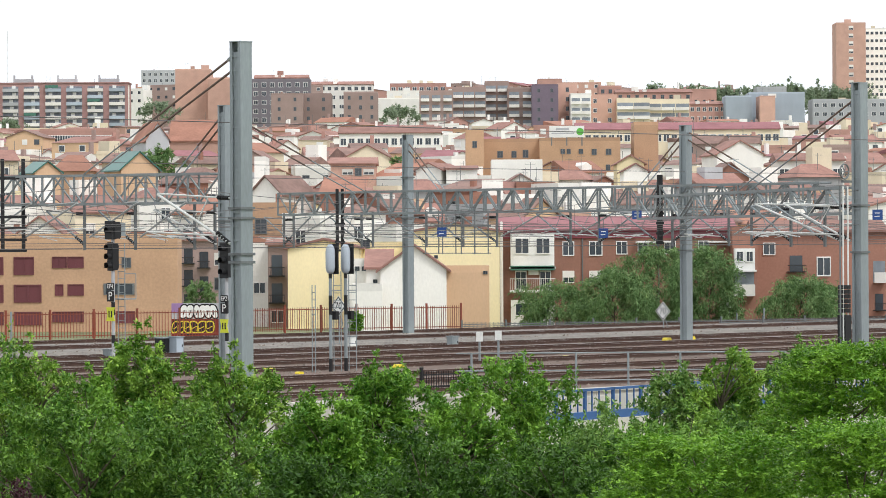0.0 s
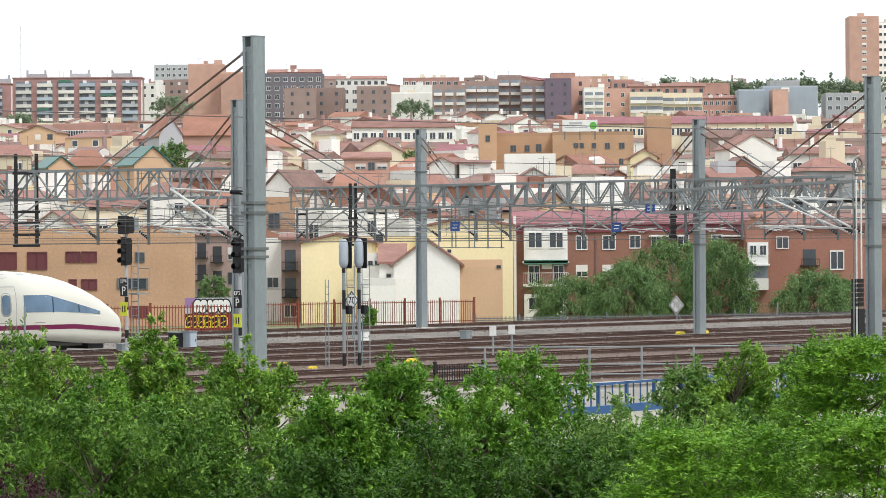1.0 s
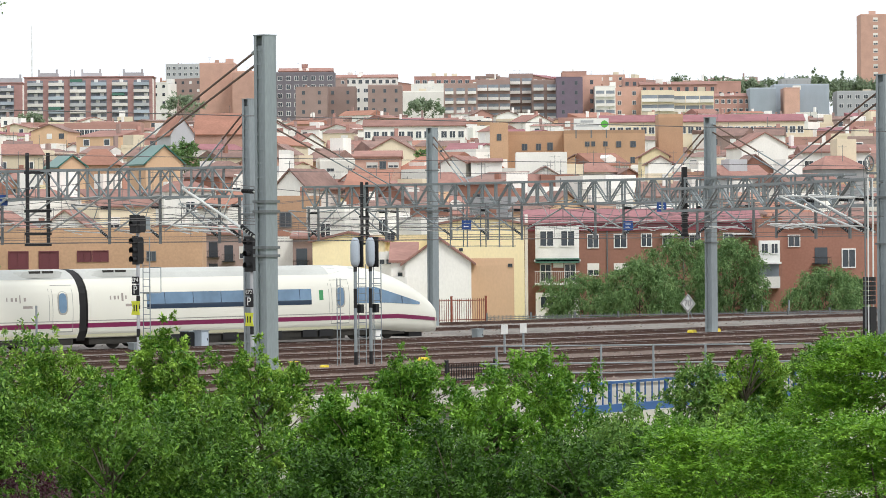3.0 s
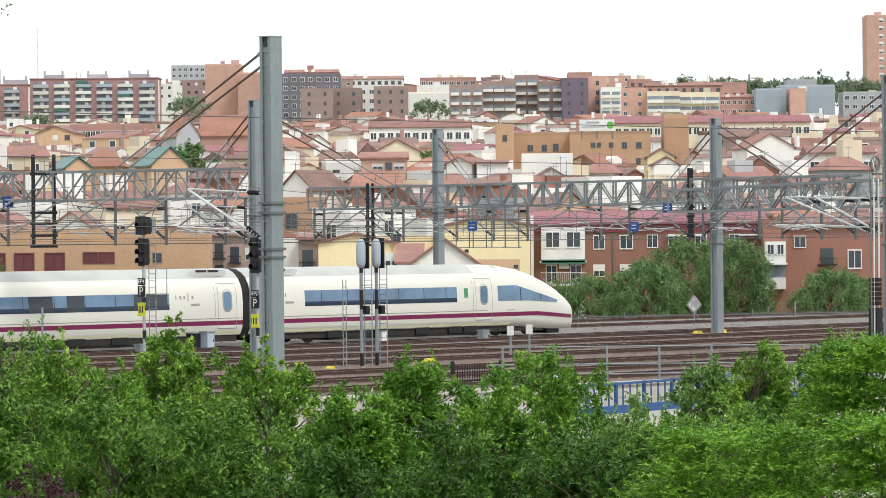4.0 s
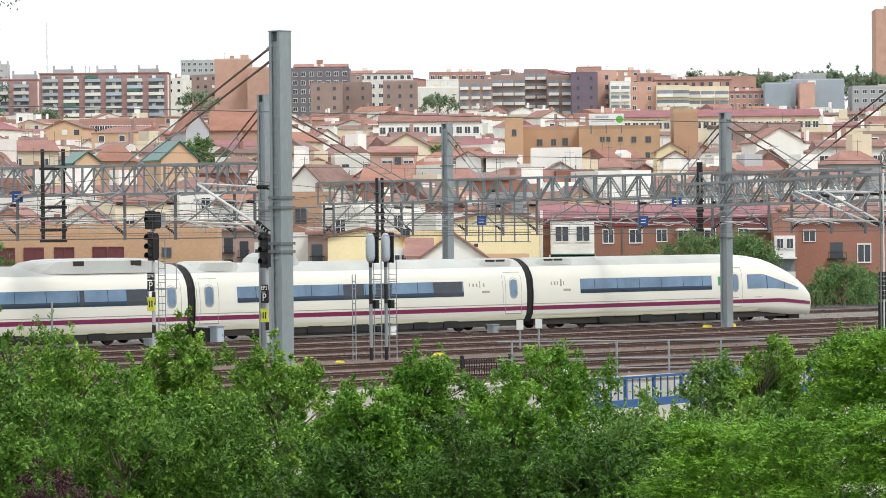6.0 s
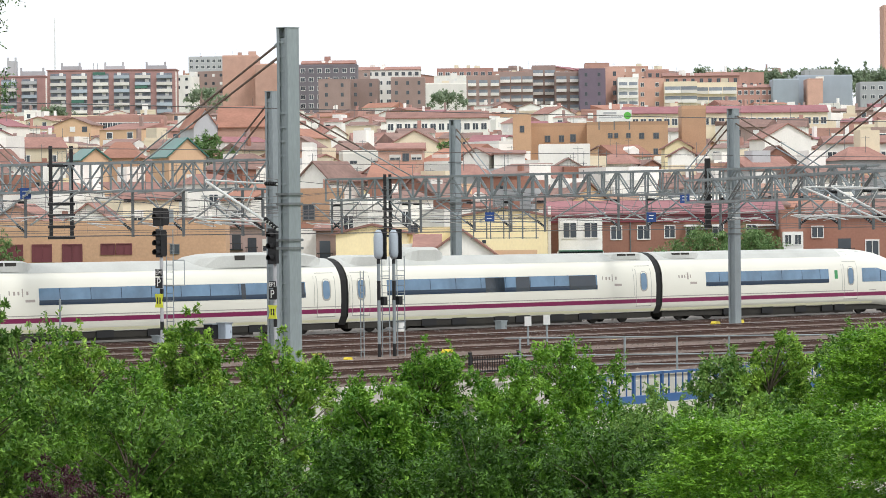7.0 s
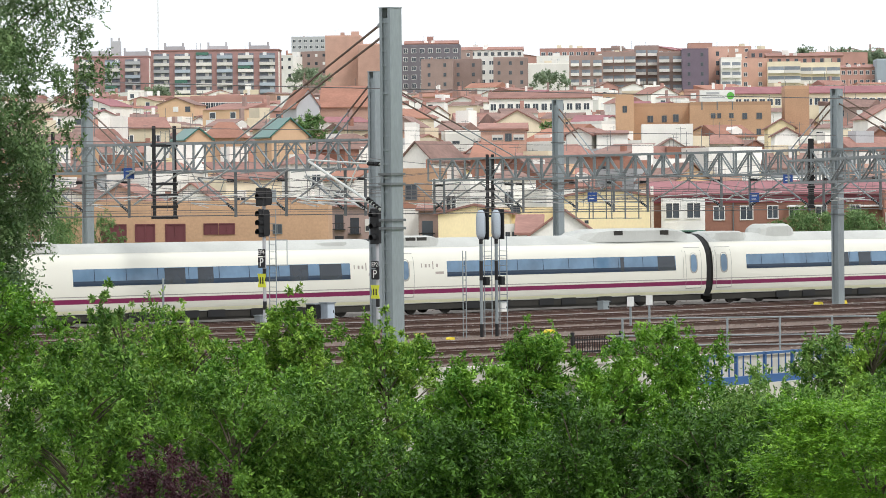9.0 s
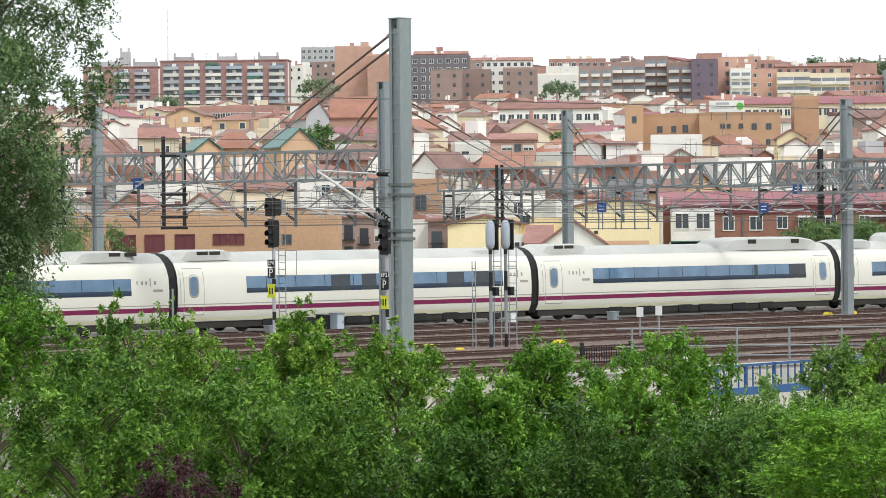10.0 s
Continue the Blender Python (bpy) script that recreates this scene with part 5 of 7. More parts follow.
house(-8.65, 1400, 20.34, 16, 62.30, BRICK["hazed_red"], "flat", None, 0, 1.22, rows=3, cols=8, style="white", ww=1.6, wh=1.6, label="red brick block with white bays", category="apartment block", extra=5)
house(-14.29, 1300, 14.73, 16, 53.33, PLASTER["white"], "flat", None, 0, 1.13, label="long low white building", category="apartment block", extra=5)
house(-1.88, 1220, 10.64, 16, 52.61, BRICK["brown"], "flat", None, 0, 1.06, rows=5, cols=3, style="balcony", ww=2.6, wh=2.0, label="brown brick apartment block", category="apartment block", extra=5)
house(8.48, 1230, 10.72, 16, 54.01, BRICK["brown"], "flat", None, 0, 1.07, rows=5, cols=3, style="balcony", ww=3.2, wh=2.0, label="brown brick apartment block", category="apartment block", extra=5)
house(17.39, 1240, 7.57, 16, 56.34, BRICK["brown"], "flat", None, 0, 1.08, rows=6, cols=2, style="balcony", ww=3.2, wh=2.0, label="brown brick stair tower with balconies", category="apartment block", extra=2)
house(24.92, 1230, 8.58, 16, 53.92, BRICK["brown"], "flat", None, 0, 1.07, rows=5, cols=2, style="balcony", ww=3.2, wh=2.0, label="brown brick apartment block with balconies", category="apartment block", extra=2)
house(32.21, 1215, 8.12, 16, 54.17, BRICK["plum"], "flat", None, 0, 1.06, rows=5, cols=2, style="dark", ww=0.9, wh=1.2, label="plum coloured blank block end", category="apartment block", extra=2)
house(36.08, 1300, 8.12, 16, 59.48, BRICK["hazed_red"], "flat", None, 0, 1.13, label="tall red brick stair tower", category="apartment block", extra=2)
house(39.42, 1225, 6.41, 16, 54.89, BRICK["salmon"], "flat", None, 0, 1.07, rows=6, cols=1, style="dark", ww=1.0, wh=1.4, label="salmon brick apartment block", category="apartment block", extra=2)
house(43.14, 1210, 6.33, 16, 51.09, PLASTER["white"], "flat", None, 0, 1.06, rows=5, cols=2, style="balcony", ww=2.6, wh=2.0, label="block with white balconies", category="apartment block", extra=2)
house(50.24, 1220, 9.22, 16, 51.09, BRICK["salmon"], "flat", None, 0, 1.06, rows=4, cols=2, style="white", ww=1.2, wh=1.4, label="salmon brick apartment block", category="apartment block", extra=2)
house(58.35, 1350, 7.85, 16, 59.10, BRICK["hazed_red"], "flat", None, 0, 1.18, rows=2, cols=3, style="dark", ww=1.2, wh=1.4, label="red brick block on the skyline", category="apartment block", extra=2)
house(59.74, 1215, 10.24, 16, 49.79, PLASTER["cream"], "flat", None, 0, 1.06, rows=4, cols=2, style="balcony", ww=5.0, wh=2.2, label="block with white glazed balconies", category="apartment block", extra=2)
house(71.17, 1225, 13.35, 16, 49.76, PLASTER["cream"], "flat", None, 0, 1.07, rows=4, cols=3, style="balcony", ww=4.2, wh=2.2, label="block with white glazed balconies", category="apartment block", extra=5)
house(72.46, 1330, 26.09, 16, 56.34, BRICK["hazed_red"], "gable", None, 0, 1.16, rows=1, cols=9, style="dark", ww=1.2, wh=1.4, label="red brick apartment block with tiled roof", category="apartment block", extra=5)
house(85.24, 1250, 11.63, 16, 49.32, BRICK["hazed_red"], "gable", None, 0, 1.09, rows=2, cols=6, style="white", ww=1.2, wh=1.4, label="low red brick apartment block", category="apartment block", extra=5)
house(94.48, 1240, 8.29, 16, 51.25, PLASTER["pale_blue"], "flat", None, 0, 1.08, label="blue grey metal clad building", category="apartment block", extra=2)
house(108.03, 1255, 17.87, 16, 52.86, PLASTER["pale_blue"], "flat", None, 0, 1.09, label="blue grey metal clad building", category="apartment block", extra=5)
house(103.34, 1235, 4.85, 16, 51.01, BRICK["salmon"], "flat", None, 0, 1.08, label="tall salmon brick stair tower", category="apartment block", extra=2)
house(110.22, 1300, 9.82, 16, 56.45, PLASTER["grey"], "flat", None, 0, 1.13, label="grey roof plant room", category="apartment block", extra=2)
house(136.08, 1300, 24.56, 16, 52.19, PLASTER["grey"], "flat", None, 0, 1.13, rows=2, cols=9, style="white", ww=1.6, wh=1.4, label="grey and white low blocks", category="apartment block", extra=5)
house(157.80, 1500, 11.33, 16, 89.0, BRICK["salmon"], "flat", None, 0, 1.31, rows=12, cols=1, style="blind", ww=1.8, wh=1.6, label="tall salmon brick tower block", category="apartment block", extra=2)
house(170.83, 1520, 10.82, 16, 87.8, PLASTER["white"], "flat", None, 0, 1.33, rows=16, cols=6, style="dark", ww=1.1, wh=1.1, label="tall white tower block with dark windows", category="apartment block", extra=2)


# ---- trees ----
tree(-9.89, 92, hill(92), 3.30, 3.64, LEAF_DEEP, "fresh green broadleaf tree in full leaf beside the railway", 1, 0.115, 38528, "round", 126, "tree", "trees in front of the railway")
tree(-7.69, 84, hill(84), 2.80, 2.93, LEAF_MID, "fresh green broadleaf tree in full leaf beside the railway", 2, 0.115, 37448, "round", 126, "tree", "trees in front of the railway")
tree(-6.68, 88, hill(88), 3.70, 2.76, LEAF_DEEP, "fresh green broadleaf tree in full leaf beside the railway", 3, 0.115, 38528, "round", 126, "tree", "trees in front of the railway")
tree(-5.15, 94, hill(94), 3.04, 3.39, LEAF_DEEP, "fresh green broadleaf tree in full leaf beside the railway", 4, 0.115, 37448, "round", 126, "tree", "trees in front of the railway")
tree(-2.88, 86, hill(86), 2.17, 3.40, LEAF_MID, "fresh green broadleaf tree in full leaf beside the railway", 5, 0.115, 38528, "round", 126, "tree", "trees in front of the railway")
tree(-1.40, 92, hill(92), 2.83, 3.42, LEAF_MID, "fresh green broadleaf tree in full leaf beside the railway", 6, 0.115, 38528, "round", 126, "tree", "trees in front of the railway")
tree(0.57, 88, hill(88), 2.28, 2.86, LEAF_MID, "fresh green broadleaf tree in full leaf beside the railway", 7, 0.115, 37448, "round", 126, "tree", "trees in front of the railway")
tree(1.86, 95, hill(95), 2.68, 3.98, LEAF_MID, "fresh green broadleaf tree in full leaf beside the railway", 8, 0.115, 38528, "round", 126, "tree", "trees in front of the railway")
tree(3.85, 90, hill(90), 1.57, 4.19, LEAF_GREY, "fresh green broadleaf tree in full leaf beside the railway", 9, 0.115, 38528, "round", 126, "tree", "trees in front of the railway")
tree(6.32, 100, hill(100), 2.26, 3.26, LEAF_GREY, "fresh green broadleaf tree in full leaf beside the railway", 10, 0.115, 37448, "round", 126, "tree", "trees in front of the railway")
tree(7.27, 98, hill(98), 2.86, 2.51, LEAF_DEEP, "fresh green broadleaf tree in full leaf beside the railway", 11, 0.115, 31207, "round", 126, "tree", "trees in front of the railway")
tree(9.10, 101, hill(101), 2.95, 2.58, LEAF_GREY, "fresh green broadleaf tree in full leaf beside the railway", 12, 0.115, 31207, "round", 126, "tree", "trees in front of the railway")
# the nearest trees: their shade is put into the leaf colour
tree(-7.13, 76, hill(76), 2.37, 4.24, LEAF_HALF_SHADED, "fresh green broadleaf tree in full leaf beside the railway", 13, 0.115, 38528, "round", 126, "tree", "trees in front of the railway")
tree(-4.94, 78, hill(78), 2.28, 4.35, LEAF_HALF_SHADED, "fresh green broadleaf tree in full leaf beside the railway", 14, 0.115, 38528, "round", 126, "tree", "trees in front of the railway")
tree(-2.70, 74, hill(74), 1.67, 3.61, LEAF_SHADED, "fresh green broadleaf tree in full leaf beside the railway", 15, 0.115, 38528, "round", 126, "tree", "trees in front of the railway")
tree(-0.17, 75, hill(75), 1.71, 4.53, LEAF_SHADED, "fresh green broadleaf tree in full leaf beside the railway", 16, 0.115, 38528, "round", 126, "tree", "trees in front of the railway")
tree(2.15, 76, hill(76), 1.44, 4.24, LEAF_SHADED, "fresh green broadleaf tree in full leaf beside the railway", 17, 0.115, 38528, "round", 126, "tree", "trees in front of the railway")
tree(4.82, 82, hill(82), 1.60, 5.34, LEAF_HALF_SHADED, "fresh green broadleaf tree in full leaf beside the railway", 18, 0.115, 38528, "round", 126, "tree", "trees in front of the railway")
tree(-13.35, 86, hill(86), 4.27, 4.00, LEAF_MID, "fresh green broadleaf tree in full leaf beside the railway", 19, 0.115, 38528, "round", 126, "tree", "trees in front of the railway")
tree(-10.16, 76, hill(76), 3.05, 4.06, LEAF_HALF_SHADED, "fresh green broadleaf tree in full leaf beside the railway", 20, 0.115, 38528, "round", 126, "tree", "trees in front of the railway")
tree(-10.5, 84, hill(84), 4.3, 1.5, LEAF_GREY, "slim leafy sapling rising above the other trees", 27, 0.115, 11000, "round", 50, "sapling", "")
tree(-12.03, 98, hill(98), 2.84, 5.47, LEAF_DEEP, "fresh green broadleaf tree in full leaf beside the railway", 26, 0.115, 38528, "round", 126, "tree", "trees in front of the railway")
tree(-16.17, 109, hill(109), -0.10, 3.01, LEAF_MID, "dense green shrub at the foot of the wall", 80, 0.14, 5000, "bush", 60, "shrub", "shrubs by the wall")
tree(-14.11, 109, hill(109), 0.05, 3.01, LEAF_DEEP, "dense green shrub at the foot of the wall", 81, 0.14, 5000, "bush", 60, "shrub", "shrubs by the wall")
tree(-11.89, 109, hill(109), -0.04, 3.01, LEAF_MID, "dense green shrub at the foot of the wall", 82, 0.14, 5000, "bush", 60, "shrub", "shrubs by the wall")
tree(-9.99, 109, hill(109), 0.03, 3.01, LEAF_DEEP, "dense green shrub at the foot of the wall", 83, 0.14, 5000, "bush", 60, "shrub", "shrubs by the wall")
tree(-7.93, 109, hill(109), -0.06, 3.01, LEAF_MID, "dense green shrub at the foot of the wall", 84, 0.14, 5000, "bush", 60, "shrub", "shrubs by the wall")
tree(-6.03, 109, hill(109), -0.07, 3.01, LEAF_DEEP, "dense green shrub at the foot of the wall", 85, 0.14, 5000, "bush", 60, "shrub", "shrubs by the wall")
tree(-4.29, 109, hill(109), -0.24, 3.01, LEAF_MID, "dense green shrub at the foot of the wall", 86, 0.14, 5000, "bush", 60, "shrub", "shrubs by the wall")
tree(-2.07, 109, hill(109), -0.01, 3.01, LEAF_DEEP, "dense green shrub at the foot of the wall", 87, 0.14, 5000, "bush", 60, "shrub", "shrubs by the wall")
tree(-0.01, 109, hill(109), 0.13, 3.01, LEAF_MID, "dense green shrub at the foot of the wall", 88, 0.14, 5000, "bush", 60, "shrub", "shrubs by the wall")
tree(2.05, 109, hill(109), 0.04, 3.01, LEAF_DEEP, "dense green shrub at the foot of the wall", 89, 0.14, 5000, "bush", 60, "shrub", "shrubs by the wall")
tree(3.79, 109, hill(109), -0.20, 3.01, LEAF_MID, "dense green shrub at the foot of the wall", 90, 0.14, 5000, "bush", 60, "shrub", "shrubs by the wall")
tree(6.64, 109, hill(109), -0.22, 3.01, LEAF_DEEP, "dense green shrub at the foot of the wall", 91, 0.14, 5000, "bush", 60, "shrub", "shrubs by the wall")
tree(8.54, 109, hill(109), 0.01, 3.01, LEAF_MID, "dense green shrub at the foot of the wall", 92, 0.14, 5000, "bush", 60, "shrub", "shrubs by the wall")
tree(10.13, 109, hill(109), -0.24, 3.01, LEAF_DEEP, "dense green shrub at the foot of the wall", 93, 0.14, 5000, "bush", 60, "shrub", "shrubs by the wall")
tree(12.50, 109, hill(109), -0.17, 3.01, LEAF_MID, "dense green shrub at the foot of the wall", 94, 0.14, 5000, "bush", 60, "shrub", "shrubs by the wall")
tree(9.34, 88, hill(88), 2.83, 4.73, LEAF_LIME, "feathery lime green tree with flat spreading layers", 21, 0.1, 78000, "flat", 140, "tree", "")
tree(4.36, 66, hill(66), 1.94, 4.41, LEAF_LIME, "feathery lime green tree with flat spreading layers", 22, 0.085, 75000, "flat", 140, "tree", "")
tree(7.02, 64, hill(64), 2.21, 3.91, LEAF_LIME, "feathery lime green tree with flat spreading layers", 23, 0.085, 75000, "flat", 140, "tree", "")
tree(-15.5, 96, hill(96), 15.0, 7.2, LEAF_POPLAR, "tall poplar with small dark green leaves and a broad top", 24, 0.125, 165000, "poplar", 250, "poplar", "")
tree(-7.13, 62, hill(62), 1.8, 3.0, LEAF_PLUM, "dark plum-leaved tree among green ones", 25, 0.075, 34000, "round", 90, "tree", "")
tree(7.66, 262, hill(262), 2.50, 5.98, LEAF_FAR, "dusty green willow-like tree behind the tracks", 31, 0.2, 26364, "bush", 60, "willow", "")
tree(11.30, 256, hill(256), 3.66, 5.65, LEAF_FAR, "dusty green willow-like tree behind the tracks", 32, 0.2, 26364, "bush", 60, "willow", "")
tree(14.34, 262, hill(262), 5.32, 6.36, LEAF_FAR, "dusty green willow-like tree behind the tracks", 33, 0.2, 35152, "bush", 60, "willow", "")
tree(17.58, 258, hill(258), 5.19, 5.32, LEAF_FAR, "dusty green willow-like tree behind the tracks", 34, 0.2, 35152, "bush", 60, "willow", "")
tree(24.13, 262, hill(262), 2.87, 5.79, LEAF_FAR, "dusty green willow-like tree behind the tracks", 35, 0.2, 26364, "bush", 60, "willow", "")
tree(-34.6, 243, hill(243), 7.1, 6.4, LEAF_FAR, "dusty green willow-like tree behind the tracks", 45, 0.2, 26000, "bush", 60, "willow", "")
tree(-30.94, 245, hill(245), 5.55, 2.85, LEAF_FAR, "dusty green willow-like tree behind the tracks", 46, 0.2, 6500, "bush", 60, "willow", "")
tree(-16.44, 262, hill(262), 3.01, 2.47, LEAF_FAR, "dusty green willow-like tree behind the tracks", 36, 0.2, 10140, "bush", 60, "willow", "")
tree(-5.40, 238, hill(238), 1.02, 0.93, LEAF_MID, "green shrub by the fence", 37, 0.25, 900, "bush", 44, "tree", "")
tree(26.50, 266, hill(266), 2.36, 2.32, LEAF_FAR, "dusty green willow-like tree behind the tracks", 38, 0.2, 8450, "bush", 60, "willow", "")
tree(-34.74, 480, hill(480), 17.95, 5.58, LEAF_FAR, "green tree among the roofs", 39, 0.5, 2500, "round", 44, "tree", "")
tree(-5.17, 455, hill(455), 16.35, 1.98, LEAF_FAR, "green tree among the roofs", 40, 0.5, 1000, "round", 44, "tree", "")
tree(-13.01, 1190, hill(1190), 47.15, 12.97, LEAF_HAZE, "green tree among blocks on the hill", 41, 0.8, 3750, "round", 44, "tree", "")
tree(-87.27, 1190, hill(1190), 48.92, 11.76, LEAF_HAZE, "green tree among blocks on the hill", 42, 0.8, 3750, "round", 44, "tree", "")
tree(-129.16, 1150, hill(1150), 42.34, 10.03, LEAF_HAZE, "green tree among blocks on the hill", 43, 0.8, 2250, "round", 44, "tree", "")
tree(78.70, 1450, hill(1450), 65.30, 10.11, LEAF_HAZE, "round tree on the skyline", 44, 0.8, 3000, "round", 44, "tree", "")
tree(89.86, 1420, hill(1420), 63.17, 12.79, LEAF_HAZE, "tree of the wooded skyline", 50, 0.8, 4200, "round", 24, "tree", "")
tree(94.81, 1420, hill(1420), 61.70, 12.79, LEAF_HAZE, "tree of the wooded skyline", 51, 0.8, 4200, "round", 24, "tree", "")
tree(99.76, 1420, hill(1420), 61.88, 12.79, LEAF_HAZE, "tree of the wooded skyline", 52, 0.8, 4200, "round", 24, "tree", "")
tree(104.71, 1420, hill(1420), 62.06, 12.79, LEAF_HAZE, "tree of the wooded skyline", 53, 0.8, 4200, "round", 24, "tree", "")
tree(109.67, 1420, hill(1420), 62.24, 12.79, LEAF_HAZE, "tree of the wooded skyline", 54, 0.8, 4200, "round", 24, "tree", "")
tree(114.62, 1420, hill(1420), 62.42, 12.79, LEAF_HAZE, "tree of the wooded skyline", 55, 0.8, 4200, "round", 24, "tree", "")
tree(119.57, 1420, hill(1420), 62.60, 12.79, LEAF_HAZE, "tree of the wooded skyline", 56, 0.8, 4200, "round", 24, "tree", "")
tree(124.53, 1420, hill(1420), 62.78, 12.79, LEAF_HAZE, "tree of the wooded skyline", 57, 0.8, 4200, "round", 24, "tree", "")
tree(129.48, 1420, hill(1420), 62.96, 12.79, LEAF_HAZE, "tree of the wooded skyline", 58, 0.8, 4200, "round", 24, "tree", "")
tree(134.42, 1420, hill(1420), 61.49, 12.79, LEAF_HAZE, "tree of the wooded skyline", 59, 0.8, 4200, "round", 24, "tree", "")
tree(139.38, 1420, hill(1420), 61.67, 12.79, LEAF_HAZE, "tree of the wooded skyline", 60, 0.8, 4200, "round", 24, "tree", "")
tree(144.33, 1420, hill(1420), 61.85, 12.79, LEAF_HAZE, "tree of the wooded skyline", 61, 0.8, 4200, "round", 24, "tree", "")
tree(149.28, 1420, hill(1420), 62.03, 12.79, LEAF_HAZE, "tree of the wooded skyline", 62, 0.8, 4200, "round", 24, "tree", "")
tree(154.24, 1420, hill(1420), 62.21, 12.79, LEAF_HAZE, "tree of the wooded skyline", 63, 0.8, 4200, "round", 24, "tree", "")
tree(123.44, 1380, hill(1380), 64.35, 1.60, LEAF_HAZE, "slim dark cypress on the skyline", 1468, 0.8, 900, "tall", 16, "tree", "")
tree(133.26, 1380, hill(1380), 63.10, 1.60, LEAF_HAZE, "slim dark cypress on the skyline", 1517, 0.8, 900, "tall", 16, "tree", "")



# ---- signals and signs ----
def lettering(text, size, parent, m, mat):
    cu = bpy.data.curves.new("lettering", "FONT")
    cu.body, cu.size, cu.align_x, cu.align_y, cu.extrude = text, size, "CENTER", "CENTER", 0.004
    cu.materials.append(mat)
    ob = new("lettering", cu)
    ob.parent = parent
    ob.matrix_basis = m
    return ob


def plate(w, h, z, parent, mat, text="", ink=None, name="plate", size=None, y=-0.14):
    """A plate facing back along the track (local -x)."""
    p = part(name, Geo().box(y - 0.03, y, -w / 2, w / 2, z - h / 2, z + h / 2), mat, parent)
    if text:
        lettering(text, size or h * 0.9, p, pose(y - 0.034, 0, z, 90, 0, -90), ink)
    return p


def signal_head(z0, z1, n, parent, wide=0.22):
    """A black lamp case with hooded lenses towards local -x and a rounded top."""
    prof = [(-0.15, z0 + 0.1), (-0.05, z0), (0.15, z0), (0.22, z0 + 0.1), (0.22, z1 - 0.12), (0.12, z1), (-0.05, z1), (-0.15, z1 - 0.12)]
    head = part("signal_head", Geo().prism(prof, -wide, wide), BLACK, parent, "black lamp case with hooded lenses")
    part("backplate", Geo().box(-0.17, -0.14, -wide - 0.04, wide + 0.04, z0 - 0.03, z1 + 0.03), BLACK, head)
    for i in range(n):
        zz = z0 + (z1 - z0) * (i + 0.5) / n
        hood = Geo()
        k = 10
        rings = [[(xx, 0.14 * math.cos(math.pi * (j / (k - 1) * 1.5 - 0.25)), zz + 0.14 * math.sin(math.pi * (j / (k - 1) * 1.5 - 0.25))) for j in range(k)] for xx in (-0.4, -0.16)]
        rings2 = [[(xx, y * 0.9, zz + (q - zz) * 0.9) for xx, y, q in r] for r in rings]
        hood.loft(rings).loft(rings2)
        part("hood", hood, BLACK, head)
        part("lens", Geo().tube((-0.2, 0, zz), (-0.16, 0, zz), 0.11, 14), PANE, head)


def ladder(x, y0, h, parent, rung=0.3, mat=None):
    l = part("ladder_rail", Geo().tube((x, y0, 0), (x, y0, h), 0.022, 5), mat or STEEL, parent)
    part("ladder_rail", Geo().tube((x, y0 + 0.42, 0), (x, y0 + 0.42, h), 0.022, 5), mat or STEEL, parent)
    rm = Geo().tube((0, 0, 0), (0, 0.42, 0), 0.014, 5).mesh("rung", [mat or STEEL])
    for i in range(1, int(h / rung)):
        r = part("rung", rm, STEEL, parent)
        r.location = (x, y0, i * rung)


def banded_post(h, r, bands, parent, paint=None):
    part("post", Geo().tube((0, 0, -0.2), (0, 0, h), r, 12), paint or PLASTER["grey"], parent, "white post with black bands")
    for a, b in bands:
        part("black_band", Geo().tube((0, 0, a), (0, 0, b), r + 0.006, 12), BLACK, parent)


def main_signal(x, y, plates, top, upper):
    t = thing("railway_signal", "black colour-light railway signal on a banded white post", "signal", pose(x, y, -0.14, 0, 0, 90 - TRACK_ANGLE), "signals")
    banded_post(top - 0.2, 0.075, ((2.35, 2.9), (1.15, 1.5)), t)
    if upper:
        signal_head(top - 0.72, top, 1, t, 0.28)
        part("equipment_case", Geo().box(0.24, 0.55, -0.2, 0.2, top - 0.6, top - 0.05), STEEL, t)
        signal_head(top - 2.05, top - 0.9, 3, t, 0.13)
        ladder(0.45, -0.25, top - 0.9, t)
        part("platform", Geo().box(0.3, 1.0, -0.35, 0.35, 3.0, 3.05), STEEL, t)
        for yy in (-0.35, 0.35):
            part("guard_rail", Geo().tube((1.0, yy, 3.0), (1.0, yy, 4.1), 0.02, 5), STEEL, t)
        part("guard_rail", Geo().tube((1.0, -0.35, 4.1), (1.0, 0.35, 4.1), 0.02, 5), STEEL, t)
    else:
        signal_head(top - 1.5, top, 3, t)
    zz = plates
    plate(0.42, 0.30, zz, t, BLACK, "EP4" if upper else "EP2", SIGN_W, size=0.26)
    plate(0.42, 0.45, zz - 0.42, t, BLACK, "P", SIGN_W, size=0.5)
    zc = zz - 1.18
    notch = part("marker_plate", Geo().add([(dx, a, zc + b) for dx in (-0.17, -0.14) for a, b in ((-0.26, -0.29), (0.26, -0.29), (0.17, 0), (0.26, 0.29), (-0.26, 0.29), (-0.17, 0))],
                 [(0, 5, 2, 1), (5, 4, 3, 2), (6, 7, 8, 11), (11, 8, 9, 10)] + [(i, (i + 1) % 6, 6 + (i + 1) % 6, 6 + i) for i in range(6)]), YELLOW_GREEN, t, "notched yellow-green plate")
    for a, b in ((-0.11, -0.04), (0.04, 0.11)):
        part("marking_bar", Geo().box(-0.176, -0.172, a, b, zc - 0.14, zc + 0.14), BLACK, notch)
    part("relay_box", Geo().box(-0.15, 0.2, -0.45, -0.1, 0.05, 0.6), STEEL, t)


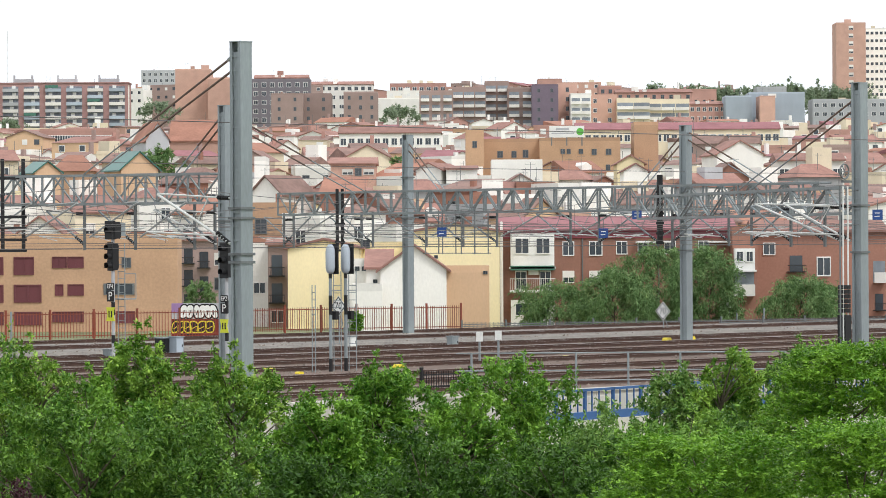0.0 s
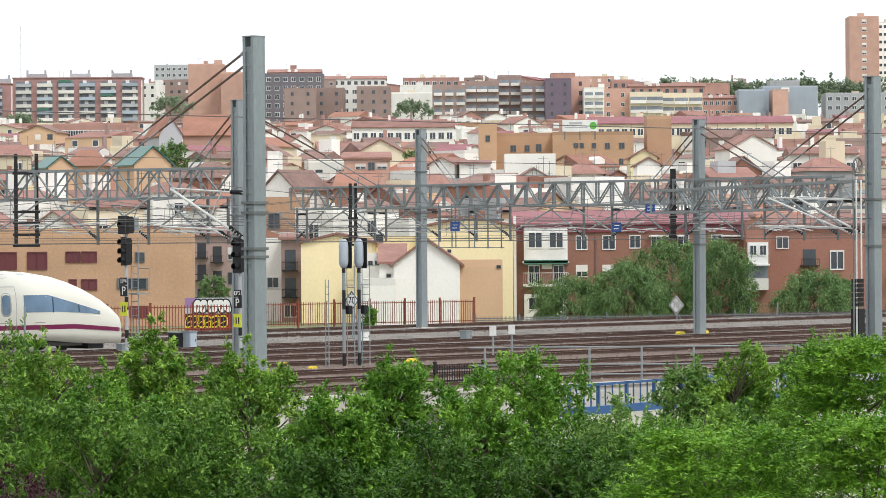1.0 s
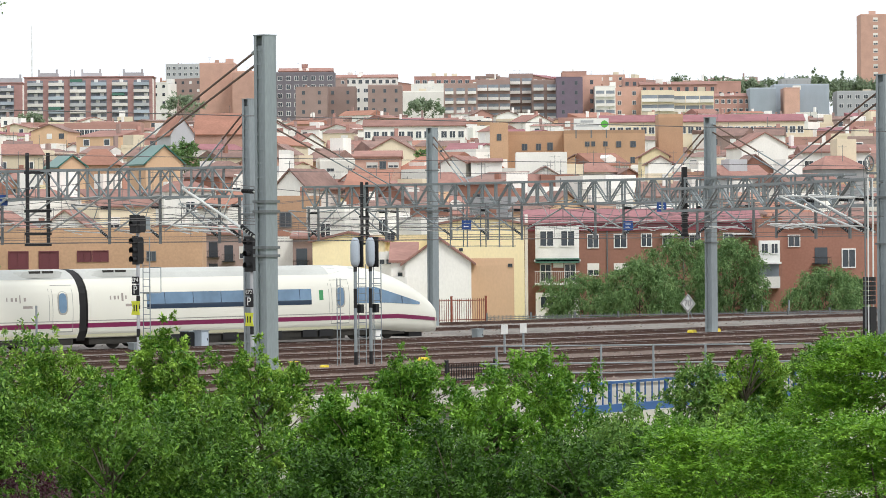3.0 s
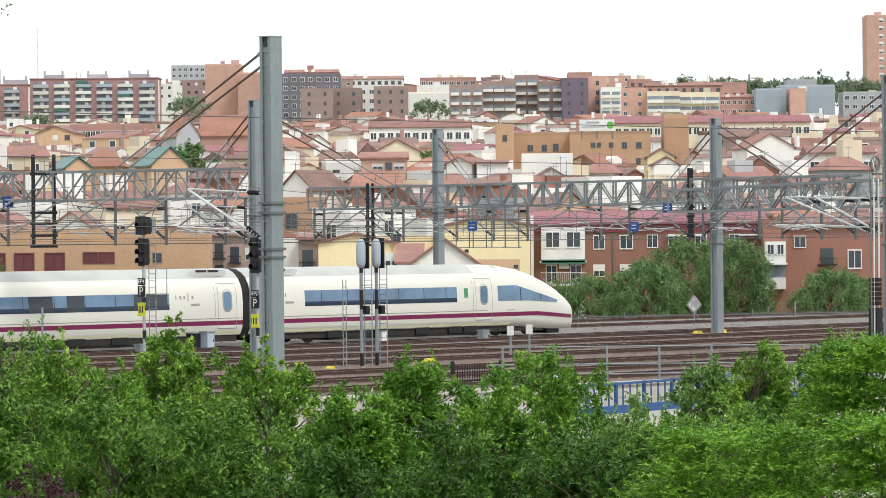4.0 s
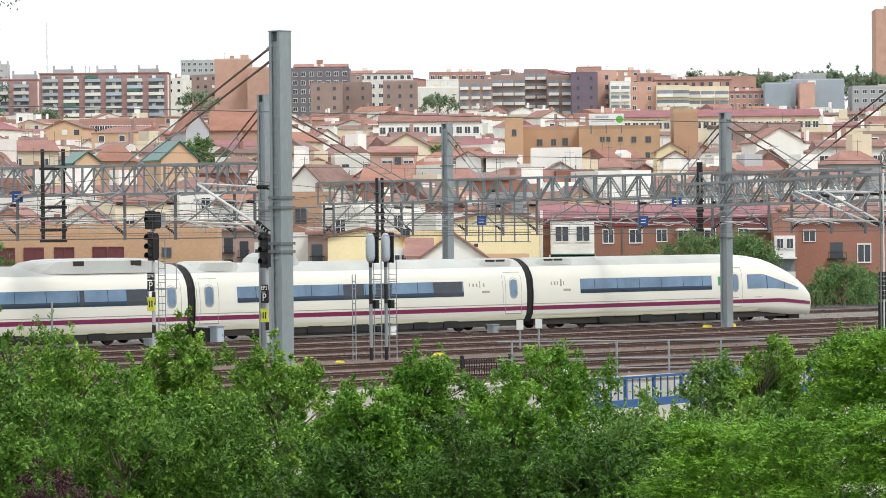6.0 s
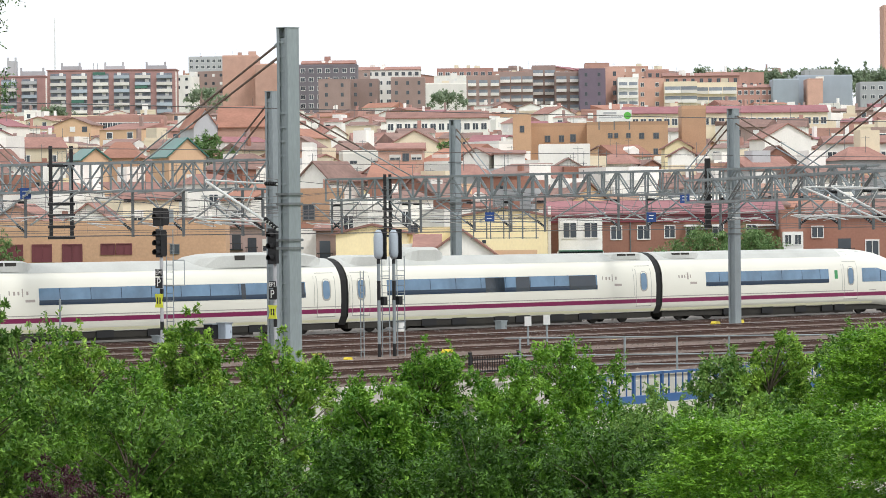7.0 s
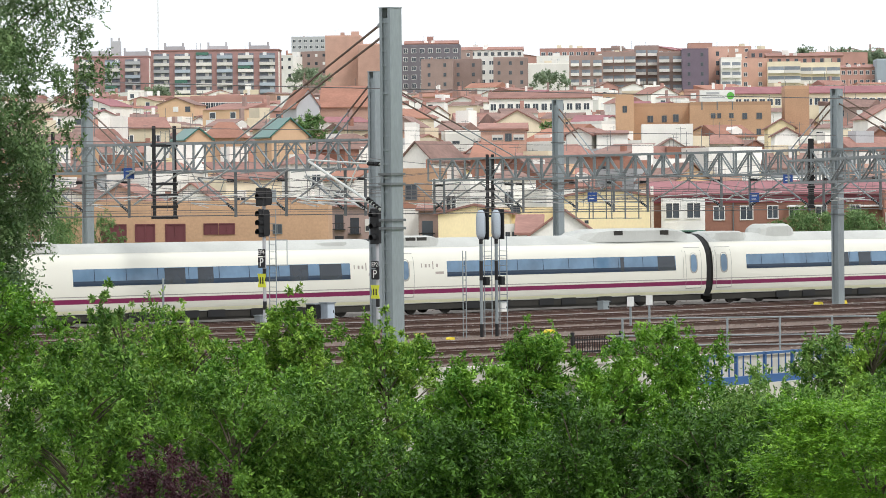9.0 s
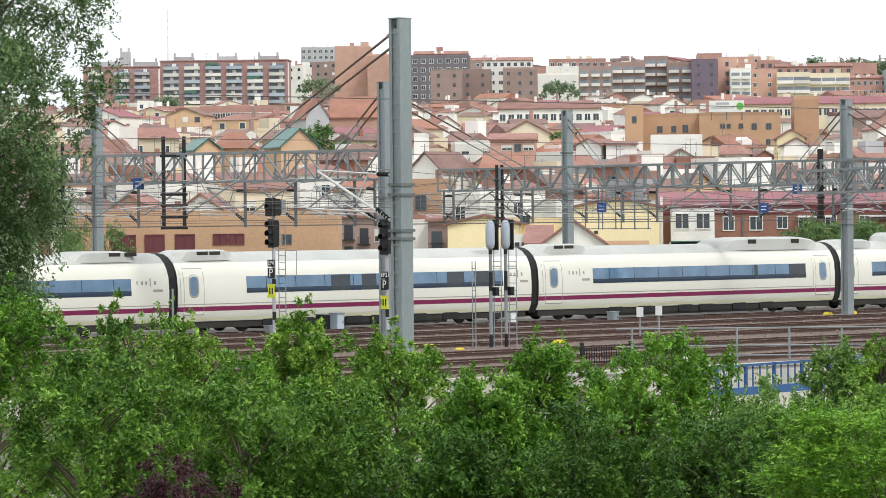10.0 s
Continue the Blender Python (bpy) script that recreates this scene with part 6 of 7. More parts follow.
def rear_signal(x, y, top, sx):
    """A signal seen from behind: rounded grey case, banded post, ladder with a cage."""
    t = thing("railway_signal", "rounded grey signal case on a banded post with a ladder", "signal", pose(x, y, -0.14, 0, 0, 90 - TRACK_ANGLE), "signals")
    banded_post(top - 1.2, 0.07, ((2.4, 3.2), (0.0, 0.6), (3.9, 4.3)), t, STEEL)
    n = 10
    prof = [(0.21 * math.cos(2 * math.pi * i / n), 0.19 * math.sin(2 * math.pi * i / n)) for i in range(n)]
    rings = [[(px * k, py * k, zz) for px, py in prof] for zz, k in ((top - 1.2, 0.5), (top - 1.1, 0.85), (top - 0.95, 1), (top - 0.3, 1), (top - 0.1, 0.8), (top, 0.4))]
    part("signal_case", Geo().loft(rings, closed=True, caps=True), material("pale_grey_case_paint", rgb("a9b4be"), 0.5), t, smooth=True)
    part("backplate", Geo().box(0.2, 0.25, -0.24, 0.24, top - 1.22, top + 0.03), BLACK, t)
    ladder(0.42, -0.2, top - 1.1, t)
    part("cross_arm", Geo().tube((0.42, -0.2, top - 1.9), (-0.1, 0, top - 1.9), 0.02, 5), STEEL, t)
    part("cable_box", Geo().box(0.1, 0.3, -0.2, 0.2, 2.2, 2.55), BLACK, t)
    return t


def speed_sign(x, y, z, w=0.82):
    t = thing("speed_sign", "white diamond speed sign with black border reading 70", "sign", pose(x, y, -0.14, 0, 0, 90 - TRACK_ANGLE), "speed signs")
    part("post", Geo().tube((0, 0, 0), (0, 0, z + 0.1), 0.035, 8), STEEL, t)
    part("brace", Geo().tube((0.55, 0, 0), (0.08, 0, z - 0.2), 0.025, 6), STEEL, t)
    r = w / 2 ** 0.5
    board = part("board", Geo().add([(dx, a * r, z + 0.14 + b * r) for dx in (-0.06, -0.04) for a, b in ((0, -1), (1, 0), (0, 1), (-1, 0))], [(0, 1, 2, 3), (7, 6, 5, 4), (0, 4, 5, 1), (1, 5, 6, 2), (2, 6, 7, 3), (3, 7, 4, 0)]), SIGN_W, t)
    bd = Geo()
    o, i = r * 0.92, r * 0.78
    bd.add([(-0.064, a * q, z + 0.14 + b * q) for q in (o, i) for a, b in ((0, -1), (1, 0), (0, 1), (-1, 0))], [(k, (k + 1) % 4, 4 + (k + 1) % 4, 4 + k) for k in range(4)])
    part("border", bd, BLACK, board)
    lettering("70", 0.52, board, pose(-0.066, 0, z + 0.14, 90, 0, -90), BLACK)


main_signal(-14.01, 165, 3.57, 6.31, True)
main_signal(-9.36, 168, 2.98, 5.39, False)
rear_signal(-4.64, 160, 5.30, -1)
rear_signal(-4.03, 160.6, 5.30, 1)
speed_sign(13.19, 233, 1.04)
speed_sign(-5.49, 205, 1.89, 0.79)


# ---- overhead line ----
def wires():
    for i, o in enumerate(TRACKS):
        t = thing("overhead_line", "dark copper contact wire hung from a catenary wire", "overhead wire", rail_pose(0, o), "overhead lines", "structure")
        spans = [-120, -75, -28, 12, 47, 95, 150, 210]
        low = 5.35 + (0.45, -0.2, 0.3, -0.35, 0.15, 0.6, -0.1, 0.35, -0.28, 0.5)[i]
        part("contact_wire", Geo().tube((-120, 0, low), (210, 0, low), 0.011, 5), WIRE, t)
        cat, dr = Geo(), Geo()
        for a, b in zip(spans, spans[1:]):
            pts = [(a + (b - a) * k / 10, 0.0, low + 1.4 - 0.95 * (1 - (2 * k / 10 - 1) ** 2)) for k in range(11)]
            for p, q in zip(pts, pts[1:]):
                cat.tube(p, q, 0.013, 4, caps=False)
            for p in pts[1:-1:2]:
                dr.tube((p[0], 0, low), p, 0.007, 3, caps=False)
        part("catenary_wire", cat, WIRE, t)
        part("dropper", dr, WIRE, t, kind="stuff")
    for o, zz in ((-47.6, 9.2), (-9.9, 8.9), (15.6, 8.9)):
        f = thing("feeder_cable", "thin grey feeder cable strung between masts", "cable", rail_pose(0, o, zz), "", "structure")
        part("cable", Geo().tube((-120, 0, 0), (210, 0, 0), 0.016, 5), WIRE, f)


def cantilever(x, y, top, flip=1, reach=2.6, tube=None, drop=True, lift=0.0, discs=True):
    """A bracket in the plane across the tracks: drop tube, inclined arm, registration arm and insulators."""
    tube = tube or STEEL
    t = thing("cantilever_bracket", "steel bracket arm with insulators holding the contact wire", "bracket", pose(x, y, lift, 0, 0, 90 - TRACK_ANGLE), "brackets under the girders")
    f = flip
    if drop:
        part("drop_post", Geo().box(-0.05, 0.05, -0.05, 0.05, 4.95, top - lift), STEEL_DARK, t)
    part("inclined_tube", Geo().tube((0, 0, 5.2), (0, f * reach, 6.75), 0.045, 6), tube, t)
    part("top_tube", Geo().tube((0, 0, 6.6), (0, f * reach, 6.78), 0.028, 6), tube, t)
    part("strut", Geo().tube((0, f * reach * 0.45, 5.9), (0, f * reach * 0.3, 6.64), 0.02, 5), tube, t)
    part("registration_arm", Geo().tube((0, f * reach * 0.12, 5.45), (0, f * (reach + 0.5), 5.6), 0.028, 6), INSUL, t)
    part("steady_arm", Geo().tube((0, f * (reach + 0.4), 5.58), (0, f * (reach - 0.7), 5.38), 0.018, 5), INSUL, t)
    if not discs:
        return
    for a, b in (((0, f * 0.1, 5.26), (0, f * 0.55, 5.53)), ((0, f * 0.1, 6.61), (0, f * 0.5, 6.63))):
        a, b = Vector(a), Vector(b)
        for k in range(5):
            c = a.lerp(b, k / 4)
            d = (b - a).normalized() * 0.03
            part("insulator_disc", Geo().tube(c - d, c + d, 0.07, 8), BLACK, t)


def drop_frame(x, y, z0, z1, w=0.95, bar=0.085):
    """A dark ladder-like frame hung through a girder."""
    t = thing("drop_frame", "dark steel frame hanging through the girder", "frame", pose(x, y, 0, 0, 0, 8), "drop frames")
    for sx in (-w / 2, w / 2):
        part("upright", Geo().box(sx - bar, sx + bar, -bar, bar, z0, z1), BLACK if bar > 0.05 else STEEL_DARK, t)
    for zz in (z0 + 0.05, z0 + 0.55, z0 + 1.1, z0 + 1.6, z1 - 0.9):
        part("crossbar", Geo().box(-w / 2 - 0.15, w / 2 + 0.15, -0.05, 0.05, zz - bar * 0.7, zz + bar * 0.7), BLACK if bar > 0.05 else STEEL_DARK, t)


def line_sign(x, y, z, w=0.5):
    t = thing("line_sign", "small blue enamel number sign on the girder", "sign", pose(x, y, z), "blue line signs")
    b = part("board", Geo().box(-w / 2, w / 2, -0.03, 0.0, -w / 2, w / 2), SIGN_B, t)
    part("marking_bar", Geo().box(-w * 0.26, w * 0.26, -0.036, -0.03, w * 0.12, w * 0.2), SIGN_W, b)
    part("marking_bar", Geo().box(-w * 0.3, w * 0.2, -0.036, -0.03, -w * 0.2, -w * 0.13), SIGN_W, b)
    part("hanger", Geo().tube((0, 0.02, w / 2), (0, 0.02, w / 2 + 0.5), 0.02, 5), STEEL_DARK, t)


wires()

cantilever(-16.36, 177.55, 7.0, 1, 2.56)
cantilever(-10.2, 174.0, 7.0, 1, 2.56)
cantilever(-11.14, 174.54, 7.0, 1, 2.44)
cantilever(-21.63, 180.59, 7.0, 1, 2.44)
cantilever(-13.93, 176.15, 7.0, 1, 2.44)
cantilever(-23.9, 181.9, 7.0, 1, 2.92)
cantilever(-9.4, 230, 7.0, -1, 2.20)
cantilever(-8.8, 229.31, 7.0, 1, 2.44)
cantilever(-4.7, 224.62, 7.0, 1, 2.56)
cantilever(-4.03, 223.85, 7.0, 1, 2.44)
cantilever(-0.93, 220.29, 7.0, 1, 2.92)
cantilever(1.14, 217.92, 7.0, 1, 2.32)
cantilever(3.01, 215.78, 7.0, 1, 2.80)
cantilever(6.94, 211.28, 7.0, 1, 2.44)
cantilever(8.41, 209.6, 7.0, -1, 2.56)
cantilever(11.41, 206.15, 7.0, 1, 2.56)
cantilever(12.12, 205.35, 7.0, -1, 2.20)
cantilever(14.87, 202.19, 7.0, 1, 2.44)
cantilever(15.95, 200.96, 7.0, -1, 2.20)
cantilever(15.37, 171.7, 6.3, 1, 2.20)
cantilever(16.41, 167.02, 6.3, 1, 2.68)
cantilever(16.91, 164.78, 6.3, 1, 2.92)
cantilever(-6.5, 118.9, 6.5, 1, 3.2, INSUL, drop=False)
cantilever(-10.1, 173.2, 6.9, 1, 4.0, INSUL, drop=False)
cantilever(16.6, 158.4, 6.2, 1, 3.4, INSUL, drop=False)
cantilever(16.3, 159.4, 6.2, 1, 4.4, INSUL, drop=False)
for bx, by, bf, br in ((-16.36, 177.55, -1, 3.2), (-21.63, 180.59, -1, 3.4), (-19.5, 179.2, -1, 3.6), (-13.93, 176.15, -1, 3.0), (-23.9, 181.9, -1, 3.2), (-8.8, 229.31, -1, 3.4), (-4.7, 224.62, -1, 3.2),
                       (-0.93, 220.29, -1, 3.4), (3.01, 215.78, -1, 3.6), (6.94, 211.28, -1, 3.4), (11.41, 206.15, -1, 3.6), (8.41, 209.6, 1, 3.2), (14.87, 202.19, -1, 3.2), (15.37, 171.7, -1, 2.6)):
    cantilever(bx + 0.25, by - 0.14, 7.0, bf, br, PALE_TUBE, drop=False, lift=0.35 if bf < 0 else 0.1, discs=False)
drop_frame(-19.78, 178.92000000000002, 4.89, 9.17)
drop_frame(-25.91, 182.46, 5.15, 9.03)
drop_frame(11.47, 205.49, 5.09, 8.74, 0.12)
drop_frame(-5.98, 225.48000000000002, 4.74, 8.36, 0.3)
drop_frame(-0.61, 219.11999999999998, 4.57, 7.06, 0.75, 0.03)
drop_frame(0.35, 218.03, 4.57, 7.05, 0.75, 0.03)
drop_frame(1.39, 216.82999999999998, 4.57, 7.03, 0.75, 0.03)
drop_frame(2.14, 215.97, 4.56, 7.02, 0.75, 0.03)
line_sign(-21.55, 180, 7.02)
line_sign(-0.06, 205, 5.77)
line_sign(10.23, 205, 6.64)
line_sign(8.46, 205, 5.67)
line_sign(21.24, 190, 6.47)


def tensioner():
    """Wheel and counterweights on the mast at the edge of the yard."""
    t = thing("tension_device", "tension wheel with dark counterweight stack on a mast", "tensioner", pose(16.5, 157.6, 0, 0, 0, 90 - TRACK_ANGLE))
    ring = Geo()
    n = 18
    for i in range(n):
        a, b = 2 * math.pi * i / n, 2 * math.pi * (i + 1) / n
        ring.tube((-0.5 + 0.3 * math.cos(a), -0.1, 8.0 + 0.3 * math.sin(a)), (-0.5 + 0.3 * math.cos(b), -0.1, 8.0 + 0.3 * math.sin(b)), 0.035, 5, caps=False)
    part("wheel_rim", ring, STEEL_DARK, t)
    for i in range(6):
        a = math.pi * i / 3
        part("spoke", Geo().tube((-0.5, -0.1, 8.0), (-0.5 + 0.29 * math.cos(a), -0.1, 8.0 + 0.29 * math.sin(a)), 0.018, 4), STEEL_DARK, t)
    part("bracket", Geo().box(-0.5, 0.1, -0.06, 0.06, 7.55, 7.65), STEEL_DARK, t)
    for i in range(6):
        part("counterweight", Geo().tube((-0.55, -0.1, 2.3 + i * 0.19), (-0.55, -0.1, 2.46 + i * 0.19), 0.26, 14), BLACK, t)
    for xx in (-0.95, -0.75, -0.42):
        part("guide_tube", Geo().tube((xx, -0.2, 0.1), (xx, -0.2, 7.4), 0.035, 6), INSUL if xx > -0.8 else STEEL_DARK, t)
    part("cable_duct", Geo().box(-0.75, -0.35, -0.3, 0.1, 0.0, 2.2), BLACK, t)


tensioner()


# ---- fences, walls, railings ----
def palisade(p, q, height, mat, label, step=0.16, posts=2.7, base=-0.2, bar=0.034):
    p, q = Vector((*p, base)), Vector((*q, base))
    L = (q - p).length
    t = thing("fence", label, "fence", pose(p.x, p.y, base, 0, 0, math.degrees(math.atan2(q.y - p.y, q.x - p.x))), "", "structure")
    n = round(L / posts)
    pm = Geo().box(-0.05, 0.05, -0.05, 0.05, -0.3, height + 0.12).box(-0.06, 0.06, -0.06, 0.06, height + 0.12, height + 0.15).mesh("post", [mat])
    for i in range(n + 1):
        part("post", pm, mat, t).location.x = i * L / n
    for zz in (0.18, height - 0.12):
        part("rail", Geo().box(0, L, -0.02, 0.02, zz - 0.025, zz + 0.025), mat, t)
    pk = Geo()
    k = 0.0
    while k < L:
        pk.box(k - bar / 2, k + bar / 2, -0.012, 0.012, 0.05, height)
        k += step
    part("picket", pk, mat, t, kind="stuff")
    return t


palisade((-29.54, 217.40), (-13.03, 228.30), 1.55, FENCE_RED, "rust red steel palisade fence along the railway", 0.2)
palisade((-11.79, 235.16), (1.10, 242.89), 1.5, FENCE_RED, "rust brown steel palisade fence along the railway")
palisade((1.14, 242.89), (31.79, 255.74), 0.42, STEEL_DARK, "low grey mesh fence along the railway", 0.09, 3.0, bar=0.012)
palisade((-0.79, 138.34), (0.95, 140.23), 0.72, BLACK, "short black steel railing beside the tracks", 0.13, 2.4, base=-0.1, bar=0.022)


def access_ladder(x, y, h):
    t = thing("access_ladder", "slim grey steel access ladder beside the signals", "ladder", pose(x, y, -0.1, 0, 0, 20))
    ladder(0, -0.14, h, t)


access_ladder(-5.28, 159, 3.60)



def graffiti_wall():
    """A low wall covered with painted shapes that cannot be read."""
    t = thing("graffiti_wall", "low wall covered in black, white and yellow graffiti", "wall", pose(-14.91, 234, -0.4))
    part("wall", Geo().box(-1.45, 1.45, 0, 0.25, 0, 2.05), PLASTER["grey"], t)
    part("wall_end", Geo().box(-1.45, -0.75, -0.012, 0, 1.45, 2.05), material("mauve_paint", rgb("9a78a8"), 0.7), t)
    red = material("deep_red_paint", rgb("7a2a20"), 0.7)
    part("painted_panel", Geo().box(-1.44, 1.44, -0.010, 0, 0.05, 1.1), red, t)
    rng = random.Random(5)

    def stroke(x0, z0, x1, z1, wide, mat, lift):
        d = Vector((x1 - x0, 0, z1 - z0)).normalized()
        u = Vector((-d.z, 0, d.x)) * wide / 2
        pts = [(x0 + u.x, z0 + u.z), (x1 + u.x, z1 + u.z), (x1 - u.x, z1 - u.z), (x0 - u.x, z0 - u.z)]
        part("painted_stroke", Geo().prism(pts, -lift - 0.004, -lift), mat, t)

    def blob(x, z, rx, rz, lean, mat, lift, hole=0.0):
        n = 14
        def rim(k):
            return [(x + k * rx * math.copysign(abs(math.cos(q)) ** 0.7, math.cos(q)) + lean * k * rz * math.sin(q), z + k * rz * math.copysign(abs(math.sin(q)) ** 0.7, math.sin(q))) for q in (2 * math.pi * i / n for i in range(n))]
        if not hole:
            part("painted_shape", Geo().prism(rim(1), -lift - 0.004, -lift), mat, t)
            return
        o, i = rim(1), rim(hole)
        part("painted_outline", Geo().add([(px, -lift - 0.004, pz) for px, pz in o + i], [(k, (k + 1) % n, n + (k + 1) % n, n + k) for k in range(n)]), mat, t)

    xx = -0.72
    while xx < 1.3:  # bulging white shapes edged in black
        w, lean = rng.uniform(0.17, 0.24), rng.uniform(-0.25, 0.25)
        blob(xx, 1.55, w + 0.06, 0.46, lean, BLACK, 0.012)
        blob(xx, 1.55, w - 0.02, 0.38, lean, SIGN_W, 0.018)
        stroke(xx - 0.02, 1.35, xx + rng.uniform(-0.08, 0.08), 1.62, 0.06, BLACK, 0.024)
        xx += w * 1.75
    xx = -1.22
    while xx < 1.3:  # black shapes edged in yellow
        w, lean = rng.uniform(0.2, 0.3), rng.uniform(-0.3, 0.3)
        blob(xx, 0.62 + rng.uniform(-0.08, 0.08), w + 0.02, 0.42, lean, BLACK, 0.012)
        blob(xx, 0.62, w, 0.38, lean, YELLOW, 0.018, 0.78)
        stroke(xx - w * 0.5, 0.5, xx + w * 0.5, 0.66, 0.05, YELLOW, 0.024)
        xx += w * 1.6


graffiti_wall()


def retaining_wall():
    t = thing("retaining_wall", "pale concrete retaining wall at the edge of the tracks", "wall", rail_pose(0, -51.0), "", "structure")
    for i in range(40):
        part("wall_panel", Geo().box(-120 + i * 6 + 0.01, -114 + i * 6 - 0.01, -0.35, 0.0, -6.0, -0.02), CONCRETE, t)
    part("coping", Geo().box(-120, 120, -0.42, 0.06, -0.02, 0.1), CONCRETE, t)


retaining_wall()


def blue_railing(p, q, z):
    p, q = Vector((*p, z)), Vector((*q, z))
    L = (q - p).length
    t = thing("bridge_railing", "blue painted steel railing on a pale concrete parapet", "railing", pose(p.x, p.y, z, 0, 0, math.degrees(math.atan2(q.y - p.y, q.x - p.x))), "", "structure")
    part("top_rail", Geo().box(0, L, -0.05, 0.05, 0.86, 0.94), BLUE, t)
    part("base_beam", Geo().box(0, L, -0.12, 0.08, -0.06, 0.20), BLUE, t)
    bm = Geo().box(-0.02, 0.02, -0.02, 0.02, 0.14, 0.86).mesh("baluster", [BLUE])
    pm = Geo().box(-0.05, 0.05, -0.05, 0.05, 0.1, 0.95).mesh("post", [BLUE])
    k = 0
    while k * 0.46 < L:
        part("post" if k % 4 == 0 else "baluster", pm if k % 4 == 0 else bm, BLUE, t).location.x = k * 0.46
        k += 1
    part("parapet", Geo().box(-30, L + 20, -0.25, 0.35, -5.0, -0.06), CONCRETE, t, "pale concrete parapet")
    part("kerb_panel", Geo().box(0, L, 1.8, 1.9, -0.06, 0.55), CONCRETE, t)


blue_railing((2.6, 122.9), (18.0, 147.2), -0.5)


def pipe_railing():
    t = thing("pipe_railing", "grey steel pipe railing beside the tracks", "railing", pose(0.45, 139.3, -0.1, 0, 0, 3), "", "structure")
    pm = Geo().tube((0, 0, 0), (0, 0, 1.36), 0.04, 6).mesh("post", [STEEL])
    for i in range(9):
        part("post", pm, STEEL, t).location.x = 0.55 + i * 1.88
    for zz in (0.35, 0.7, 1.33):
        part("rail", Geo().tube((0, 0, zz), (16.2, 0, zz), 0.026, 6), STEEL, t)


pipe_railing()


def handrail():
    """A bent white tube at the head of the steps beside the bridge."""
    t = thing("handrail", "bent white steel tube at the end of the blue railing", "handrail", pose(2.75, 126.0, -0.5))
    g = Geo()
    bend = [Vector((-0.28 + 0.5 * k / 8, 0, 0.2 + 1.05 * math.cos(k / 8 * 1.4))) for k in range(9)]
    for p, q in zip(bend, bend[1:]):
        g.tube(p, q, 0.06, 8)
    part("tube", g, INSUL, t)
    for xx, hh in ((-0.26, 1.2), (0.2, 0.4)):
        part("post", Geo().tube((xx, 0, -0.5), (xx, 0, hh), 0.03, 6), STEEL, t)


handrail()


# ---- trackside boxes and markers ----
def marker(x, y, w=0.5, h=0.28):
    t = thing("track_marker", "small yellow painted trackside marker box", "marker", pose(x, y, -0.14, 0, 0, 90 - TRACK_ANGLE), "yellow markers")
    part("case", Geo().prism([(-w / 2, 0), (w / 2, 0), (w / 2, h * 0.6), (w * 0.3, h), (-w * 0.3, h), (-w / 2, h * 0.6)], -w * 0.4, w * 0.4), YELLOW, t)
    part("foot", Geo().box(-w * 0.55, w * 0.55, -w * 0.45, w * 0.45, -0.02, 0.03), CONCRETE, t)


def cabinet(x, y, w, d, h, mat, label):
    t = thing("trackside_cabinet", label, "cabinet", pose(x, y, -0.14, 0, 0, 90 - TRACK_ANGLE), "cabinets")
    part("body", Geo().box(-w / 2, w / 2, -d / 2, d / 2, 0.08, h), mat, t)
    part("lid", Geo().box(-w / 2 - 0.04, w / 2 + 0.04, -d / 2 - 0.04, d / 2 + 0.04, h, h + 0.05), STEEL, t)
    part("plinth", Geo().box(-w / 2 - 0.05, w / 2 + 0.05, -d / 2 - 0.05, d / 2 + 0.05, -0.1, 0.08), CONCRETE, t)
    dr = part("door", Geo().box(-w / 2 + 0.05, w / 2 - 0.05, -d / 2 - 0.02, -d / 2, 0.12, h - 0.06), mat, t)
    part("handle", Geo().box(w * 0.25, w * 0.3, -d / 2 - 0.05, -d / 2 - 0.02, h * 0.45, h * 0.6), BLACK, dr)


def short_post(x, y, h, cap=True):
    t = thing("marker_post", "short grey post with a pale box on top", "post", pose(x, y, -0.14), "trackside posts")
    part("post", Geo().tube((0, 0, 0), (0, 0, h), 0.05, 8), STEEL, t)
    if cap:
        part("box", Geo().box(-0.15, 0.15, -0.1, 0.1, h, h + 0.42), INSUL, t)


marker(11.91, 207.34, 0.42, 0.23)
marker(13.30, 209.45, 0.45, 0.25)
marker(5.61, 177.21, 0.32, 0.18)
marker(-7.17, 160.01, 0.42, 0.23)
marker(-5.83, 157.08, 0.3, 0.17)
marker(-1.89, 164.17, 0.42, 0.23)
cabinet(0.46, 198.35, 0.45, 0.4, 0.55, STEEL, "small grey trackside cabinet on a concrete plinth")
cabinet(-4.72, 199.36, 0.4, 0.3, 0.55, SIGN_W, "small white trackside cabinet on a concrete plinth")
cabinet(-12.91, 187.75, 0.5, 0.5, 0.85, PLASTER["pale_blue"], "pale grey relay cabinet by the track")
cabinet(-13.52, 187.86, 0.6, 0.6, 0.8, BLACK, "black relay cabinet by the track")
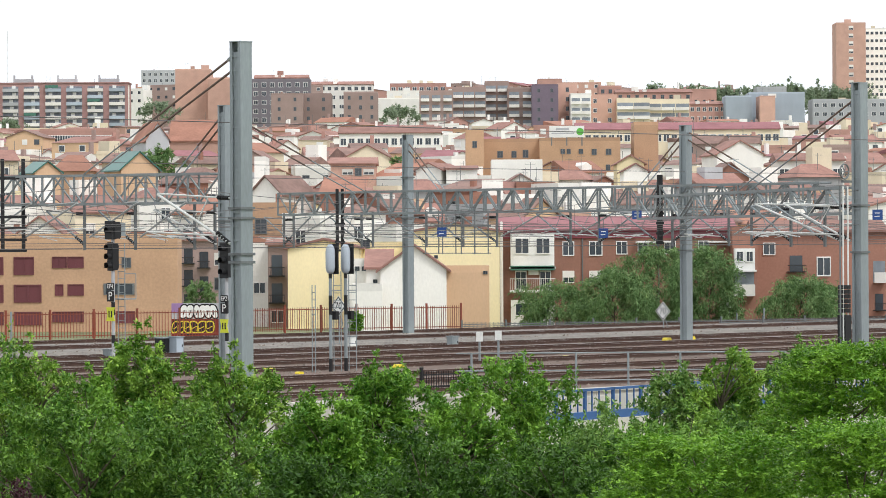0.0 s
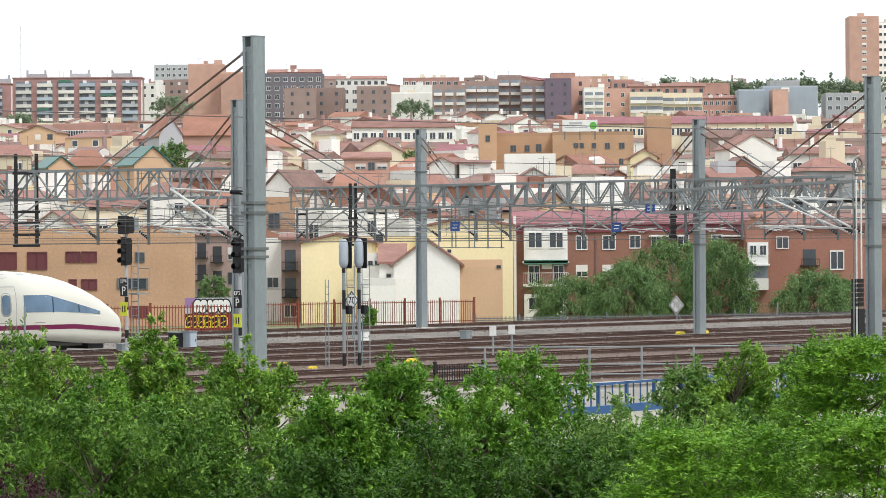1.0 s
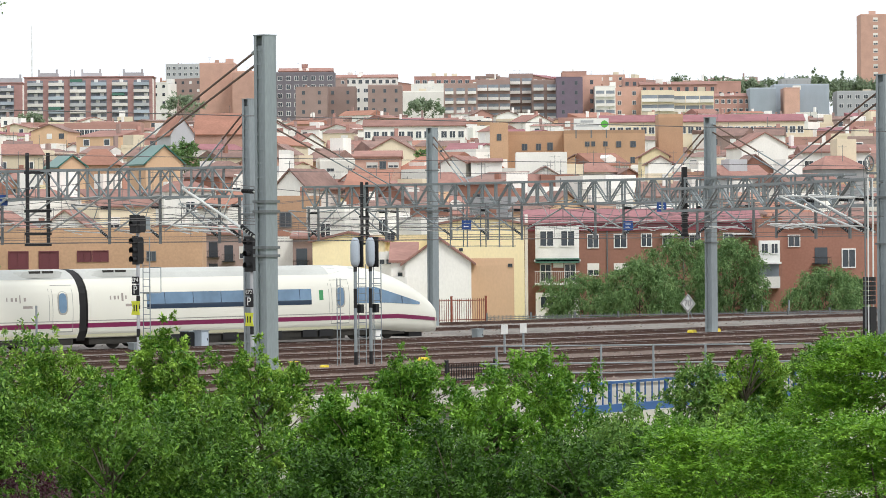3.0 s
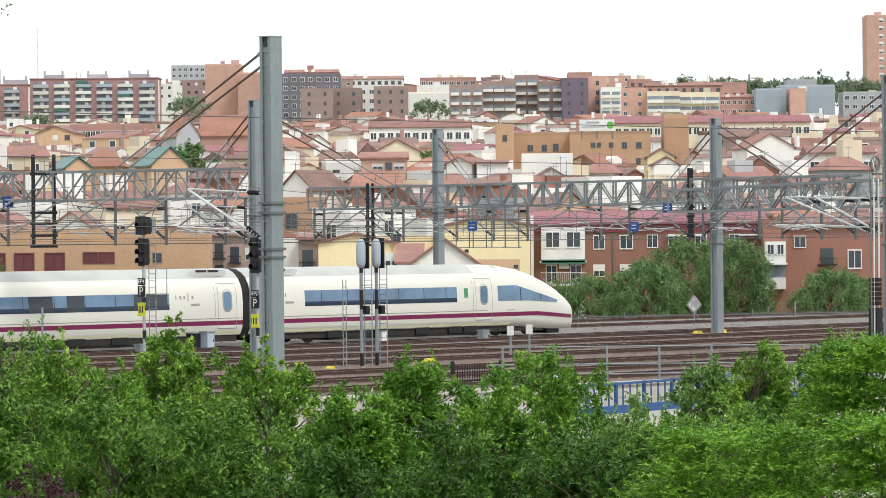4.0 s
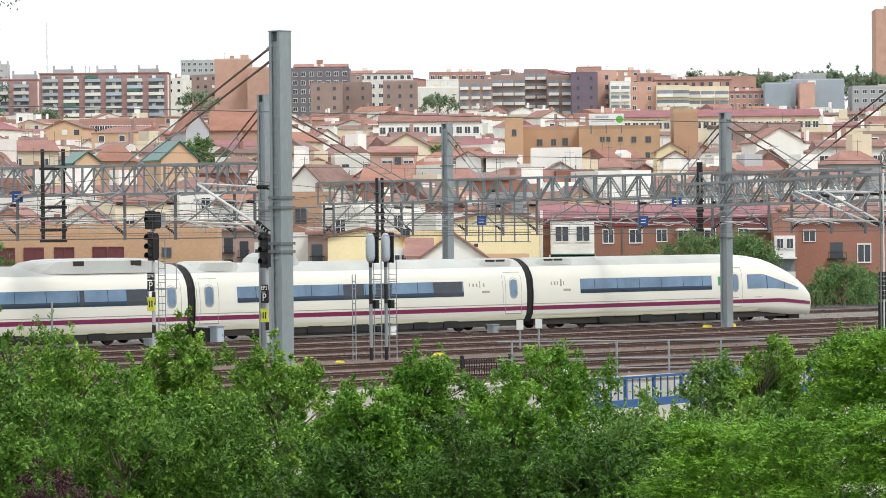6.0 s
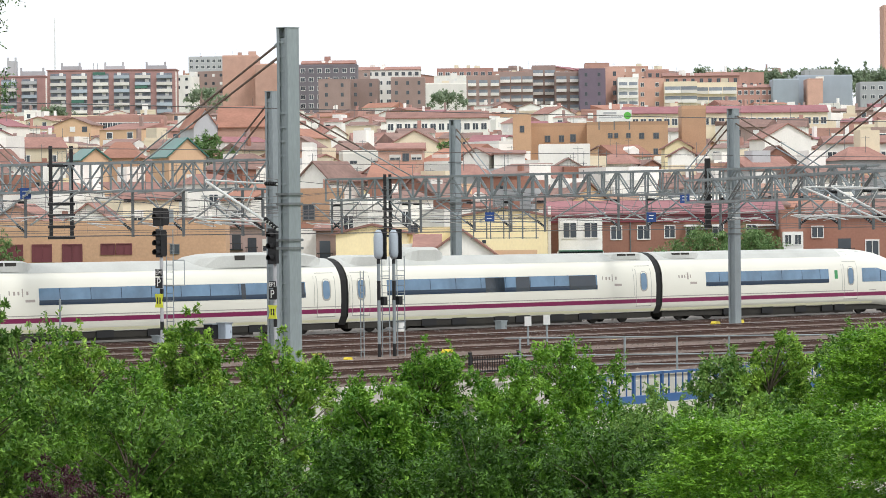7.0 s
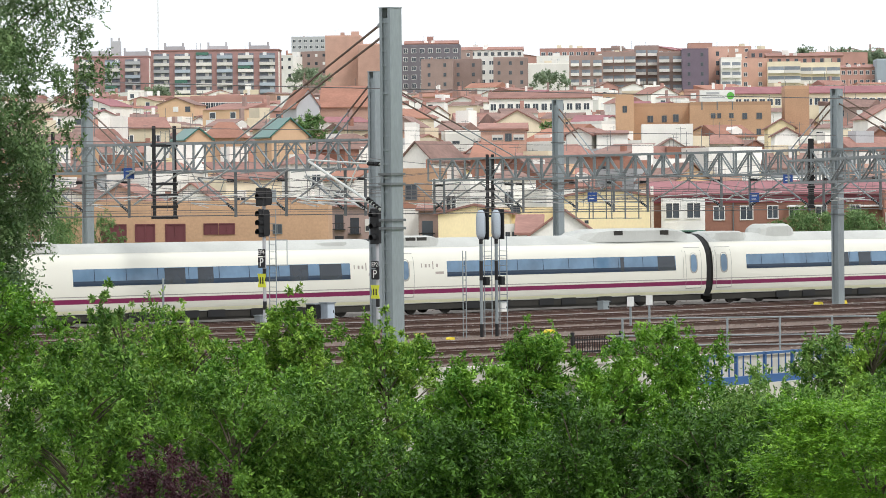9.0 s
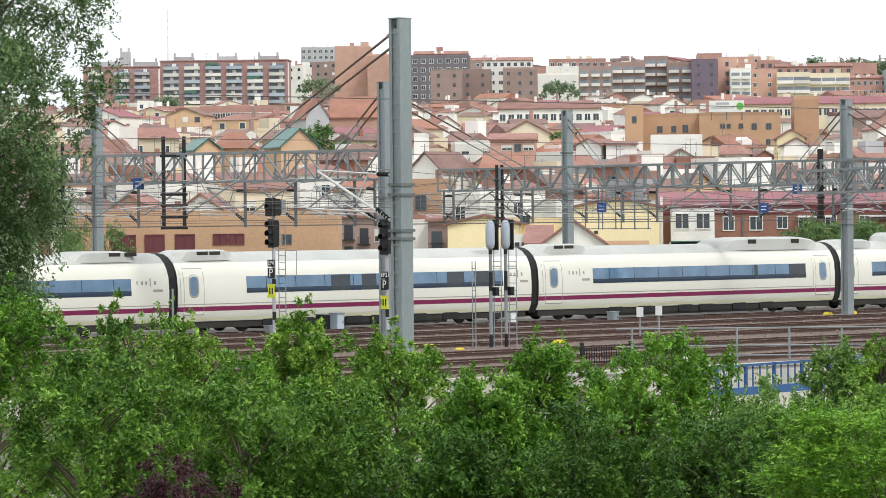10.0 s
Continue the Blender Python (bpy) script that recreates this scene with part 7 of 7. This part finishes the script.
cabinet(-15.57, 180.92, 0.4, 0.4, 0.45, STEEL, "small grey trackside cabinet on a concrete plinth")
short_post(1.58, 170.46, 1.01, True)
short_post(2.46, 174.38, 0.97, True)
short_post(-19.81, 178.20, 2.29, False)
short_post(18.90, 257.45, 0.93, True)
short_post(21.18, 256.86, 0.93, False)
short_post(24.71, 263.49, 1.46, False)
short_post(19.42, 257.32, 0.82, False)


# ---- far details ----
def billboard():
    t = thing("billboard", "white rooftop billboard with a green round emblem", "billboard", pose(16.37, 512, 18.52))
    part("board", Geo().box(-2.3, 2.3, 0, 0.2, 0.5, 2.0), SIGN_W, t)
    part("emblem", Geo().tube((1.75, -0.03, 1.25), (1.75, 0.0, 1.25), 0.48, 20), material("bright_green_paint", rgb("5fb548"), 0.5), t)
    part("lettering_bar", Geo().box(-1.4, 0.3, -0.02, 0, 1.45, 1.75), PLASTER["grey"], t)
    part("lettering_bar", Geo().box(-2.0, 1.0, -0.02, 0, 0.95, 1.12), PLASTER["grey"], t)
    for xx in (-2.0, 0.0, 2.0):
        part("support", Geo().box(xx - 0.08, xx + 0.08, 0.05, 0.2, -0.6, 0.5), STEEL_DARK, t)


billboard()


def antenna(x, y, z0, z1):
    t = thing("radio_mast", "thin grey lattice radio mast on the skyline", "radio mast", pose(x, y, z0))
    h = z1 - z0
    for a in range(3):
        c, s = 0.35 * math.cos(a * 2.1), 0.35 * math.sin(a * 2.1)
        part("leg", Geo().tube((c, s, 0), (c * 0.4, s * 0.4, h), 0.07, 5), INSUL, t)
    for i in range(int(h / 3)):
        part("brace", Geo().tube((-0.3, 0, i * 3), (0.3, 0, i * 3 + 2.4), 0.05, 4), INSUL, t)


antenna(-167.68, 1500, 40, 87.86)


# ---- the express runs along its track ----
def motions():
    rows = [(0.0, -24.75), (1.0, -13.65), (2.5, 2.72), (4.0, 18.47), (5.0, 28.79), (7.0, 49.05), (8.5, 64.35), (10.0, 79.72)]
    for k, car in enumerate(TRAIN):
        walk(car, [(t, rail_pose(s - k * CAR, 0, 0.07 + BED)) for t, s in rows])


motions()
